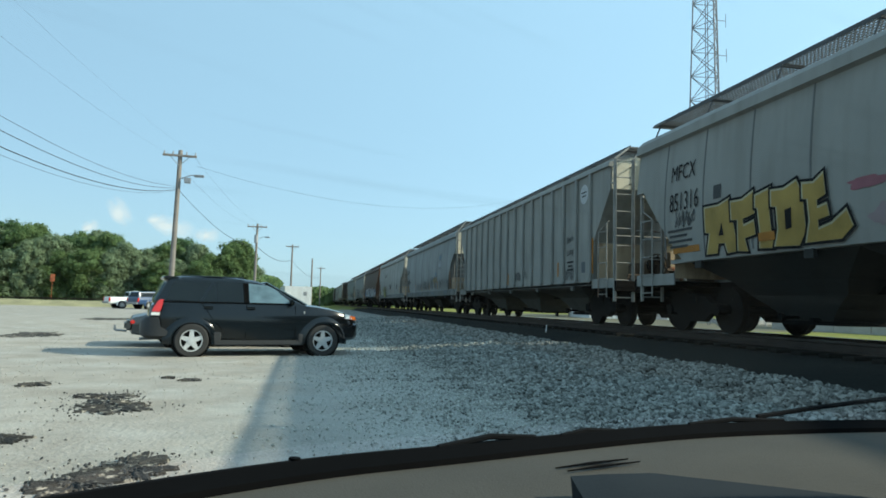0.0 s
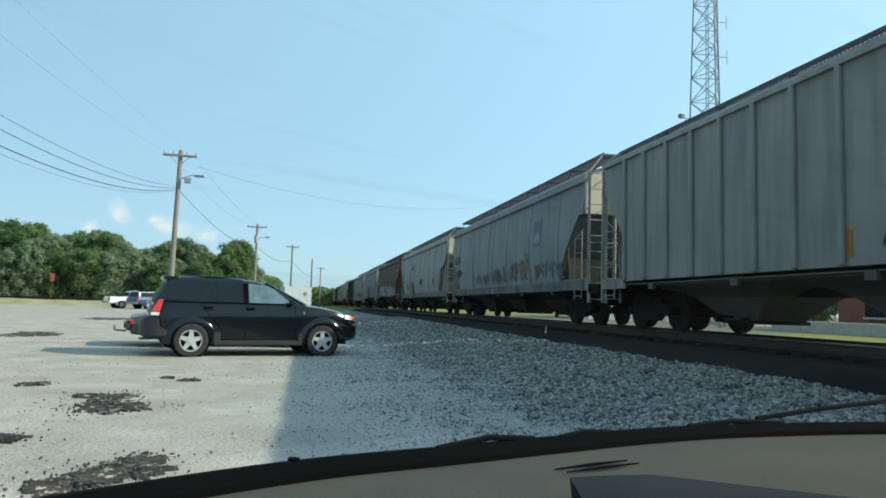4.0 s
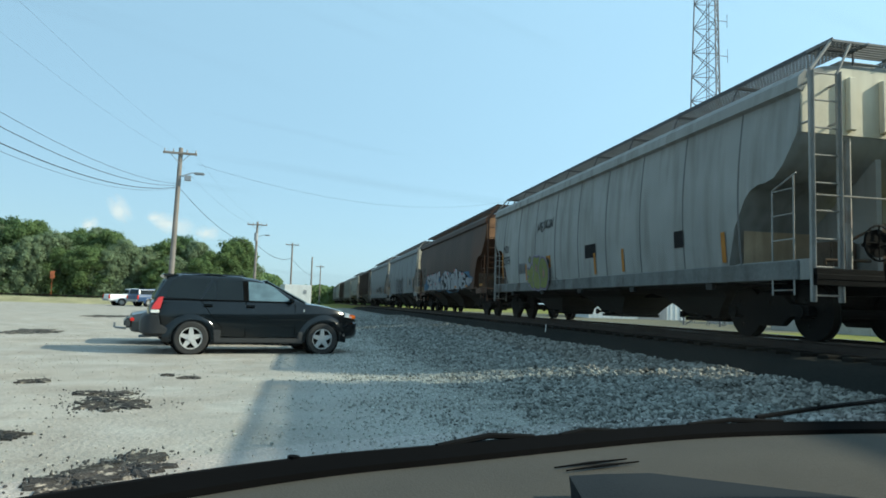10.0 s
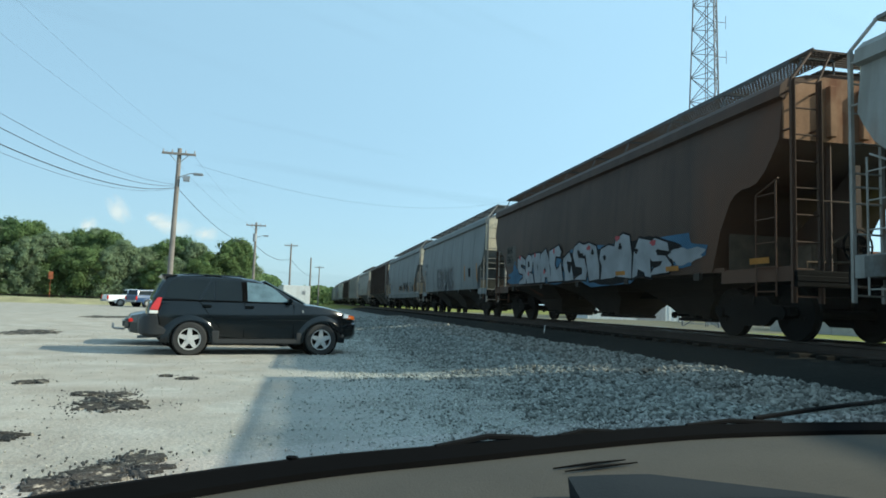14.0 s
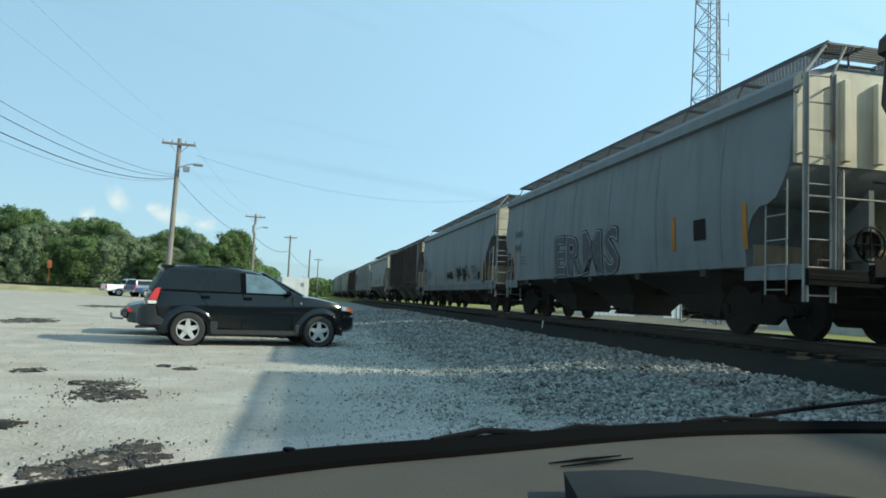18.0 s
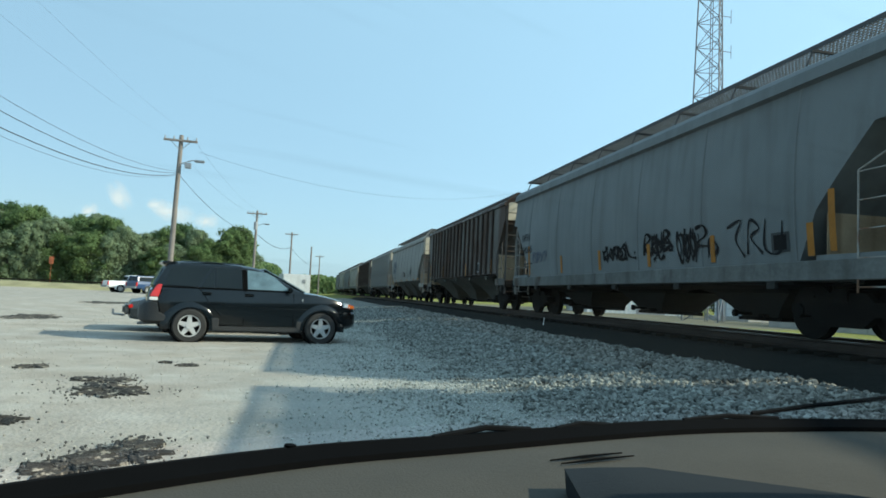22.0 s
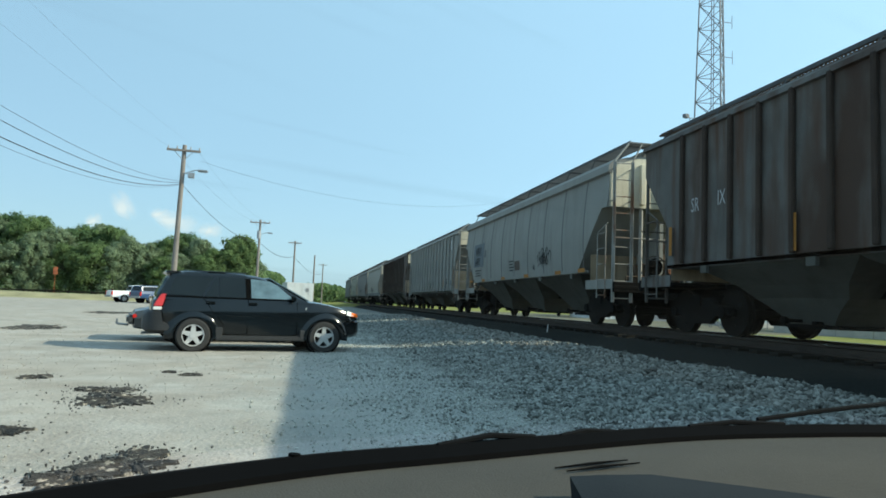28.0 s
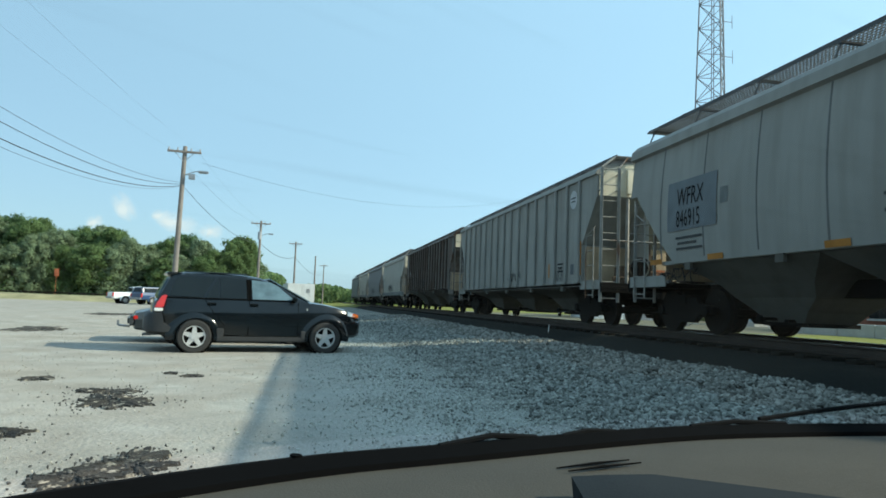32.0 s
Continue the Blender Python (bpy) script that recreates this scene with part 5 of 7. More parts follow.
# ---------------------------------------------------------------- road vehicles
def wheel(parent, x, y, r, rim_mat, spokes=5, w=0.2):
    out = -1 if y < 0 else 1
    b = bmesh.new()
    prof = [(-w / 2, r * 0.66), (-w / 2, r * 0.93), (-w * 0.38, r), (w * 0.38, r), (w / 2, r * 0.93), (w / 2, r * 0.66)]
    k = 32
    rings = [[(p[1] * math.cos(2 * math.pi * q / k), p[0], p[1] * math.sin(2 * math.pi * q / k)) for p in prof] for q in range(k + 1)]
    loft(b, rings, caps=False)
    bmesh.ops.remove_doubles(b, verts=b.verts, dist=0.0005)
    wh = new("wheel")
    wh.parent = parent
    wh.matrix_basis = pose(x, y, r)
    part("tyre", b, M_TYRE, wh, smooth=True)
    b = bmesh.new()
    yo = out * w * 0.40
    rod(b, (0, -out * w * 0.3, 0), (0, out * w * 0.12, 0), r * 0.66, 28)
    part("brake_drum", b, M_BLACK, wh)
    b = bmesh.new()
    prof = [(yo + out * 0.012, r * 0.60), (yo + out * 0.012, r * 0.68), (yo - out * 0.05, r * 0.68), (yo - out * 0.05, r * 0.60)]
    rings = [[(p[1] * math.cos(2 * math.pi * q / k), p[0], p[1] * math.sin(2 * math.pi * q / k)) for p in prof] for q in range(k + 1)]
    loft(b, rings, caps=False)
    for q in range(spokes):
        a = 2 * math.pi * q / spokes + 0.3
        ca, sa = math.cos(a), math.sin(a)
        pts = []
        for u, v in ((0.10, -0.17), (0.62, -0.10), (0.62, 0.10), (0.10, 0.17)):
            pts.append((r * (u * ca - v * sa), yo, r * (u * sa + v * ca)))
        plate(b, pts, (0, -out * 0.03, 0))
    rod(b, (0, yo - out * 0.04, 0), (0, yo + out * 0.015, 0), r * 0.2, 16)
    part("rim", b, rim_mat, wh)
    return wh


def arch(parent, x, y, r, material, flare=0.12):
    """Wheel-arch cladding and the dark well behind the tyre."""
    out = -1 if y < 0 else 1
    b = bmesh.new()
    k = 16
    outer = [(x + (r + flare) * math.cos(math.pi * q / k * 1.08 - 0.12), y, r * 0.96 + (r + flare - 0.01) * math.sin(math.pi * q / k * 1.08 - 0.12)) for q in range(k + 1)]
    inner = [(x + (r + 0.035) * math.cos(math.pi * q / k * 1.08 - 0.12), y, r * 0.96 + (r + 0.03) * math.sin(math.pi * q / k * 1.08 - 0.12)) for q in range(k + 1)]
    rings = []
    for (ox, oy, oz), (ix, iy, iz) in zip(outer, inner):
        f = lambda t, d: (ox + (ix - ox) * t, y + out * d, oz + (iz - oz) * t)
        rings.append([f(-0.35, -0.02), f(0.05, 0.022), f(0.45, 0.042), f(0.9, 0.045), f(1.0, 0.03), f(1.0, -0.05)])
    loft(b, rings)
    bmesh.ops.remove_doubles(b, verts=b.verts, dist=0.0005)
    part("wheel_arch", b, material, parent, smooth=True)
    b = bmesh.new()
    rod(b, (x, y - out * 0.3, r * 0.98), (x, y + out * 0.008, r * 0.98), r + 0.045, 28)
    part("wheel_well", b, M_RUBBER, parent)


def car_ring(x, zb, zt, hw, crown=0.02):
    half = [(hw * 0.75, zb), (hw * 0.97, zb + 0.05), (hw, zb + 0.22), (hw * 1.01, zb + (zt - zb) * 0.55), (hw * 0.985, zt - 0.10), (hw * 0.93, zt - 0.015), (hw * 0.6, zt + crown)]
    return [(x, -y, z) for y, z in half] + [(x, y, z) for y, z in reversed(half)]


def cabin_ring(x, z0, zt, w0, w1):
    half = [(w0, z0), (w0 * 0.55 + w1 * 0.45, z0 + (zt - z0) * 0.5), (w1, max(z0 + 0.002, zt - 0.05)), (w1 * 0.86, max(z0 + 0.004, zt - 0.008)), (w1 * 0.4, max(z0 + 0.006, zt + 0.012))]
    return [(x, -y, z) for y, z in half] + [(x, y, z) for y, z in reversed(half)]


def side_panes(parent, spec, z0, z1, w0, w1, lift=0.012):
    """Side windows: polygons in x, z laid on the sloping cabin side, on both sides."""
    for s in (-1, 1):
        for name, pts, material in spec:
            b = bmesh.new()
            ring = [(x, s * (w0 + (w1 - w0) * (z - z0) / (z1 - z0) + lift), z) for x, z in pts]
            plate(b, ring, (0, -s * 0.006, 0))
            part(name, b, material, parent)


# opaque panes: a bluish reflection is put into their base colour
M_WINDOW_REFLECT = mat("blue_reflection_glass", (0.10, 0.16, 0.19), 0.05, vary=0.5, scale=4.0)


def suv(label, m):
    """Compact black SUV: x runs forward from the rear axle, the side that faces the lot is -y."""
    car = thing("suv", label, "car", m, "parked cars")
    st = [(-0.82, 0.50, 0.86, 0.60), (-0.78, 0.42, 1.02, 0.74), (-0.68, 0.38, 1.09, 0.83), (-0.4, 0.36, 1.11, 0.872), (0.2, 0.34, 1.11, 0.888), (1.0, 0.30, 1.10, 0.89), (1.8, 0.30, 1.09, 0.885), (2.25, 0.32, 1.08, 0.878), (2.55, 0.32, 1.055, 0.87), (2.85, 0.32, 1.005, 0.85), (3.15, 0.35, 0.935, 0.815), (3.36, 0.38, 0.85, 0.735), (3.50, 0.42, 0.74, 0.58)]
    b = bmesh.new()
    loft(b, [car_ring(*s) for s in st])
    part("body", b, M_CARBLACK, car, "glossy black bodywork", smooth=True)
    cab = [(-0.74, 1.06, 1.10), (-0.64, 1.06, 1.30), (-0.55, 1.06, 1.49), (-0.46, 1.06, 1.585), (-0.25, 1.06, 1.615), (0.4, 1.06, 1.625), (0.9, 1.06, 1.61), (1.25, 1.05, 1.575), (1.5, 1.05, 1.50), (1.75, 1.05, 1.385), (2.05, 1.05, 1.20), (2.36, 1.05, 1.06)]
    b = bmesh.new()
    loft(b, [cabin_ring(x, z0 - 0.03, zt, 0.85, 0.85 - 0.16 * (zt - z0) / 0.57) for x, z0, zt in cab])
    part("cabin", b, M_CARBLACK, car, smooth=True)
    side_panes(car, [
        ("window", [(1.09, 1.11), (2.00, 1.10), (1.84, 1.22), (1.62, 1.40), (1.46, 1.475), (1.07, 1.51)], M_WINDOW_REFLECT),
        ("window", [(0.45, 1.11), (0.98, 1.11), (0.95, 1.515), (0.44, 1.52)], M_DARKGLASS),
        ("window", [(0.17, 1.11), (0.42, 1.11), (0.41, 1.52), (0.395, 1.52)], M_DARKGLASS),
        ("window", [(-0.52, 1.13), (0.10, 1.11), (0.33, 1.52), (-0.36, 1.505), (-0.43, 1.44)], M_DARKGLASS)], 1.05, 1.62, 0.85, 0.695)
    for s in (-1, 1):
        # rubber runs below the panes and the pillar trim between the doors
        b = bmesh.new()
        box(b, (0.72, s * 0.852, 1.098), (2.6, 0.02, 0.022))
        part("window_seal", b, M_RUBBER, car)
        b = bmesh.new()
        plate(b, [(0.985, s * 0.85, 1.11), (1.08, s * 0.85, 1.11), (1.06, s * 0.735, 1.51), (0.96, s * 0.735, 1.515)], (0, -s * 0.01, 0))
        part("pillar_trim", b, M_RUBBER, car)
    b = bmesh.new()
    plate(b, [(2.32, -0.72, 1.09), (2.32, 0.72, 1.09), (1.46, 0.58, 1.545), (1.46, -0.58, 1.545)], (0.012, 0, 0.016))
    part("windshield", b, M_WINDOW_REFLECT, car)
    b = bmesh.new()
    plate(b, [(-0.725, -0.70, 1.12), (-0.725, 0.70, 1.12), (-0.555, 0.60, 1.50), (-0.555, -0.60, 1.50)], (-0.015, 0, 0.006))
    part("rear_window", b, M_WINDOW_REFLECT, car)
    b = bmesh.new()
    rings = []
    for y, k in ((-0.64, 0.6), (-0.60, 0.95), (-0.3, 1.0), (0.3, 1.0), (0.60, 0.95), (0.64, 0.6)):
        rings.append([(-0.30, y, 1.60), (-0.30 - 0.28 * k, y, 1.61), (-0.30 - 0.31 * k, y, 1.58), (-0.30 - 0.25 * k, y, 1.545), (-0.30, y, 1.555)])
    loft(b, rings)
    part("spoiler", b, M_CARBLACK, car, smooth=True)
    for s in (-1, 1):
        b = bmesh.new()
        rod(b, (-0.25, s * 0.60, 1.628), (1.0, s * 0.60, 1.622), 0.013, 8)
        part("roof_rack_rail", b, M_CARBLACK, car)
        # lamps
        b = bmesh.new()
        plate(b, [(-0.79, s * 0.885, 0.885), (-0.625, s * 0.885, 0.885), (-0.58, s * 0.872, 1.06), (-0.555, s * 0.862, 1.14), (-0.65, s * 0.855, 1.135), (-0.73, s * 0.86, 1.02)], (0, -s * 0.24, 0))
        tidy(b, 0.015)
        part("tail_lamp", b, M_REDLENS, car, "red tail lamp")
        b = bmesh.new()
        plate(b, [(-0.79, s * 0.883, 0.815), (-0.635, s * 0.883, 0.815), (-0.625, s * 0.884, 0.88), (-0.79, s * 0.884, 0.88)], (0, -s * 0.22, 0))
        tidy(b, 0.01)
        part("reversing_lamp", b, M_CLEARLENS, car)
        b = bmesh.new()
        loft(b, [[(3.14, s * 0.74, 0.80), (3.36, s * 0.66, 0.77), (3.36, s * 0.62, 0.86), (3.16, s * 0.70, 0.91)], [(3.17, s * 0.84, 0.81), (3.33, s * 0.785, 0.79), (3.32, s * 0.755, 0.875), (3.18, s * 0.80, 0.905)]])
        part("headlamp", b, M_CLEARLENS, car)
        b = bmesh.new()
        loft(b, [[(3.26, s * 0.72, 0.79), (3.42, s * 0.62, 0.77), (3.42, s * 0.60, 0.83), (3.27, s * 0.70, 0.86)], [(3.285, s * 0.81, 0.79), (3.46, s * 0.695, 0.765), (3.445, s * 0.675, 0.845), (3.295, s * 0.78, 0.87)]])
        part("turn_signal", b, M_AMBER, car, "amber turn signal")
        # grey cladding along the sill and flaps beside the arches
        b = bmesh.new()
        box(b, (1.33, s * 0.878, 0.285), (1.85, 0.06, 0.11))
        tidy(b, 0.02)
        part("sill_cladding", b, M_CLAD, car, "grey plastic sill cladding")
        for x, top in ((0.47, 0.50), (2.20, 0.47)):
            b = bmesh.new()
            box(b, (x, s * 0.888, (0.27 + top) / 2), (0.15, 0.05, top - 0.27))
            tidy(b, 0.015, 1)
            part("mud_flap", b, M_CLAD, car, "grey plastic flap beside the wheel")
        b = bmesh.new()
        loft(b, [[(1.90, s * 0.85, 1.09), (1.90, s * 0.99, 1.08), (1.90, s * 0.99, 1.20), (1.90, s * 0.86, 1.19)], [(2.00, s * 0.85, 1.09), (2.02, s * 0.97, 1.09), (2.01, s * 0.97, 1.18), (1.99, s * 0.86, 1.17)]])
        tidy(b, 0.025)
        part("door_mirror", b, M_CARBLACK, car)
        for x in (0.28, 1.12):
            b = bmesh.new()
            box(b, (x, s * 0.888, 0.985), (0.17, 0.008, 0.06))
            tidy(b, 0.005, 1)
            grip = part("handle_recess", b, M_RUBBER, car)
            b = bmesh.new()
            box(b, (x, s * 0.902, 0.985), (0.18, 0.022, 0.03))
            tidy(b, 0.008)
            part("door_handle", b, M_CARBLACK, grip)
        for pts in (((1.03, 0.36), (1.03, 1.09)), ((2.06, 0.36), (2.05, 1.06)), ((0.56, 0.55), (0.34, 0.80), (0.14, 1.09))):
            b = bmesh.new()
            for p, q in zip(pts, pts[1:]):
                rod(b, (p[0], s * 0.892, p[1]), (q[0], s * (0.892 if q[1] < 1.0 else 0.868), q[1]), 0.006, 5)
            part("door_seam", b, M_RUBBER, car)
        # pressed crease that runs down across the front door
        b = bmesh.new()
        rod(b, (1.10, s * 0.884, 0.78), (1.85, s * 0.886, 0.565), 0.012, 6)
        rod(b, (1.85, s * 0.886, 0.565), (2.15, s * 0.882, 0.56), 0.010, 6)
        part("door_crease", b, M_CARBLACK, car)
        b = bmesh.new()
        box(b, (2.24, s * 0.884, 0.925), (0.022, 0.012, 0.055))
        tidy(b, 0.004, 1)
        part("fender_badge", b, M_RIM, car, "small bright badge")
        for x in (-0.02, 2.65):
            arch(car, x, s * 0.872, 0.33, M_CARBLACK, 0.17)
            wheel(car, x, s * 0.84, 0.33, M_RIM)
    # bumpers
    b = bmesh.new()
    rings = []
    for x, w, lo, hi in ((-0.36, 0.895, 0.36, 0.50), (-0.48, 0.897, 0.36, 0.54), (-0.60, 0.897, 0.355, 0.60), (-0.64, 0.895, 0.355, 0.80), (-0.76, 0.875, 0.36, 0.81), (-0.87, 0.80, 0.37, 0.78), (-0.95, 0.62, 0.42, 0.70)):
        rings.append([(x, -w * 0.9, lo), (x, -w, lo + 0.06), (x, -w, hi - 0.03), (x, -w * 0.93, hi), (x, w * 0.93, hi), (x, w, hi - 0.03), (x, w, lo + 0.06), (x, w * 0.9, lo)])
    loft(b, rings)
    part("rear_bumper", b, M_CLAD, car, "grey plastic rear bumper", smooth=True)
    b = bmesh.new()
    rings = []
    for x, w, lo, hi in ((3.08, 0.868, 0.36, 0.62), (3.18, 0.86, 0.33, 0.66), (3.34, 0.80, 0.34, 0.70), (3.48, 0.66, 0.38, 0.70), (3.56, 0.44, 0.42, 0.66)):
        rings.append([(x, -w * 0.9, lo), (x, -w, lo + 0.06), (x, -w, hi - 0.04), (x, -w * 0.92, hi), (x, w * 0.92, hi), (x, w, hi - 0.04), (x, w, lo + 0.06), (x, w * 0.9, lo)])
    loft(b, rings)
    part("front_bumper", b, M_CARBLACK, car, smooth=True)
    b = bmesh.new()
    rod(b, (-0.3, 0.3, 0.33), (-0.95, 0.3, 0.30), 0.03, 8)
    part("exhaust_pipe", b, M_GALV, car)
    return car


def pickup(label, m, paint, shell=False):
    car = thing("pickup_truck", label, "pickup truck", m, "parked cars")
    st = [(-1.25, 0.55, 1.10, 0.85), (-1.15, 0.50, 1.18, 0.93), (0, 0.48, 1.20, 0.96), (1.4, 0.46, 1.20, 0.97), (2.6, 0.46, 1.18, 0.97), (3.6, 0.48, 1.16, 0.95), (4.3, 0.52, 1.06, 0.88), (4.5, 0.58, 0.92, 0.78)]
    b = bmesh.new()
    loft(b, [car_ring(*s) for s in st])
    part("body", b, paint, car, smooth=True)
    b = bmesh.new()
    x0 = -1.15 if shell else 0.75
    loft(b, [cabin_ring(x, 1.16, zt, 0.88, 0.88 - 0.18 * (zt - 1.16) / 0.68) for x, zt in ((x0, 1.2), (x0 + 0.12, 1.78), (1.6, 1.86), (2.3, 1.82), (2.65, 1.55), (3.05, 1.2))])
    part("cabin", b, paint, car, smooth=True)
    spec = [("window", [(0.98, 1.24), (1.58, 1.24), (1.58, 1.72), (1.02, 1.70)], M_DARKGLASS), ("window", [(1.68, 1.24), (2.75, 1.24), (2.32, 1.70), (1.68, 1.72)], M_DARKGLASS)]
    if shell:
        spec.append(("window", [(-0.95, 1.26), (0.85, 1.26), (0.85, 1.70), (-0.92, 1.68)], M_DARKGLASS))
    side_panes(car, spec, 1.16, 1.84, 0.88, 0.70)
    b = bmesh.new()
    plate(b, [(x0 - 0.01, -0.62, 1.30), (x0 - 0.01, 0.62, 1.30), (x0 + 0.08, 0.56, 1.70), (x0 + 0.08, -0.56, 1.70)], (-0.02, 0, 0))
    part("rear_window", b, M_DARKGLASS, car)
    for s in (-1, 1):
        b = bmesh.new()
        box(b, (-1.22, s * 0.84, 0.95), (0.12, 0.16, 0.40))
        part("tail_lamp", b, M_REDLENS, car, "red tail lamp")
        for x in (0, 3.55):
            arch(car, x, s * 0.965, 0.40, paint)
            wheel(car, x, s * 0.90, 0.40, M_RIM, 6, 0.24)
    b = bmesh.new()
    box(b, (-1.33, 0, 0.62), (0.14, 1.8, 0.2))
    tidy(b, 0.03)
    part("rear_bumper", b, M_GALV, car, "chromed rear bumper")
    return car


def sedan(label, m, paint):
    car = thing("sedan", label, "car", m, "parked cars")
    st = [(-1.0, 0.38, 0.60, 0.62), (-0.94, 0.30, 0.70, 0.76), (-0.6, 0.25, 0.78, 0.84), (0.3, 0.22, 0.88, 0.87), (1.8, 0.22, 0.92, 0.87), (2.7, 0.28, 0.88, 0.84), (3.3, 0.32, 0.76, 0.72), (3.5, 0.4, 0.62, 0.55)]
    b = bmesh.new()
    loft(b, [car_ring(*s) for s in st])
    part("body", b, paint, car, smooth=True)
    b = bmesh.new()
    loft(b, [cabin_ring(x, 0.94, zt, 0.80, 0.80 - 0.2 * (zt - 0.94) / 0.5) for x, zt in ((-0.5, 0.98), (0.1, 1.34), (0.6, 1.43), (1.2, 1.42), (1.7, 1.22), (2.2, 0.97))])
    part("cabin", b, M_DARKGLASS, car, smooth=True)
    for s in (-1, 1):
        b = bmesh.new()
        box(b, (-0.93, s * 0.62, 0.58), (0.12, 0.3, 0.10))
        tidy(b, 0.02)
        part("tail_lamp", b, M_REDLENS, car, "red tail lamp")
        for x in (0, 2.7):
            arch(car, x, s * 0.86, 0.31, paint)
            wheel(car, x, s * 0.80, 0.31, M_RIM)
    b = bmesh.new()
    box(b, (-1.02, 0, 0.5), (0.18, 1.5, 0.22))
    tidy(b, 0.05)
    part("rear_bumper", b, paint, car)
    b = bmesh.new()
    rod(b, (-1.05, -0.3, 0.36), (-1.30, -0.3, 0.38), 0.025, 8)
    box(b, (-1.31, -0.3, 0.44), (0.05, 0.05, 0.12))
    part("tow_hitch", b, M_GALV, car)
    return car


SUV_TURN = 13.7
c13, s13 = math.cos(radians(SUV_TURN)), math.sin(radians(SUV_TURN))
suv("glossy black compact SUV parked on the gravel lot", pose(-2.19 - s13 * 0.84, 14.5 + c13 * 0.84, 0, 0, 0, SUV_TURN))
sedan("dark grey sedan parked behind the black SUV", pose(-3.2, 18.1, 0, 0, 0, SUV_TURN), M_SILVER)
pickup("white pickup truck parked at the lot's far edge", pose(-19.25, 77.5, 0, 0, 0, 33), M_WHITECAR)
pickup("blue pickup truck with a camper shell", pose(-16.5, 76.0, 0, 0, 0, 48), M_BLUECAR, True)
pickup("white van-bodied truck behind the blue pickup", pose(-16.0, 80.5, 0, 0, 0, 40), M_WHITECAR, True)

# ---------------------------------------------------------------- poles, lamp, wires, tower
def pole(label, x, y, height, arm=2.4, lean=0.0, lamp=False, gear=False):
    p = thing("utility_pole", label, "utility pole", pose(x, y, -0.1, 0, lean, 0), "utility poles")
    b = bmesh.new()
    rod(b, (0, 0, 0), (0, 0, height), 0.17, 14, 0.12)
    part("shaft", b, M_WOODPOLE, p, smooth=True)
    if arm:
        b = bmesh.new()
        box(b, (0, -0.15, height - 0.35), (arm, 0.10, 0.13))
        tidy(b, 0.01, 1)
        cr = part("crossarm", b, M_WOODPOLE, p)
        for u in (-0.46, -0.2, 0.2, 0.46):
            b = bmesh.new()
            rod(b, (arm * u, -0.15, height - 0.29), (arm * u, -0.15, height - 0.10), 0.05, 8, 0.03)
            part("insulator", b, M_GALV, cr)
        for s in (-1, 1):
            b = bmesh.new()
            rod(b, (s * arm * 0.3, -0.12, height - 0.36), (0, -0.12, height - 0.95), 0.02, 5)
            part("arm_brace", b, M_GALV, p)
    if gear:
        b = bmesh.new()
        rod(b, (-0.05, -0.32, height - 2.2), (-0.05, -0.32, height - 1.3), 0.22, 14)
        part("transformer", b, M_GALV, p)
    if lamp:
        b = bmesh.new()
        rod(b, (0, -0.1, height - 1.75), (0.75, -0.1, height - 1.45), 0.03, 6)
        rod(b, (0.75, -0.1, height - 1.45), (1.0, -0.1, height - 1.45), 0.03, 6)
        arm_ob = part("lamp_arm", b, M_GALV, p)
        b = bmesh.new()
        box(b, (1.15, -0.1, height - 1.48), (0.6, 0.28, 0.14))
        tidy(b, 0.05)
        part("lamp_head", b, M_GALV, arm_ob)
    return p


pole("leaning weathered wooden utility pole with a lamp arm", -7.72, 42.0, 10.0, 1.9, 0.9, lamp=True)
pole("weathered wooden utility pole with crossarm and transformer", -5.72, 80.0, 10.0, 2.2, 0.3, lamp=True, gear=True)
pole("distant wooden utility pole with a crossarm", -2.26, 108.0, 10.1, 2.0)
pole("plain thin wooden pole beside the far track", 0.94, 120.0, 8.8, 0)
pole("distant wooden utility pole with a crossarm", 3.55, 175.0, 10.2, 2.2)
pole("wooden utility pole beside the lot", -9.6, 1.5, 10.0, 1.9)

b = bmesh.new()
rod(b, (0, 0, 0), (0.25, 0, -0.12), 0.02, 6)
box(b, (0.42, 0, -0.16), (0.34, 0.26, 0.3))
tidy(b, 0.06)
flood = new("floodlight", mesh_of(b, "floodlight", M_GALV))
flood.matrix_basis = pose(-7.48, 41.85, 8.25)
tagged(flood, "grey floodlight fixed to the leaning pole", "floodlight")


def wire(a, c, sag, r, label):
    b = bmesh.new()
    a, c = Vector(a), Vector(c)
    k = 24
    rings = []
    side = (c - a).cross(Vector((0, 0, 1))).normalized()
    for i in range(k + 1):
        u = i / k
        p = a.lerp(c, u) - Vector((0, 0, 4 * sag * u * (1 - u)))
        rings.append([p + side * r, p + Vector((0, 0, r)), p - side * r, p - Vector((0, 0, r))])
    loft(b, rings)
    return tagged(new("overhead_cable", mesh_of(b, "overhead_cable", M_WIRE)), label, "cable", "overhead cables")


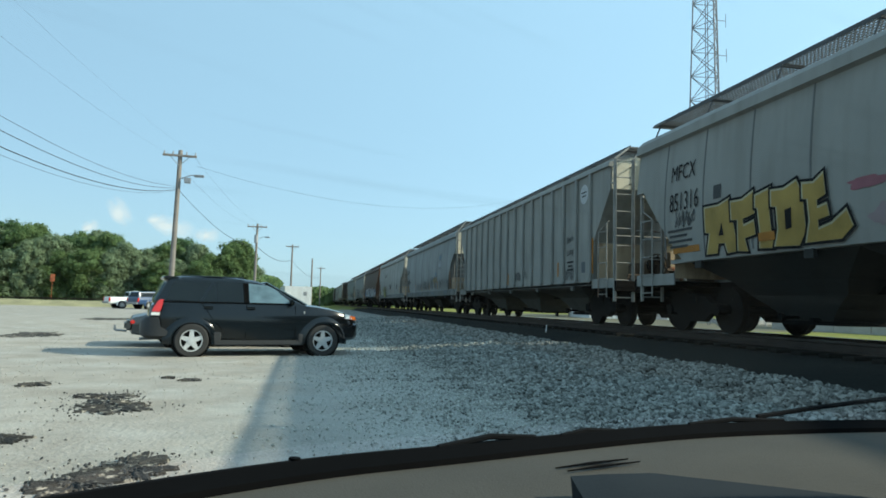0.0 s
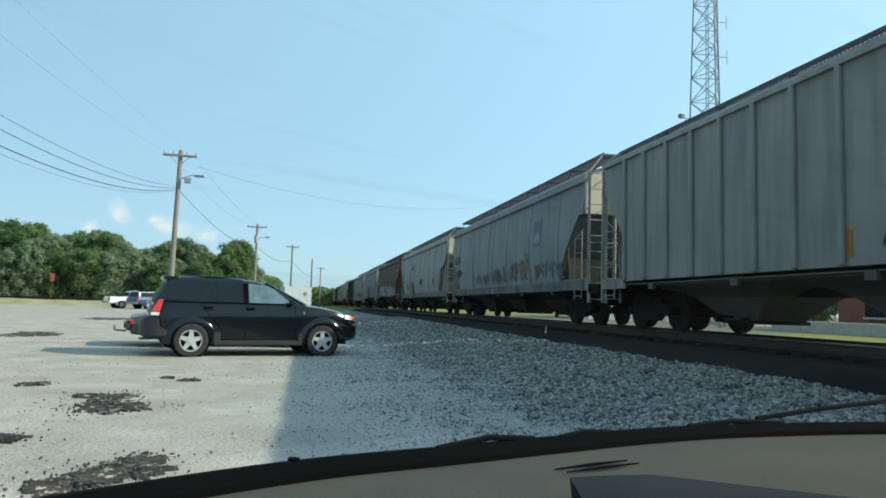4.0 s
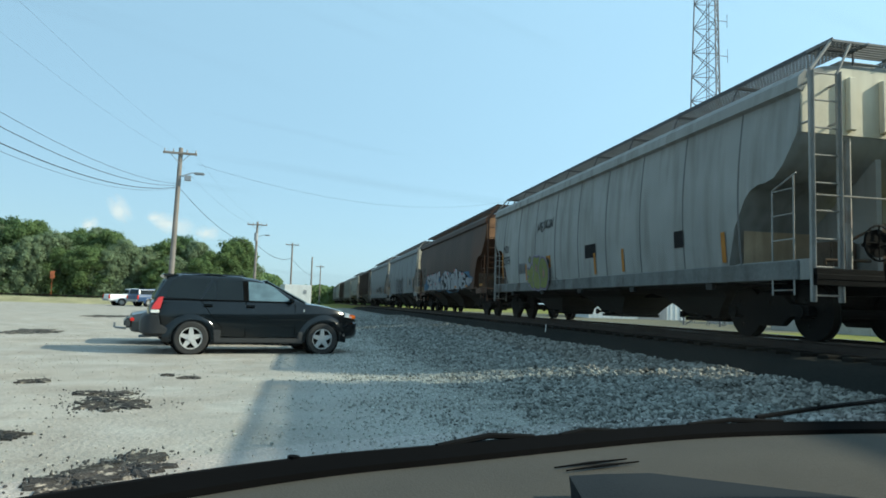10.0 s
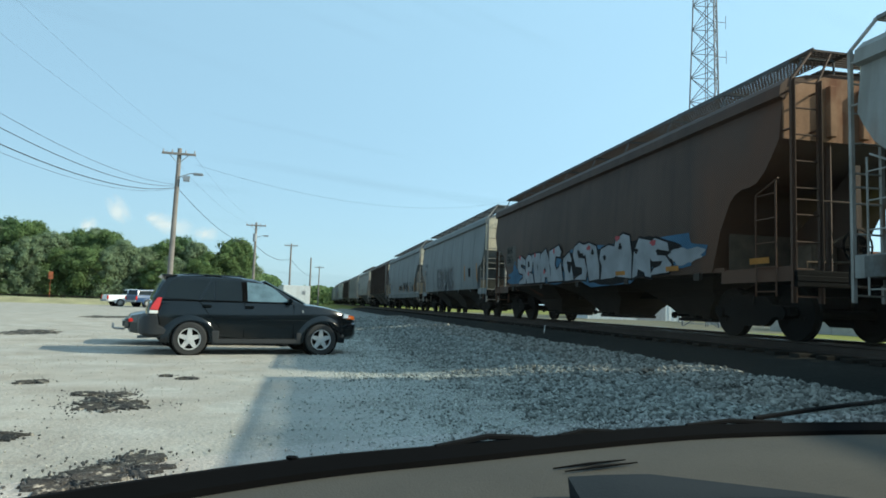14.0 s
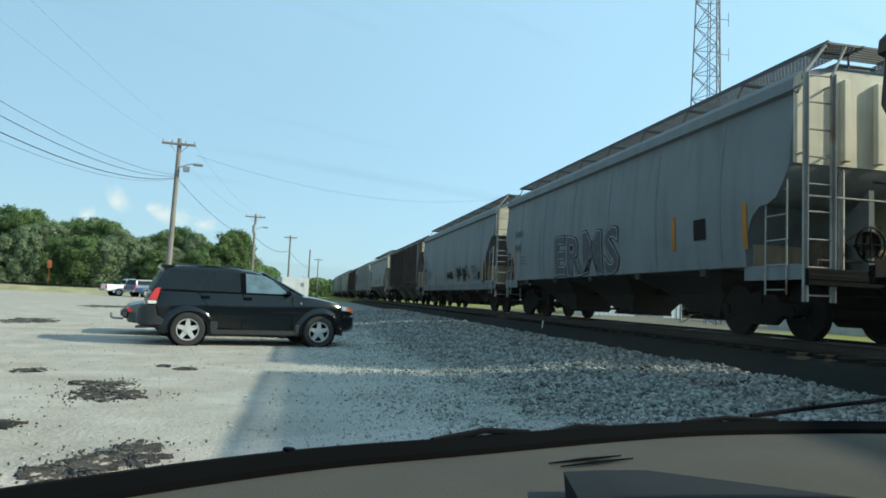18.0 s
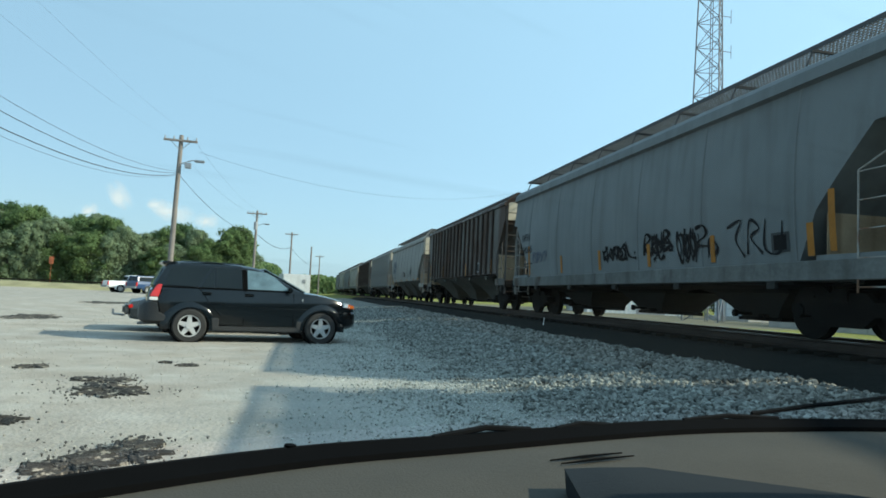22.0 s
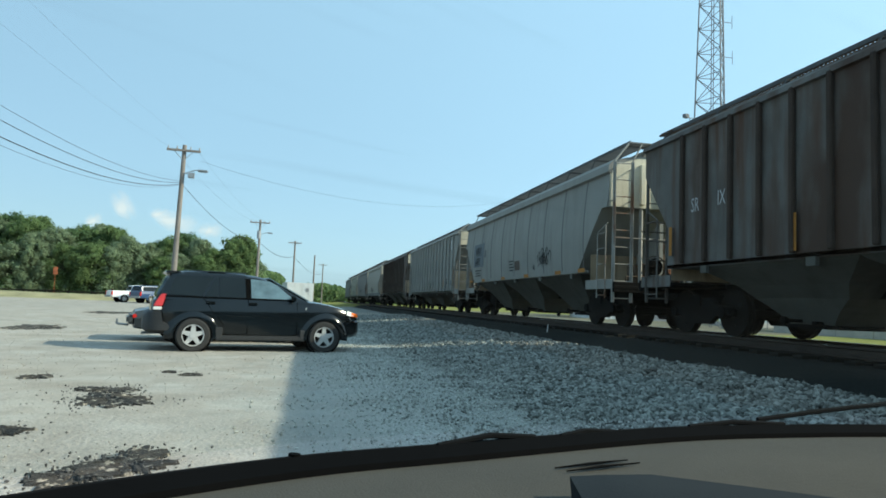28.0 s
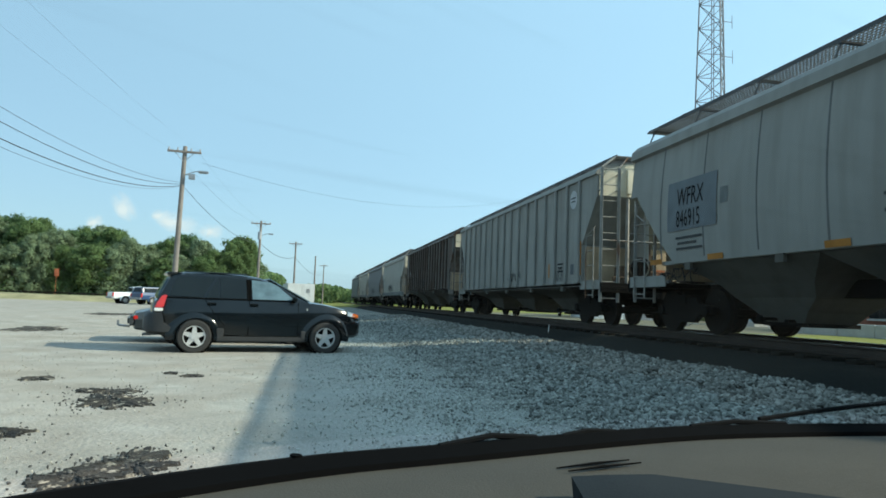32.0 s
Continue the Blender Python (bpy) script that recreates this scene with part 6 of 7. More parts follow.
wire((-9.5, 1.5, 7.6), (-7.7, 42.0, 7.75), 1.50, 0.008, "thin black overhead cable sagging between poles")
wire((-9.5, 1.5, 7.3), (-7.7, 42.0, 7.65), 1.70, 0.012, "thick black overhead cable sagging between poles")
wire((-9.5, 1.5, 6.8), (-7.7, 42.0, 7.55), 1.85, 0.016, "thick black overhead cable sagging between poles")
wire((-9.5, 1.5, 6.5), (-7.7, 42.0, 7.5), 1.9, 0.006, "thin black overhead cable sagging between poles")
wire((-10.4, 1.5, 9.75), (-8.4, 42.0, 9.75), 0.8, 0.0028, "thin overhead line between the crossarms")
wire((-8.8, 1.5, 9.75), (-6.8, 42.0, 9.75), 0.8, 0.0028, "thin overhead line between the crossarms")
for x, z in ((-0.7, 9.75), (0.7, 9.75)):
    wire((-7.6 + x, 42.0, z), (-5.7 + x, 80.0, z), 0.7, 0.006, "thin overhead line between the crossarms")
wire((-7.6, 42.0, 7.6), (-5.7, 80.0, 7.4), 0.9, 0.018, "thick black overhead cable sagging between poles")
wire((-5.7, 80.0, 7.4), (-2.3, 108.0, 7.6), 0.8, 0.03, "thick black overhead cable sagging between poles")
wire((-2.3, 108.0, 7.6), (3.5, 175.0, 7.6), 1.2, 0.03, "thick black overhead cable sagging between poles")
wire((-6.6, 42.0, 9.0), (24.0, 64.0, 13.0), 2.2, 0.006, "thin service cable strung across the track")


def tower():
    t = thing("lattice_tower", "tall slender grey steel lattice radio tower", "radio tower", pose(26.95, 42.0, 0.2, 0, 0, 20))
    height, w0, w1 = 38.0, 2.9, 0.9
    def corner(k, z):
        w = (w0 + (w1 - w0) * z / height) / math.sqrt(3)
        a = 2 * math.pi * k / 3
        return Vector((w * math.cos(a), w * math.sin(a), z))
    for k in range(3):
        b = bmesh.new()
        rod(b, corner(k, 0), corner(k, height), 0.058, 8, 0.042)
        part("tower_leg", b, M_TOWER, t)
    z = 0.0
    while z < height - 1:
        h = 1.75
        for k in range(3):
            b = bmesh.new()
            rod(b, corner(k, z), corner((k + 1) % 3, z), 0.026, 5)
            part("strut", b, M_TOWER, t)
            b = bmesh.new()
            rod(b, corner(k, z), corner((k + 1) % 3, z + h), 0.026, 5)
            rod(b, corner((k + 1) % 3, z), corner(k, z + h), 0.026, 5)
            part("cross_brace", b, M_TOWER, t)
        z += h
    b = bmesh.new()
    for s in (-0.12, 0.12):
        rod(b, (s, 0.1, 0), (s, 0.1, height), 0.03, 6)
    part("cable_run", b, M_TOWER, t)
    for zz in (18.5, 21.0):
        b = bmesh.new()
        c = corner(2, zz)
        d = Vector((0.94, -0.34, 0))
        rod(b, c, c + d * 0.9, 0.025, 6)
        rod(b, c + d * 0.9 - Vector((0, 0, 0.45)), c + d * 0.9 + Vector((0, 0, 0.5)), 0.02, 6)
        part("antenna", b, M_TOWER, t)
    b = bmesh.new()
    c = corner(1, 14.6)
    d = Vector((-0.95, 0.2, 0))
    rod(b, c, c + d * 0.6, 0.03, 6)
    box(b, tuple(c + d * 0.75 + Vector((0, 0, 0.1))), (0.35, 0.3, 0.25))
    rod(b, c + d * 0.4, c + d * 0.4 - Vector((0, 0, 0.6)), 0.03, 6)
    part("camera_bracket", b, M_TOWER, t)


tower()

# ---------------------------------------------------------------- trees
def crown_mesh(rng, height, width, blobs, leaves, size, material, base=0.10):
    """A crown of leafy clumps: the leaves lie over each clump like shingles and face outwards, with strays between."""
    verts, faces = [], []
    lobes = []
    for i in range(blobs):
        a = 2.4 * i + rng.uniform(-0.8, 0.8)
        u = (i + 0.5) / blobs
        z = height * (base + (0.93 - base) * u)
        reach = width * 0.5 * math.sqrt(max(0.04, 1 - ((u - 0.42) / 0.62) ** 2)) * rng.uniform(0.25, 0.92)
        r = rng.uniform(0.07, 0.17) * width * (1.1 - 0.4 * u)
        lobes.append((reach * math.cos(a), reach * math.sin(a), min(z, height - r * 0.8), r))
    for i in range(leaves):
        x, y, z, r = lobes[rng.randrange(blobs)]
        u = Vector((rng.gauss(0, 1), rng.gauss(0, 1), rng.gauss(0.25, 1))).normalized()
        lump = 1 + 0.25 * noise.noise(u * 2.3 + Vector((x, y, z)))
        p = Vector((x, y, z)) + Vector((u.x, u.y, u.z * 0.85)) * r * lump * (rng.uniform(0.75, 1.05) if rng.random() < 0.62 else rng.uniform(1.0, 1.55))
        s = size * rng.uniform(0.5, 1.3)
        nrm = (u + Vector((rng.uniform(-0.45, 0.45), rng.uniform(-0.45, 0.45), rng.uniform(-0.2, 0.5)))).normalized()
        q = nrm.to_track_quat("Z", "Y")
        k = len(verts)
        for du, dv in ((-0.5, -0.35), (0.35, -0.5), (0.55, 0.3), (-0.3, 0.55)):
            verts.append(p + q @ Vector((du * s, dv * s, rng.uniform(-0.12, 0.12) * s)))
        faces.append((k, k + 1, k + 2, k + 3))
    me = bpy.data.meshes.new("crown")
    me.from_pydata(verts, [], faces)
    me.materials.append(material)
    return me, lobes


def tree(rng, height, width, material, base):
    t = thing("tree", "leafy broadleaf tree in full summer green", "tree", pose(0, 0, 0), "tree line")
    me, lobes = crown_mesh(rng, height, width, 95, 20000, 0.21, material, base)
    shared("crown", me, t)
    b = bmesh.new()
    rod(b, (0, 0, -0.2), (0.1, 0, height * 0.45), 0.24, 9, 0.15)
    rod(b, (0.1, 0, height * 0.45), (0.2, 0.1, height * 0.8), 0.15, 7, 0.05)
    for x, y, z, r in lobes[::8]:
        rod(b, (0.05, 0, z * 0.55), (x * 0.8, y * 0.8, z), 0.08, 5, 0.03)
    part("trunk", b, M_BARK, t)
    return t


rng = random.Random(5)
KIND_SIZES = ((12.5, 8.5), (11.5, 7.5), (12.0, 7.5), (10.0, 6.0), (9.0, 6.5))
KINDS = [tree(rng, h, w, m, base) for (h, w), m, base in zip(KIND_SIZES, (M_LEAF, M_LEAF2, M_LEAF3, M_LEAF, M_LEAF2), (0.10, 0.08, 0.10, 0.30, 0.10))]
# x, y, height, width, sort
TREES = [(46.0, 78.0, 8.0, 7.5, 0), (52.0, 74.0, 9.0, 8.0, 2), (57.0, 69.0, 8.5, 7.5, 1), (61.0, 63.0, 7.5, 7.0, 4), (65.0, 57.0, 8.0, 7.5, 0), (67.0, 50.0, 7.0, 7.0, 2), (70.0, 44.0, 7.5, 7.0, 3), (40.0, 84.0, 7.0, 7.0, 4), (49.0, 82.0, 6.5, 7.0, 1), (59.5, 74.0, 6.0, 7.0, 0), (-49.6, 112, 12.7, 8.5, 0), (-45.1, 108, 12.1, 8.0, 1), (-43.2, 110, 12.3, 7.5, 2), (-39.8, 107, 11.4, 6.5, 0), (-39.0, 110, 12.0, 5.0, 3), (-35.5, 106, 10.1, 6.0, 1), (-33.9, 109, 10.3, 7.0, 2), (-32.9, 111, 11.1, 7.0, 0), (-31.4, 113, 11.7, 7.5, 4), (-28.5, 109, 10.8, 6.0, 3), (-26.0, 106, 9.4, 5.5, 1), (-24.0, 107, 8.6, 6.0, 4), (-23.3, 112, 9.2, 4.5, 2), (-20.5, 110, 10.0, 6.0, 0), (-19.1, 113, 11.0, 7.0, 2), (-16.6, 110, 10.0, 5.5, 4), (-14.4, 108, 8.3, 4.5, 0), (-11.4, 110, 10.2, 5.5, 3), (-10.3, 112, 10.9, 5.5, 3), (-9.7, 120, 7.9, 6, 1), (-37.4, 104, 9.2, 5, 4), (-40.1, 104, 7.5, 6, 1), (-33.7, 104, 7.7, 5, 0), (-30.0, 104, 7.9, 6, 3), (-27.1, 104, 7.6, 5, 4), (-18.7, 104, 7.1, 5, 1), (-15.2, 104, 6.9, 5, 0), (-47.3, 104, 10.3, 7, 2), (-44.1, 104, 8.1, 6, 4), (-20.4, 103, 6.4, 5, 3)]
used = set()
for x, y, height, width, kind in TREES:
    src = KINDS[kind]
    kz, kx = height / KIND_SIZES[kind][0], width / KIND_SIZES[kind][1]
    m = pose(x, y, 0, 0, 0, rng.uniform(0, 360)) @ Matrix.Diagonal((kx * 1.1, kx * 1.1, kz, 1))
    o = copy_thing(src, Matrix.Identity(4)) if kind in used else src
    used.add(kind)
    o.matrix_basis = m


def bush(rng, width, height, material):
    t = thing("bush", "low green bush at the foot of the trees", "bush", pose(0, 0, 0), "bushes")
    me, _ = crown_mesh(rng, height, width, 16, 2600, 0.24, material)
    me.name = "foliage"
    shared("foliage", me, t)
    b = bmesh.new()
    for i in range(4):
        a = i * 1.6
        rod(b, (0, 0, -0.1), (0.3 * width * math.cos(a), 0.3 * width * math.sin(a), height * 0.6), 0.05, 5, 0.02)
    part("stems", b, M_BARK, t)
    return t


BUSHES = [bush(rng, 5.0, 3.6, M_LEAF), bush(rng, 4.0, 2.8, M_LEAF2), bush(rng, 6.0, 4.4, M_LEAF3)]
for i in range(24):
    x = -52 + i * 1.95
    k = rng.uniform(0.7, 1.15)
    m = pose(x, 104 + rng.uniform(-1.5, 1.5), -0.2, 0, 0, rng.uniform(0, 360)) @ Matrix.Diagonal((k, k, k, 1))
    if i < 3:
        BUSHES[i].matrix_basis = m
    else:
        o = copy_thing(BUSHES[i % 3], Matrix.Identity(4))
        o.matrix_basis = m


def far_woods():
    r = random.Random(9)
    verts, faces = [], []
    for i in range(9000):
        u = r.random()
        x, y = -30 + 70 * u, 210 + r.uniform(0, 40)
        top = 5.5 + 2.5 * noise.noise((x * 0.12, 3.0, 0)) + (2.5 if x < -8 else 0)
        p = Vector((x, y, r.uniform(0.0, 1.0) ** 0.7 * top))
        s = r.uniform(0.6, 1.4)
        q = Vector((r.uniform(-1, 1), -0.6, r.uniform(-0.3, 1))).to_track_quat("Z", "Y")
        k = len(verts)
        for du, dv in ((-0.5, -0.35), (0.35, -0.5), (0.55, 0.3), (-0.3, 0.55)):
            verts.append(p + q @ Vector((du * s, dv * s, 0)))
        faces.append((k, k + 1, k + 2, k + 3))
    me = bpy.data.meshes.new("far_woods")
    me.from_pydata(verts, [], faces)
    me.materials.append(M_LEAF)
    tagged(new("far_woods", me), "distant low green woods beyond the lot", "woods", kind="stuff")


far_woods()

# ---------------------------------------------------------------- things at the far side of the lot
M_TRAILER = mat("dull_white_trailer_paint", (0.60, 0.62, 0.62), 0.6, vary=0.12, scale=0.8, streak=0.2)


def trailer():
    t = thing("box_trailer", "white box trailer parked beyond the lot", "trailer", pose(-1.1, 96, 0, 0, 0, 8))
    b = bmesh.new()
    box(b, (0, 2, 1.95), (3.6, 6.0, 2.6))
    tidy(b, 0.04)
    part("body", b, M_TRAILER, t)
    b = bmesh.new()
    box(b, (0.95, -1.02, 2.3), (0.45, 0.05, 0.5))
    part("vent", b, M_GALV, t)
    for x in (-1.2, -0.4, 0.4, 1.2):
        b = bmesh.new()
        box(b, (x, -1.005, 1.95), (0.05, 0.03, 2.5))
        part("panel_rib", b, M_TRAILER, t)
    for s in (-1, 1):
        b = bmesh.new()
        rod(b, (s * 1.2, 1.0, 0.45), (s * 1.5, 1.0, 0.45), 0.45, 18)
        part("wheel", b, M_TYRE, t)
    b = bmesh.new()
    box(b, (0, 2, 0.58), (3.0, 5.6, 0.16))
    part("chassis", b, M_BLACK, t)


trailer()
b = bmesh.new()
rod(b, (0, 0, -0.1), (0, 0, 3.2), 0.03, 8)
box(b, (0, 0, 3.6), (0.55, 0.1, 1.0))
tidy(b, 0.02)
post = new("marker_sign", mesh_of(b, "marker_sign", M_ORANGE))
post.matrix_basis = pose(-33.8, 101.5, 0)
tagged(post, "orange marker sign on a post before the trees", "sign")


def berm():
    """Low dry-grass bank with a guard rail of old boards in front of the trees."""
    b = bmesh.new()
    prof = [(0, 0.0), (2.5, 0.55), (4.5, 0.7), (7, 0.62), (11, -0.1)]
    rings = []
    for i in range(40):
        x = -120 + i * 3.0
        rings.append([(x, 86 + y + noise.noise((x * 0.1, 0, 0)) * 0.6, z - 0.02 + (0.08 * noise.noise((x * 0.3, y, 0)) if z > 0 else 0)) for y, z in prof])
    loft(b, rings, caps=False, closed=False)
    ob = new("grass_bank", mesh_of(b, "grass_bank", mat("dry_grass", (0.27, 0.245, 0.13), 0.95, vary=0.4, scale=0.5, fine=6, bump=0.5), True))
    tagged(ob, "low bank of dry pale grass before the trees", "bank", kind="structure")


berm()
b = bmesh.new()
for i in range(40):
    box(b, (-108 + 2.5 * i, 92.0, 0.86), (2.46, 0.14, 0.16))
    if i % 2 == 0:
        box(b, (-109 + 2.5 * i, 92.0, 0.60), (0.16, 0.16, 0.5))
tagged(new("timber_barrier", mesh_of(b, "timber_barrier", M_TIE)), "low dark timber barrier along the lot's far edge", "barrier", kind="structure")

# ---------------------------------------------------------------- beyond the track
def beyond_track():
    b = bmesh.new()
    for i in range(12):
        box(b, (0, 4 + i * 2.4, 0.35), (0.35, 2.38, 0.7))
    tidy(b, 0.03, 1)
    w = new("low_wall", mesh_of(b, "low_wall", M_CONC))
    w.matrix_basis = pose(27.0, 4, 0.2)
    tagged(w, "low weathered concrete wall beyond the track", "wall", kind="structure")
    h = thing("brick_building", "small red brick building beyond the track", "building", pose(38, 30, 0.2))
    b = bmesh.new()
    box(b, (0, 0, 2.2), (9, 16, 4.4))
    part("wall", b, M_BRICK, h)
    b = bmesh.new()
    box(b, (0, 0, 4.5), (9.6, 16.6, 0.25))
    part("roof", b, M_BLACK, h)
    for y in (-5, 0, 5):
        b = bmesh.new()
        box(b, (-4.52, y, 1.9), (0.06, 1.6, 1.8))
        wn = part("window", b, M_DARKGLASS, h)
        b = bmesh.new()
        box(b, (-4.55, y, 0.95), (0.12, 1.8, 0.12))
        part("sill", b, M_CONC, wn)
    s = thing("equipment_hut", "grey metal equipment hut on a concrete pad", "hut", pose(38.0, 52.5, 0.2))
    b = bmesh.new()
    box(b, (0, 0, 0.2), (5.2, 6.2, 0.4))
    part("pad", b, M_CONC, s)
    b = bmesh.new()
    box(b, (0, 0, 1.75), (4, 5, 2.7))
    part("wall", b, mat("blue_grey_metal", (0.28, 0.33, 0.36), 0.6, vary=0.15), s)
    b = bmesh.new()
    box(b, (0, 0, 3.2), (4.5, 5.5, 0.15))
    part("roof", b, M_GALV, s)
    for y in (-2.2, -0.6, 1.0, 2.3):
        b = bmesh.new()
        box(b, (-2.04, y, 1.75), (0.08, 0.14, 2.7))
        part("trim_post", b, M_WHITE, s)
    b = bmesh.new()
    box(b, (-2.04, 0.2, 1.4), (0.06, 0.9, 2.0))
    part("door", b, M_WHITE, s)
    f = thing("chain_link_fence", "galvanised fence posts round the equipment hut", "fence", pose(31.5, 38, 0.2))
    for i in range(8):
        b = bmesh.new()
        rod(b, (0, i * 2.2, 0), (0, i * 2.2, 2.0), 0.035, 6)
        part("post", b, M_GALV, f)
    for z in (0.1, 1.0, 1.95):
        b = bmesh.new()
        rod(b, (0, 0, z), (0, 15.4, z), 0.02, 5)
        part("rail", b, M_GALV, f)
    w = thing("metal_shed", "white ribbed metal shed beyond the track", "shed", pose(33.5, 65.0, 0.2, 0, 0, -8))
    b = bmesh.new()
    plate(b, [(-5, 0, 0), (5, 0, 0), (5, 0, 4.2), (0, 0, 5.8), (-5, 0, 4.2)], (0, 9, 0))
    part("wall", b, M_WHITE, w)
    for i in range(21):
        b = bmesh.new()
        x = -5 + 0.5 * i
        h = 4.15 + 0.32 * (5 - abs(x))
        box(b, (x, -0.02, h / 2), (0.05, 0.05, h))
        part("panel_rib", b, M_WHITE, w)
    for e in (-1, 1):
        b = bmesh.new()
        plate(b, [(0, -0.3, 5.82), (0, 9.3, 5.82), (e * 5.3, 9.3, 4.12), (e * 5.3, -0.3, 4.12)], (0, 0, 0.08))
        part("roof", b, M_GALV, w)
    b = bmesh.new()
    box(b, (1.6, -0.03, 1.5), (3.0, 0.06, 3.0))
    tidy(b, 0.01, 1)
    part("roller_door", b, M_GALV, w)
    pickup("white pickup truck parked beyond the track", pose(29.5, 75, 0.26, 0, 0, 70), M_WHITECAR)


beyond_track()

# ---------------------------------------------------------------- the car round the camera
BASE = [(-0.75, 0.22), (-0.60, 0.43), (-0.44, 0.61), (-0.242, 0.772), (-0.003, 0.913), (0.219, 0.993), (0.616, 1.126), (0.88, 1.165), (1.133, 1.172), (1.34, 1.14), (1.5, 1.05)]
WS_Z = 0.95


def cockpit():
    line = spline(BASE)
    back = Vector((0.26, -0.966))          # towards the car's rear
    c = thing("car_interior", "dusty beige dashboard and black windshield surround", "car interior", pose(0, 0, 0))
    b = bmesh.new()
    loft(b, [[(*(p - back * 0.002), WS_Z - 0.05), (*(p - back * 0.002), WS_Z - 0.008), (*(p + back * 0.005), WS_Z - 0.002), (*(p + back * 0.016), WS_Z - 0.006), (*(p + back * 0.038), WS_Z - 0.012), (*(p + back * 0.041), WS_Z - 0.019), (*(p + back * 0.041), WS_Z - 0.05)] for p in line])
    part("windshield_seal", b, M_RUBBER, c, "black rubber strip below the windshield", smooth=True)
    b = bmesh.new()
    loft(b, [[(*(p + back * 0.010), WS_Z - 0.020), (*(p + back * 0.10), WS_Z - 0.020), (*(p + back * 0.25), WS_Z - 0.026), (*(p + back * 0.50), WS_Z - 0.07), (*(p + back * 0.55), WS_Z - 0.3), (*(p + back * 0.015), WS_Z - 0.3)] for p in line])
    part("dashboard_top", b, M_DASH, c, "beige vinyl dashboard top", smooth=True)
    return c, line, back


COCKPIT, WS_LINE, WS_BACK = cockpit()

# ---------------------------------------------------------------- the rest of the car that holds the camera
M_COWL = mat("sun_greyed_black_plastic", (0.0045, 0.0055, 0.0065), 0.85, vary=0.4, spec=0.08)
M_HEADLINER = mat("grey_headliner", (0.12, 0.118, 0.11), 0.9, vary=0.1)


def glass_pane_material():
    m = bpy.data.materials.new("windshield_glass")
    m.use_nodes = True
    n, l = m.node_tree.nodes, m.node_tree.links
    n.remove(n["Principled BSDF"])
    tr, gl, mx, fr = n.new("ShaderNodeBsdfTransparent"), n.new("ShaderNodeBsdfGlossy"), n.new("ShaderNodeMixShader"), n.new("ShaderNodeFresnel")
    tr.inputs["Color"].default_value = (0.925, 0.965, 0.95, 1)
    gl.inputs["Roughness"].default_value = 0.04
    fr.inputs["IOR"].default_value = 1.45
    less = n.new("ShaderNodeMath")
    less.operation = "MULTIPLY"
    less.inputs[1].default_value = 0.18
    l.new(fr.outputs[0], less.inputs[0])
    l.new(less.outputs[0], mx.inputs["Fac"])
    l.new(tr.outputs[0], mx.inputs[1])
    l.new(gl.outputs[0], mx.inputs[2])
    # dust film and specks on the glass; level streaks painted in for dash reflections
    geo = n.new("ShaderNodeNewGeometry")
    mp = n.new("ShaderNodeMapping")
    mp.inputs["Scale"].default_value = (1.6, 1.6, 55.0)
    l.new(geo.outputs["Position"], mp.inputs["Vector"])
    glare_streak, film, speck = n.new("ShaderNodeTexNoise"), n.new("ShaderNodeTexNoise"), n.new("ShaderNodeTexNoise")
    glare_streak.inputs["Scale"].default_value, glare_streak.inputs["Detail"].default_value = 1.5, 3
    film.inputs["Scale"].default_value, film.inputs["Detail"].default_value = 5.0, 4
    speck.inputs["Scale"].default_value, speck.inputs["Detail"].default_value = 320.0, 1
    l.new(mp.outputs["Vector"], glare_streak.inputs["Vector"])
    l.new(geo.outputs["Position"], film.inputs["Vector"])
    l.new(geo.outputs["Position"], speck.inputs["Vector"])
    total = None
    for node, lo, hi, most in ((glare_streak, 0.56, 0.70, 0.060), (film, 0.20, 0.75, 0.034), (speck, 0.76, 0.82, 0.05)):
        mr = n.new("ShaderNodeMapRange")
        mr.inputs["From Min"].default_value, mr.inputs["From Max"].default_value, mr.inputs["To Max"].default_value = lo, hi, most
        l.new(node.outputs["Fac"], mr.inputs["Value"])
        if total is None:
            total = mr.outputs["Result"]
        else:
            ad = n.new("ShaderNodeMath")
            l.new(total, ad.inputs[0])
            l.new(mr.outputs["Result"], ad.inputs[1])
            total = ad.outputs[0]
    dust, mx2 = n.new("ShaderNodeBsdfDiffuse"), n.new("ShaderNodeMixShader")
    dust.inputs["Color"].default_value = (0.55, 0.56, 0.54, 1)
    l.new(total, mx2.inputs["Fac"])
    l.new(mx.outputs[0], mx2.inputs[1])
    l.new(dust.outputs[0], mx2.inputs[2])
    l.new(mx2.outputs[0], n["Material Output"].inputs["Surface"])
    return m


WIPER_ARM = ((0.87, 1.20, 0.950), (1.02, 1.22, 0.964), (1.40, 1.25, 0.997))


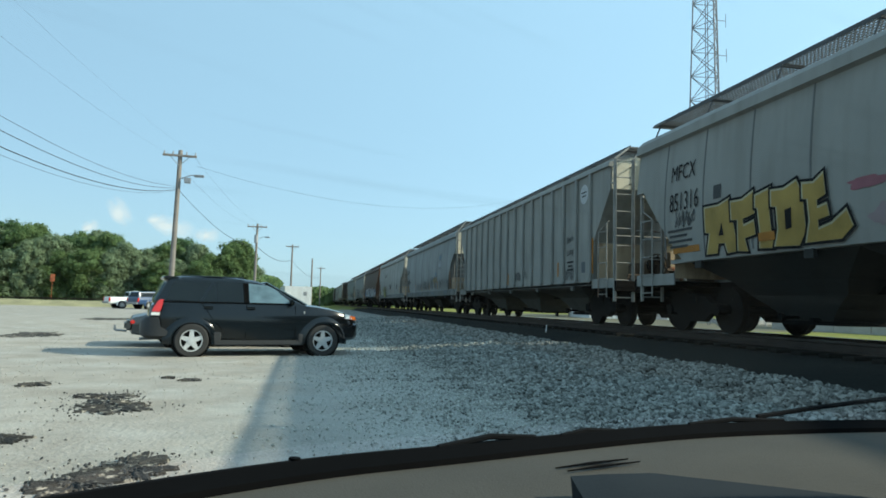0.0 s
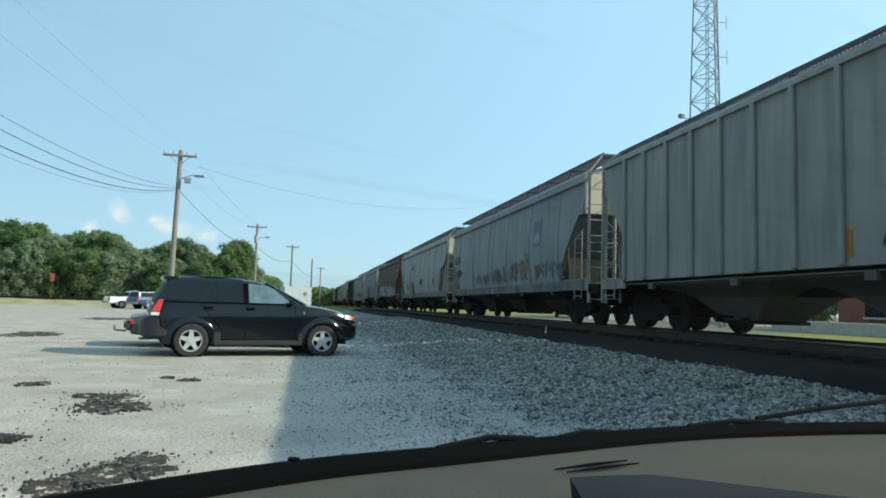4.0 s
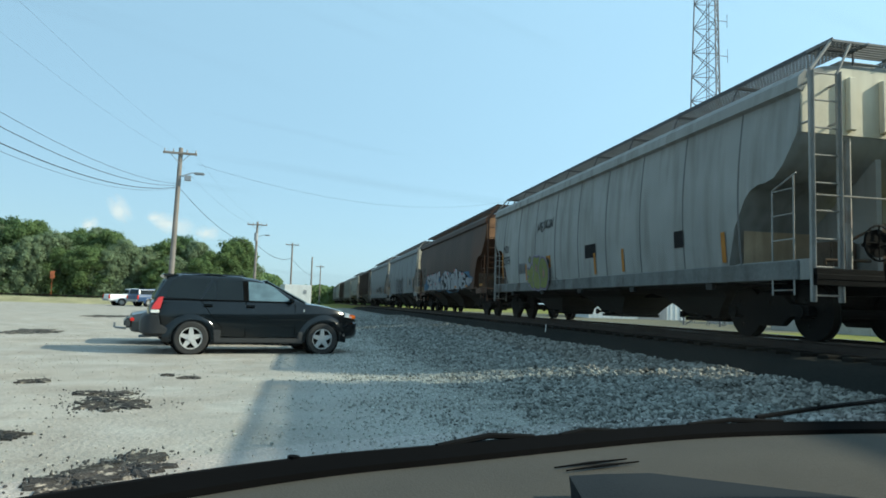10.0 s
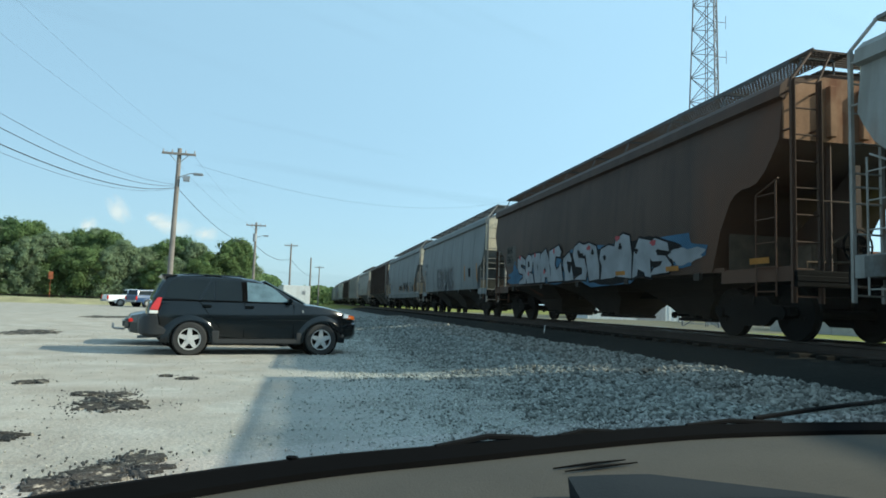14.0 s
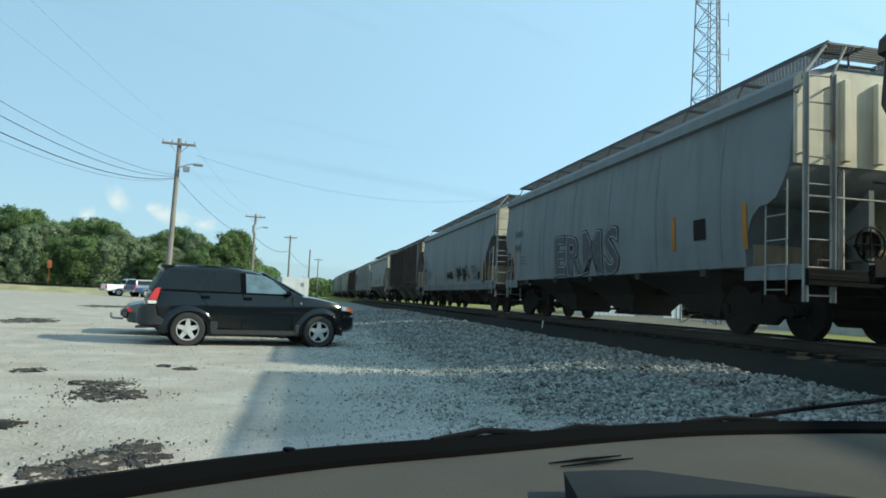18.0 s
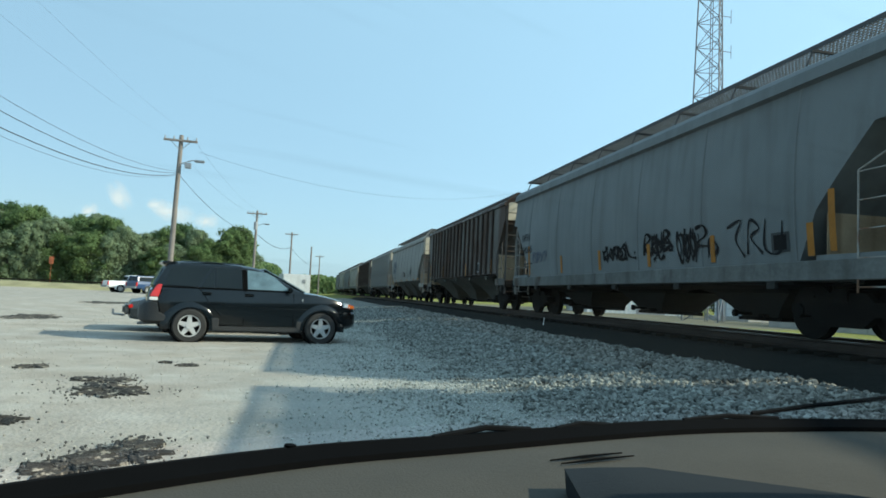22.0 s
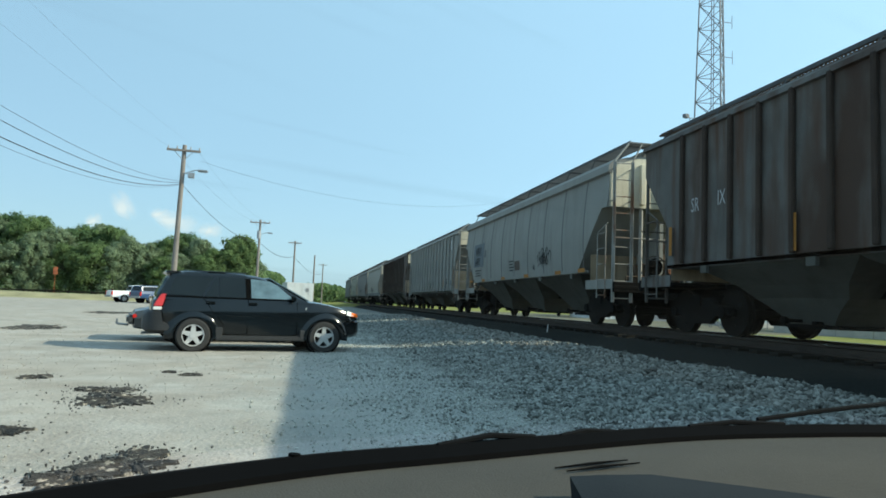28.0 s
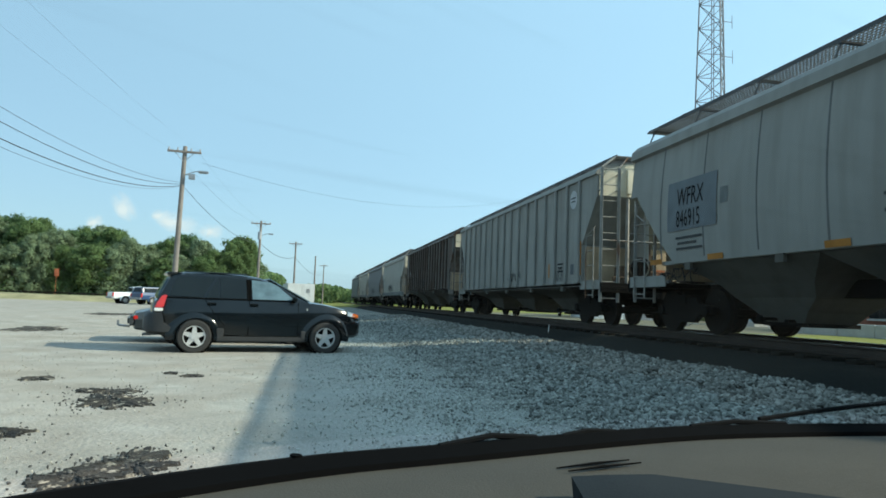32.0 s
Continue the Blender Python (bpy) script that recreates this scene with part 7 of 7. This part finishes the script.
def rest_of_car():
    c, line, back = COCKPIT, WS_LINE, WS_BACK
    # windshield from its foot up to the roof's front edge
    b = bmesh.new()
    rows = []
    for k in range(6):
        u = k / 5
        rows.append([b.verts.new((*(p - back * 0.02 + back * (0.80 * u) + Vector((0.30 - p.x, 0)) * 0.12 * u), WS_Z + 0.01 + 0.50 * u - 0.03 * u * u)) for p in line])
    for p, q in zip(rows, rows[1:]):
        for i in range(len(p) - 1):
            b.faces.new((p[i], p[i + 1], q[i + 1], q[i]))
    ws = part("windshield", b, glass_pane_material(), c, "clear slightly green windshield glass", smooth=True)
    ws.data.flip_normals()
    ws.visible_shadow = False
    # roof lining, floor and sides, behind the view
    b = bmesh.new()
    top = [Vector((*(p + back * 0.80 + Vector((0.30 - p.x, 0)) * 0.12), 1.445)) for p in line]
    tail = [t + Vector((back.x * 2.0, back.y * 2.0, 0)) for t in top]
    loft(b, [[t, u, u + Vector((0, 0, 0.03)), t + Vector((0, 0, 0.03))] for t, u in zip(top, tail)])
    part("roof", b, M_HEADLINER, c)
    b = bmesh.new()
    mid_p = Vector((0.35, 0.45))
    turn = math.atan2(-back.x, -back.y)
    def at(f, s, z):
        r = Vector((-back.y, back.x))
        q = mid_p - back * f + r * s
        return (q.x, q.y, z)
    rz = math.atan2(back.x, -back.y)
    box(b, at(-1.0, 0, 0.28), (1.7, 4.2, 0.10), rz=rz)
    part("floor_pan", b, M_BLACK, c)
    for s in (-0.86, 0.86):
        b = bmesh.new()
        box(b, at(-1.2, s, 0.60), (0.08, 2.4, 0.62), rz=rz)
        tidy(b, 0.02, 1)
        part("door", b, M_SILVER, c)
        for f in (0.35, -2.5):
            b = bmesh.new()
            r = Vector((-back.y, back.x))
            a = Vector(at(f, s * 0.80, 0.31))
            o = Vector((r.x, r.y, 0)) * (0.1 if s > 0 else -0.1)
            rod(b, a - o, a + o, 0.31, 24)
            part("tyre", b, M_TYRE, c, smooth=True)
    b = bmesh.new()
    box(b, at(-2.35, 0, 0.8), (1.6, 0.1, 1.1), rz=rz)
    part("rear_panel", b, M_HEADLINER, c)
    for s in (-0.4, 0.4):
        b = bmesh.new()
        box(b, at(-1.0, s, 0.62), (0.5, 0.16, 0.66), rz=rz)
        box(b, at(-0.75, s, 0.42), (0.5, 0.55, 0.2), rz=rz)
        tidy(b, 0.04)
        part("seat", b, M_HEADLINER, c)
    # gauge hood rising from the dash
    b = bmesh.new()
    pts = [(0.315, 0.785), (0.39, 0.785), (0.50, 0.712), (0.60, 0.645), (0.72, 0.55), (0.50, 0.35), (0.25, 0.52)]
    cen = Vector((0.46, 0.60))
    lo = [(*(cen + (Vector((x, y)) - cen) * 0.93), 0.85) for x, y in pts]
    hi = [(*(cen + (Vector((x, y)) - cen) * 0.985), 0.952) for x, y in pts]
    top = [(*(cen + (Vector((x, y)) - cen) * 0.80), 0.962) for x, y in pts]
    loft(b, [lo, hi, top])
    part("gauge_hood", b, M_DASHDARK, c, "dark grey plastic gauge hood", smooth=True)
    # split in the vinyl beside it
    b = bmesh.new()
    for dx, dy in ((0, 0), (0.010, -0.018)):
        plate(b, [(0.345 + dx, 0.905 + dy, 0.9312), (0.41 + dx, 0.934 + dy, 0.9312), (0.475 + dx, 0.950 + dy, 0.9312), (0.41 + dx, 0.926 + dy, 0.9312)], (0, 0, 0.002))
    part("vinyl_crack", b, M_RUBBER, c)
    # wipers and cowl outside the glass
    b = bmesh.new()
    for i in range(0, len(line) - 1):
        p, q = line[i] - back * 0.028, line[i + 1] - back * 0.028
        rod(b, (*p, WS_Z - 0.018), (*q, WS_Z - 0.018), 0.010, 6)
    part("cowl_edge", b, M_COWL, c)
    for pts in (((0.20, 1.003, 0.942), (0.29, 1.040, 0.950), (0.37, 1.062, 0.943)), ((0.42, 1.076, 0.942), (0.47, 1.096, 0.947), (0.53, 1.112, 0.942)), ((0.70, 1.160, 0.943), (0.80, 1.178, 0.949), (0.92, 1.190, 0.943)), WIPER_ARM):
        b = bmesh.new()
        for p, q in zip(pts, pts[1:]):
            rod(b, p, q, 0.0048, 6)
        w = part("wiper", b, M_COWL, c, "black windshield wiper")
    b = bmesh.new()
    rod(b, (-0.006, 0.945, 0.930), (-0.005, 0.945, 0.944), 0.008, 12)
    part("washer_nozzle", b, M_RUBBER, c)


rest_of_car()

# ---------------------------------------------------------------- loose stone
def stones(name, label, spots, material, r):
    """Many broken stones in one mesh: each a squashed, jittered octahedron with cut corners."""
    base = np.array([(1, 0, 0), (-1, 0, 0), (0, 1, 0), (0, -1, 0), (0, 0, 1), (0, 0, -1), (0.62, 0.62, 0.55), (-0.62, 0.6, 0.55), (-0.6, -0.62, 0.55), (0.6, -0.6, 0.55)], float)
    tri = [(4, 6, 7), (4, 7, 8), (4, 8, 9), (4, 9, 6), (0, 2, 6), (2, 1, 7), (2, 7, 6), (1, 3, 8), (1, 8, 7), (3, 0, 9), (3, 9, 8), (0, 6, 9), (2, 0, 5), (1, 2, 5), (3, 1, 5), (0, 3, 5)]
    g = np.random.RandomState(r)
    count = len(spots)
    verts = np.empty((count, len(base), 3))
    for i, (x, y, z, size) in enumerate(spots):
        v = base * (1 + g.uniform(-0.38, 0.38, base.shape)) * (size * g.uniform(0.65, 1.25, 3))
        a, t = g.uniform(0, 6.28), g.uniform(-0.7, 0.7)
        ca, sa, ct, st = math.cos(a), math.sin(a), math.cos(t), math.sin(t)
        v = v @ np.array([(ca, sa, 0), (-sa, ca, 0), (0, 0, 1)]) @ np.array([(1, 0, 0), (0, ct, st), (0, -st, ct)])
        verts[i] = v + (x, y, z)
    faces = (np.array(tri)[None] + (np.arange(count) * len(base))[:, None, None]).reshape(-1, 3)
    me = bpy.data.meshes.new(name)
    me.from_pydata(verts.reshape(-1, 3).tolist(), [], faces.tolist())
    me.materials.append(material)
    return tagged(new(name, me), label, "stones", kind="stuff")


def stone_material(name, a, c):
    m = bpy.data.materials.new(name)
    m.use_nodes = True
    n, l = m.node_tree.nodes, m.node_tree.links
    bsdf = n["Principled BSDF"]
    bsdf.inputs["Roughness"].default_value = 0.9
    geo = n.new("ShaderNodeNewGeometry")
    ramp = n.new("ShaderNodeMix")
    ramp.data_type = "RGBA"
    ramp.inputs["A"].default_value, ramp.inputs["B"].default_value = (*a, 1), (*c, 1)
    l.new(geo.outputs["Random Per Island"], ramp.inputs["Factor"])
    tx = n.new("ShaderNodeTexNoise")
    tx.inputs["Scale"].default_value, tx.inputs["Detail"].default_value = 45.0, 4
    l.new(geo.outputs["Position"], tx.inputs["Vector"])
    mr = n.new("ShaderNodeMapRange")
    mr.inputs["To Min"].default_value, mr.inputs["To Max"].default_value = 0.6, 1.4
    l.new(tx.outputs["Fac"], mr.inputs["Value"])
    mu = n.new("ShaderNodeVectorMath")
    mu.operation = "SCALE"
    l.new(ramp.outputs["Result"], mu.inputs[0])
    l.new(mr.outputs["Result"], mu.inputs["Scale"])
    l.new(mu.outputs["Vector"], bsdf.inputs["Base Color"])
    return m


def build_stones():
    g = random.Random(77)
    spots = []
    while len(spots) < 84000:
        y = 3.2 + 42 * g.random() ** 1.9
        x = g.uniform(0.3, 6.35)
        thin = smooth_step(x + 0.9 * noise.noise((x * 0.7, y * 0.35, 5.0)), 0.5, 3.0) ** 1.5
        if g.random() > thin:
            continue
        size = (0.010 + 0.023 * g.random() ** 1.6) * (0.42 + 0.80 * smooth_step(x, 1.0, 4.8)) * (1.0 + 0.03 * y)
        lump = 0.035 * noise.noise((x * 1.7, y * 1.7, 1.0)) + 0.05 * smooth_step(x, 5.0, 6.1)
        spots.append((x, y, ground_z(x, y) + lump + size * g.uniform(-0.1, 0.7), size))
    stones("ballast", "broken brown-grey ballast stones along the foot of the track", [s for s in spots if s[0] + 0.5 * noise.noise((s[0], s[1] * 0.5, 3.0)) > 4.7], stone_material("brown_ballast_mix", (0.056, 0.056, 0.049), (0.29, 0.283, 0.25)), 9)
    spots = [s for s in spots if s[0] + 0.5 * noise.noise((s[0], s[1] * 0.5, 3.0)) <= 4.7]
    stones("ballast", "broken grey ballast stones heaped beside the track", spots, stone_material("ballast_stone_mix", (0.062, 0.068, 0.062), (0.305, 0.318, 0.29)), 3)
    spots = []
    while len(spots) < 6500:
        y = 3.0 + 30 * g.random() ** 2.0
        x = g.uniform(-9, 2.2)
        if g.random() < 0.35 + 0.65 * max(0.0, noise.noise((x * 0.6, y * 0.6, 9.0)) + 0.3):
            size = g.uniform(0.003, 0.010) * (1 + 0.02 * y)
            spots.append((x, y, ground_z(x, y) + size * 0.2 + 0.006, size))
    stones("loose_gravel", "pale loose gravel scattered over the lot", spots, stone_material("pale_gravel_mix", (0.26, 0.24, 0.21), (0.50, 0.47, 0.41)), 4)
    spots = []
    while len(spots) < 16000:
        y = 3.0 + 26 * g.random() ** 1.8
        x = g.uniform(-0.6, 3.4)
        if g.random() < smooth_step(x + 0.8 * noise.noise((x * 0.7, y * 0.5, 2.0)), -0.6, 1.6):
            size = g.uniform(0.005, 0.013) * (1 + 0.03 * y)
            spots.append((x, y, ground_z(x, y) + size * 0.3 + 0.006, size))
    stones("shoulder_gravel", "fine grey gravel between the lot and the ballast", spots, stone_material("shoulder_gravel_mix", (0.23, 0.24, 0.215), (0.50, 0.51, 0.46)), 8)
    spots = []
    while len(spots) < 2500:
        y, x = g.uniform(2, 60), TRACK_X + g.uniform(-0.7, 2.6)
        size = g.uniform(0.03, 0.055)
        spots.append((x, y, max(ground_z(x, y), 0.48) + size * 0.2, size))
    stones("track_ballast", "dark oily stones between the ties", spots, stone_material("oily_stone_mix", (0.02, 0.018, 0.016), (0.06, 0.053, 0.046)), 5)


build_stones()


def asphalt_patch(x, y, w, d, seed, turn=0.0):
    """What is left of old paving: a ragged dark slab just proud of the gravel, with crumbs round it."""
    r = random.Random(seed)
    b = bmesh.new()
    ph = [r.uniform(0, 6.3) for _ in range(5)]
    k = 72
    rim, top = [], []
    c, s = math.cos(turn), math.sin(turn)
    for q in range(k):
        a = 2 * math.pi * q / k
        m = 1 + 0.22 * math.sin(2 * a + ph[0]) + 0.16 * math.sin(3 * a + ph[1]) + 0.12 * math.sin(7 * a + ph[2]) + 0.12 * math.sin(13 * a + ph[3]) + r.uniform(-0.2, 0.2)
        u, v = w / 2 * m * math.cos(a), d / 2 * m * math.sin(a)
        px, py = x + u * c - v * s, y + u * s + v * c
        z = ground_z(px, py) + 0.03 * noise.noise((px * 0.8, py * 0.8, 0)) if -6 < px < 6.2 and py < 40 else ground_z(px, py)
        rim.append(b.verts.new((px, py, z - 0.02)))
        u, v = u * 0.93, v * 0.93
        px, py = x + u * c - v * s, y + u * s + v * c
        top.append(b.verts.new((px, py, z + 0.014 + r.uniform(-0.006, 0.012))))
    inner = []
    for f in (0.62, 0.3):
        row = []
        for q in range(k):
            p = top[q].co
            px, py = x + (p.x - x) * f, y + (p.y - y) * f
            row.append(b.verts.new((px, py, ground_z(px, py) + 0.03 * noise.noise((px * 0.8, py * 0.8, 0)) + 0.016 + r.uniform(-0.012, 0.014))))
        inner.append(row)
    loops = [rim, top] + inner
    for p, q in zip(loops, loops[1:]):
        for i in range(k):
            j = (i + 1) % k
            b.faces.new((p[i], p[j], q[j], q[i]))
    b.faces.new(inner[-1])
    ob = new("asphalt_patch", mesh_of(b, "asphalt_patch", M_ASPHALT))
    return tagged(ob, "ragged dark patch of old crumbling asphalt in the gravel", "asphalt patch", "asphalt patches", kind="structure")


M_ASPHALT = mat("old_asphalt", (0.045, 0.043, 0.04), 0.95, vary=0.6, scale=15.0, fine=60, bump=0.8, rust=(0.33, 0.30, 0.25), rust_amount=0.34, spec=0.1)
PATCHES = []
for i, (x, y, w, d, turn) in enumerate(((-1.95, 7.75, 0.72, 0.85, 0.2), (-2.2, 8.6, 0.55, 0.55, 0.1), (-1.12, 5.0, 0.55, 0.75, 0.15), (-1.35, 4.6, 0.5, 0.5, 0.0), (-3.35, 9.75, 0.30, 0.42, 0.0), (-1.55, 10.3, 0.22, 0.30, 0.1), (-1.9, 10.6, 0.16, 0.2, 0.0), (-7.8, 22.0, 1.5, 2.6, 0.0), (-9.9, 39.0, 2.2, 4.5, 0.0), (-6.2, 60.0, 3.0, 6.0, 0.0), (-2.3, 6.05, 0.35, 0.4, 0.2))):
    asphalt_patch(x, y, w, d, 300 + i, turn)
    PATCHES.append((x, y, w, d))
g = random.Random(31)
crumbs = []
for x, y, w, d in PATCHES:
    if y < 15:
        for q in range(int(600 * w * d) + 40):
            a, r = g.uniform(0, 6.28), abs(g.gauss(0, 0.75))
            px, py = x + w * 0.62 * r * math.cos(a), y + d * 0.62 * r * math.sin(a)
            size = g.uniform(0.004, 0.013)
            crumbs.append((px, py, ground_z(px, py) + 0.01 + size * 0.4, size))
stones("asphalt_crumbs", "dark broken asphalt crumbs round the patches", crumbs, stone_material("asphalt_crumb_mix", (0.03, 0.03, 0.03), (0.11, 0.105, 0.10)), 6)

b = bmesh.new()
rod(b, (0, 0, 0), (0.14, 0.30, 0.28), 0.012, 6)
stake = new("marker_stake", mesh_of(b, "marker_stake", M_WHITE))
stake.matrix_basis = pose(7.15, 19.7, 0.36)
tagged(stake, "thin pale stake leaning beside the rail", "stake")


def cloud_wisps():
    """Thin fair-weather cloud low over the trees, far behind everything."""
    m = bpy.data.materials.new("cloud_wisp")
    m.use_nodes = True
    n, l = m.node_tree.nodes, m.node_tree.links
    n.remove(n["Principled BSDF"])
    em, tr, mx, tc = n.new("ShaderNodeEmission"), n.new("ShaderNodeBsdfTransparent"), n.new("ShaderNodeMixShader"), n.new("ShaderNodeTexCoord")
    em.inputs["Color"].default_value, em.inputs["Strength"].default_value = (1.0, 0.98, 0.96, 1), 0.62
    ns = n.new("ShaderNodeTexNoise")
    ns.inputs["Scale"].default_value, ns.inputs["Detail"].default_value = 2.6, 7
    gr = n.new("ShaderNodeTexGradient")
    gr.gradient_type = "SPHERICAL"
    mp = n.new("ShaderNodeMapping")
    mp.inputs["Location"].default_value, mp.inputs["Scale"].default_value = (-1.0, -1.0, 0), (2.0, 2.0, 0.0)
    l.new(tc.outputs["Generated"], ns.inputs["Vector"])
    l.new(tc.outputs["Generated"], mp.inputs["Vector"])
    l.new(mp.outputs["Vector"], gr.inputs["Vector"])
    mu = n.new("ShaderNodeMath")
    mu.operation = "MULTIPLY"
    l.new(ns.outputs["Fac"], mu.inputs[0])
    l.new(gr.outputs["Fac"], mu.inputs[1])
    mr = n.new("ShaderNodeMapRange")
    mr.inputs["From Min"].default_value, mr.inputs["From Max"].default_value, mr.inputs["To Max"].default_value = 0.12, 0.40, 0.6
    l.new(mu.outputs[0], mr.inputs["Value"])
    l.new(mr.outputs["Result"], mx.inputs["Fac"])
    l.new(tr.outputs[0], mx.inputs[1])
    l.new(em.outputs[0], mx.inputs[2])
    l.new(mx.outputs[0], n["Material Output"].inputs["Surface"])
    for x, z, w, h, roll in ((-458, 212, 70, 120, 35), (-330, 178, 150, 80, -12), (-250, 163, 90, 60, 0), (-523, 172, 60, 50, 20), (-370, 196, 70, 50, 0)):
        me = bpy.data.meshes.new("cloud")
        me.from_pydata([(-w / 2, -h / 2, 0), (w / 2, -h / 2, 0), (w / 2, h / 2, 0), (-w / 2, h / 2, 0)], [], [(0, 1, 2, 3)])
        me.materials.append(m)
        ob = new("cloud", me)
        ob.matrix_basis = pose(x, 1800, z, 90, 0, 0) @ pose(0, 0, 0, 0, 0, roll)
        ob.visible_shadow = False
        tagged(ob, "small thin white wisp of fair-weather cloud", "cloud", "clouds", kind="structure")


cloud_wisps()

# ---------------------------------------------------------------- how things move
GONE = [(0, 0.0), (2, 8.15), (4, 16.45), (6, 25.07), (8, 34.19), (10, 43.48), (12, 52.75), (14, 61.9), (16, 71.14), (18, 80.47), (20, 89.9), (22, 99.35), (24, 108.6), (26, 117.6), (28, 126.5), (30, 135.2), (32, 143.5)]


def gone(t):
    """Metres that the train has run by t seconds."""
    t = min(32.0, max(0.0, t))
    i = min(15, int(t / 2))
    p = [GONE[max(0, min(16, j))][1] for j in (i - 1, i, i + 1, i + 2)]
    if i == 0:
        p[0] = p[1] - 8.1
    if i == 15:
        p[3] = p[2] + 8.2
    u = (t - 2 * i) / 2
    return p[1] + 0.5 * u * (p[2] - p[0] + u * (2 * p[0] - 5 * p[1] + 4 * p[2] - p[3] + u * (3 * (p[1] - p[2]) + p[3] - p[0])))


def motions():
    for (car, half, kind), row in zip(TRAIN, CARS):
        mid = (row[0] + row[1]) / 2
        rows = []
        for i in range(33):
            s = mid - gone(i)
            off, turn = bend(s)
            rows.append((float(i), pose(TRACK_X + off, s, RAIL_Z, 0, 0, math.degrees(turn))))
        walk(car, rows)
    spin = []
    step = 2.0 / 15.0
    for i in range(241):
        spin.append((i * step, math.degrees(gone(i * step) / 0.457)))
    for w, a in WHEELSETS:
        if w.parent.parent in [c for c, _, _ in TRAIN[:10]]:
            walk(w, [(t, pose(0, a, 0.457, turn)) for t, turn in spin])


motions()
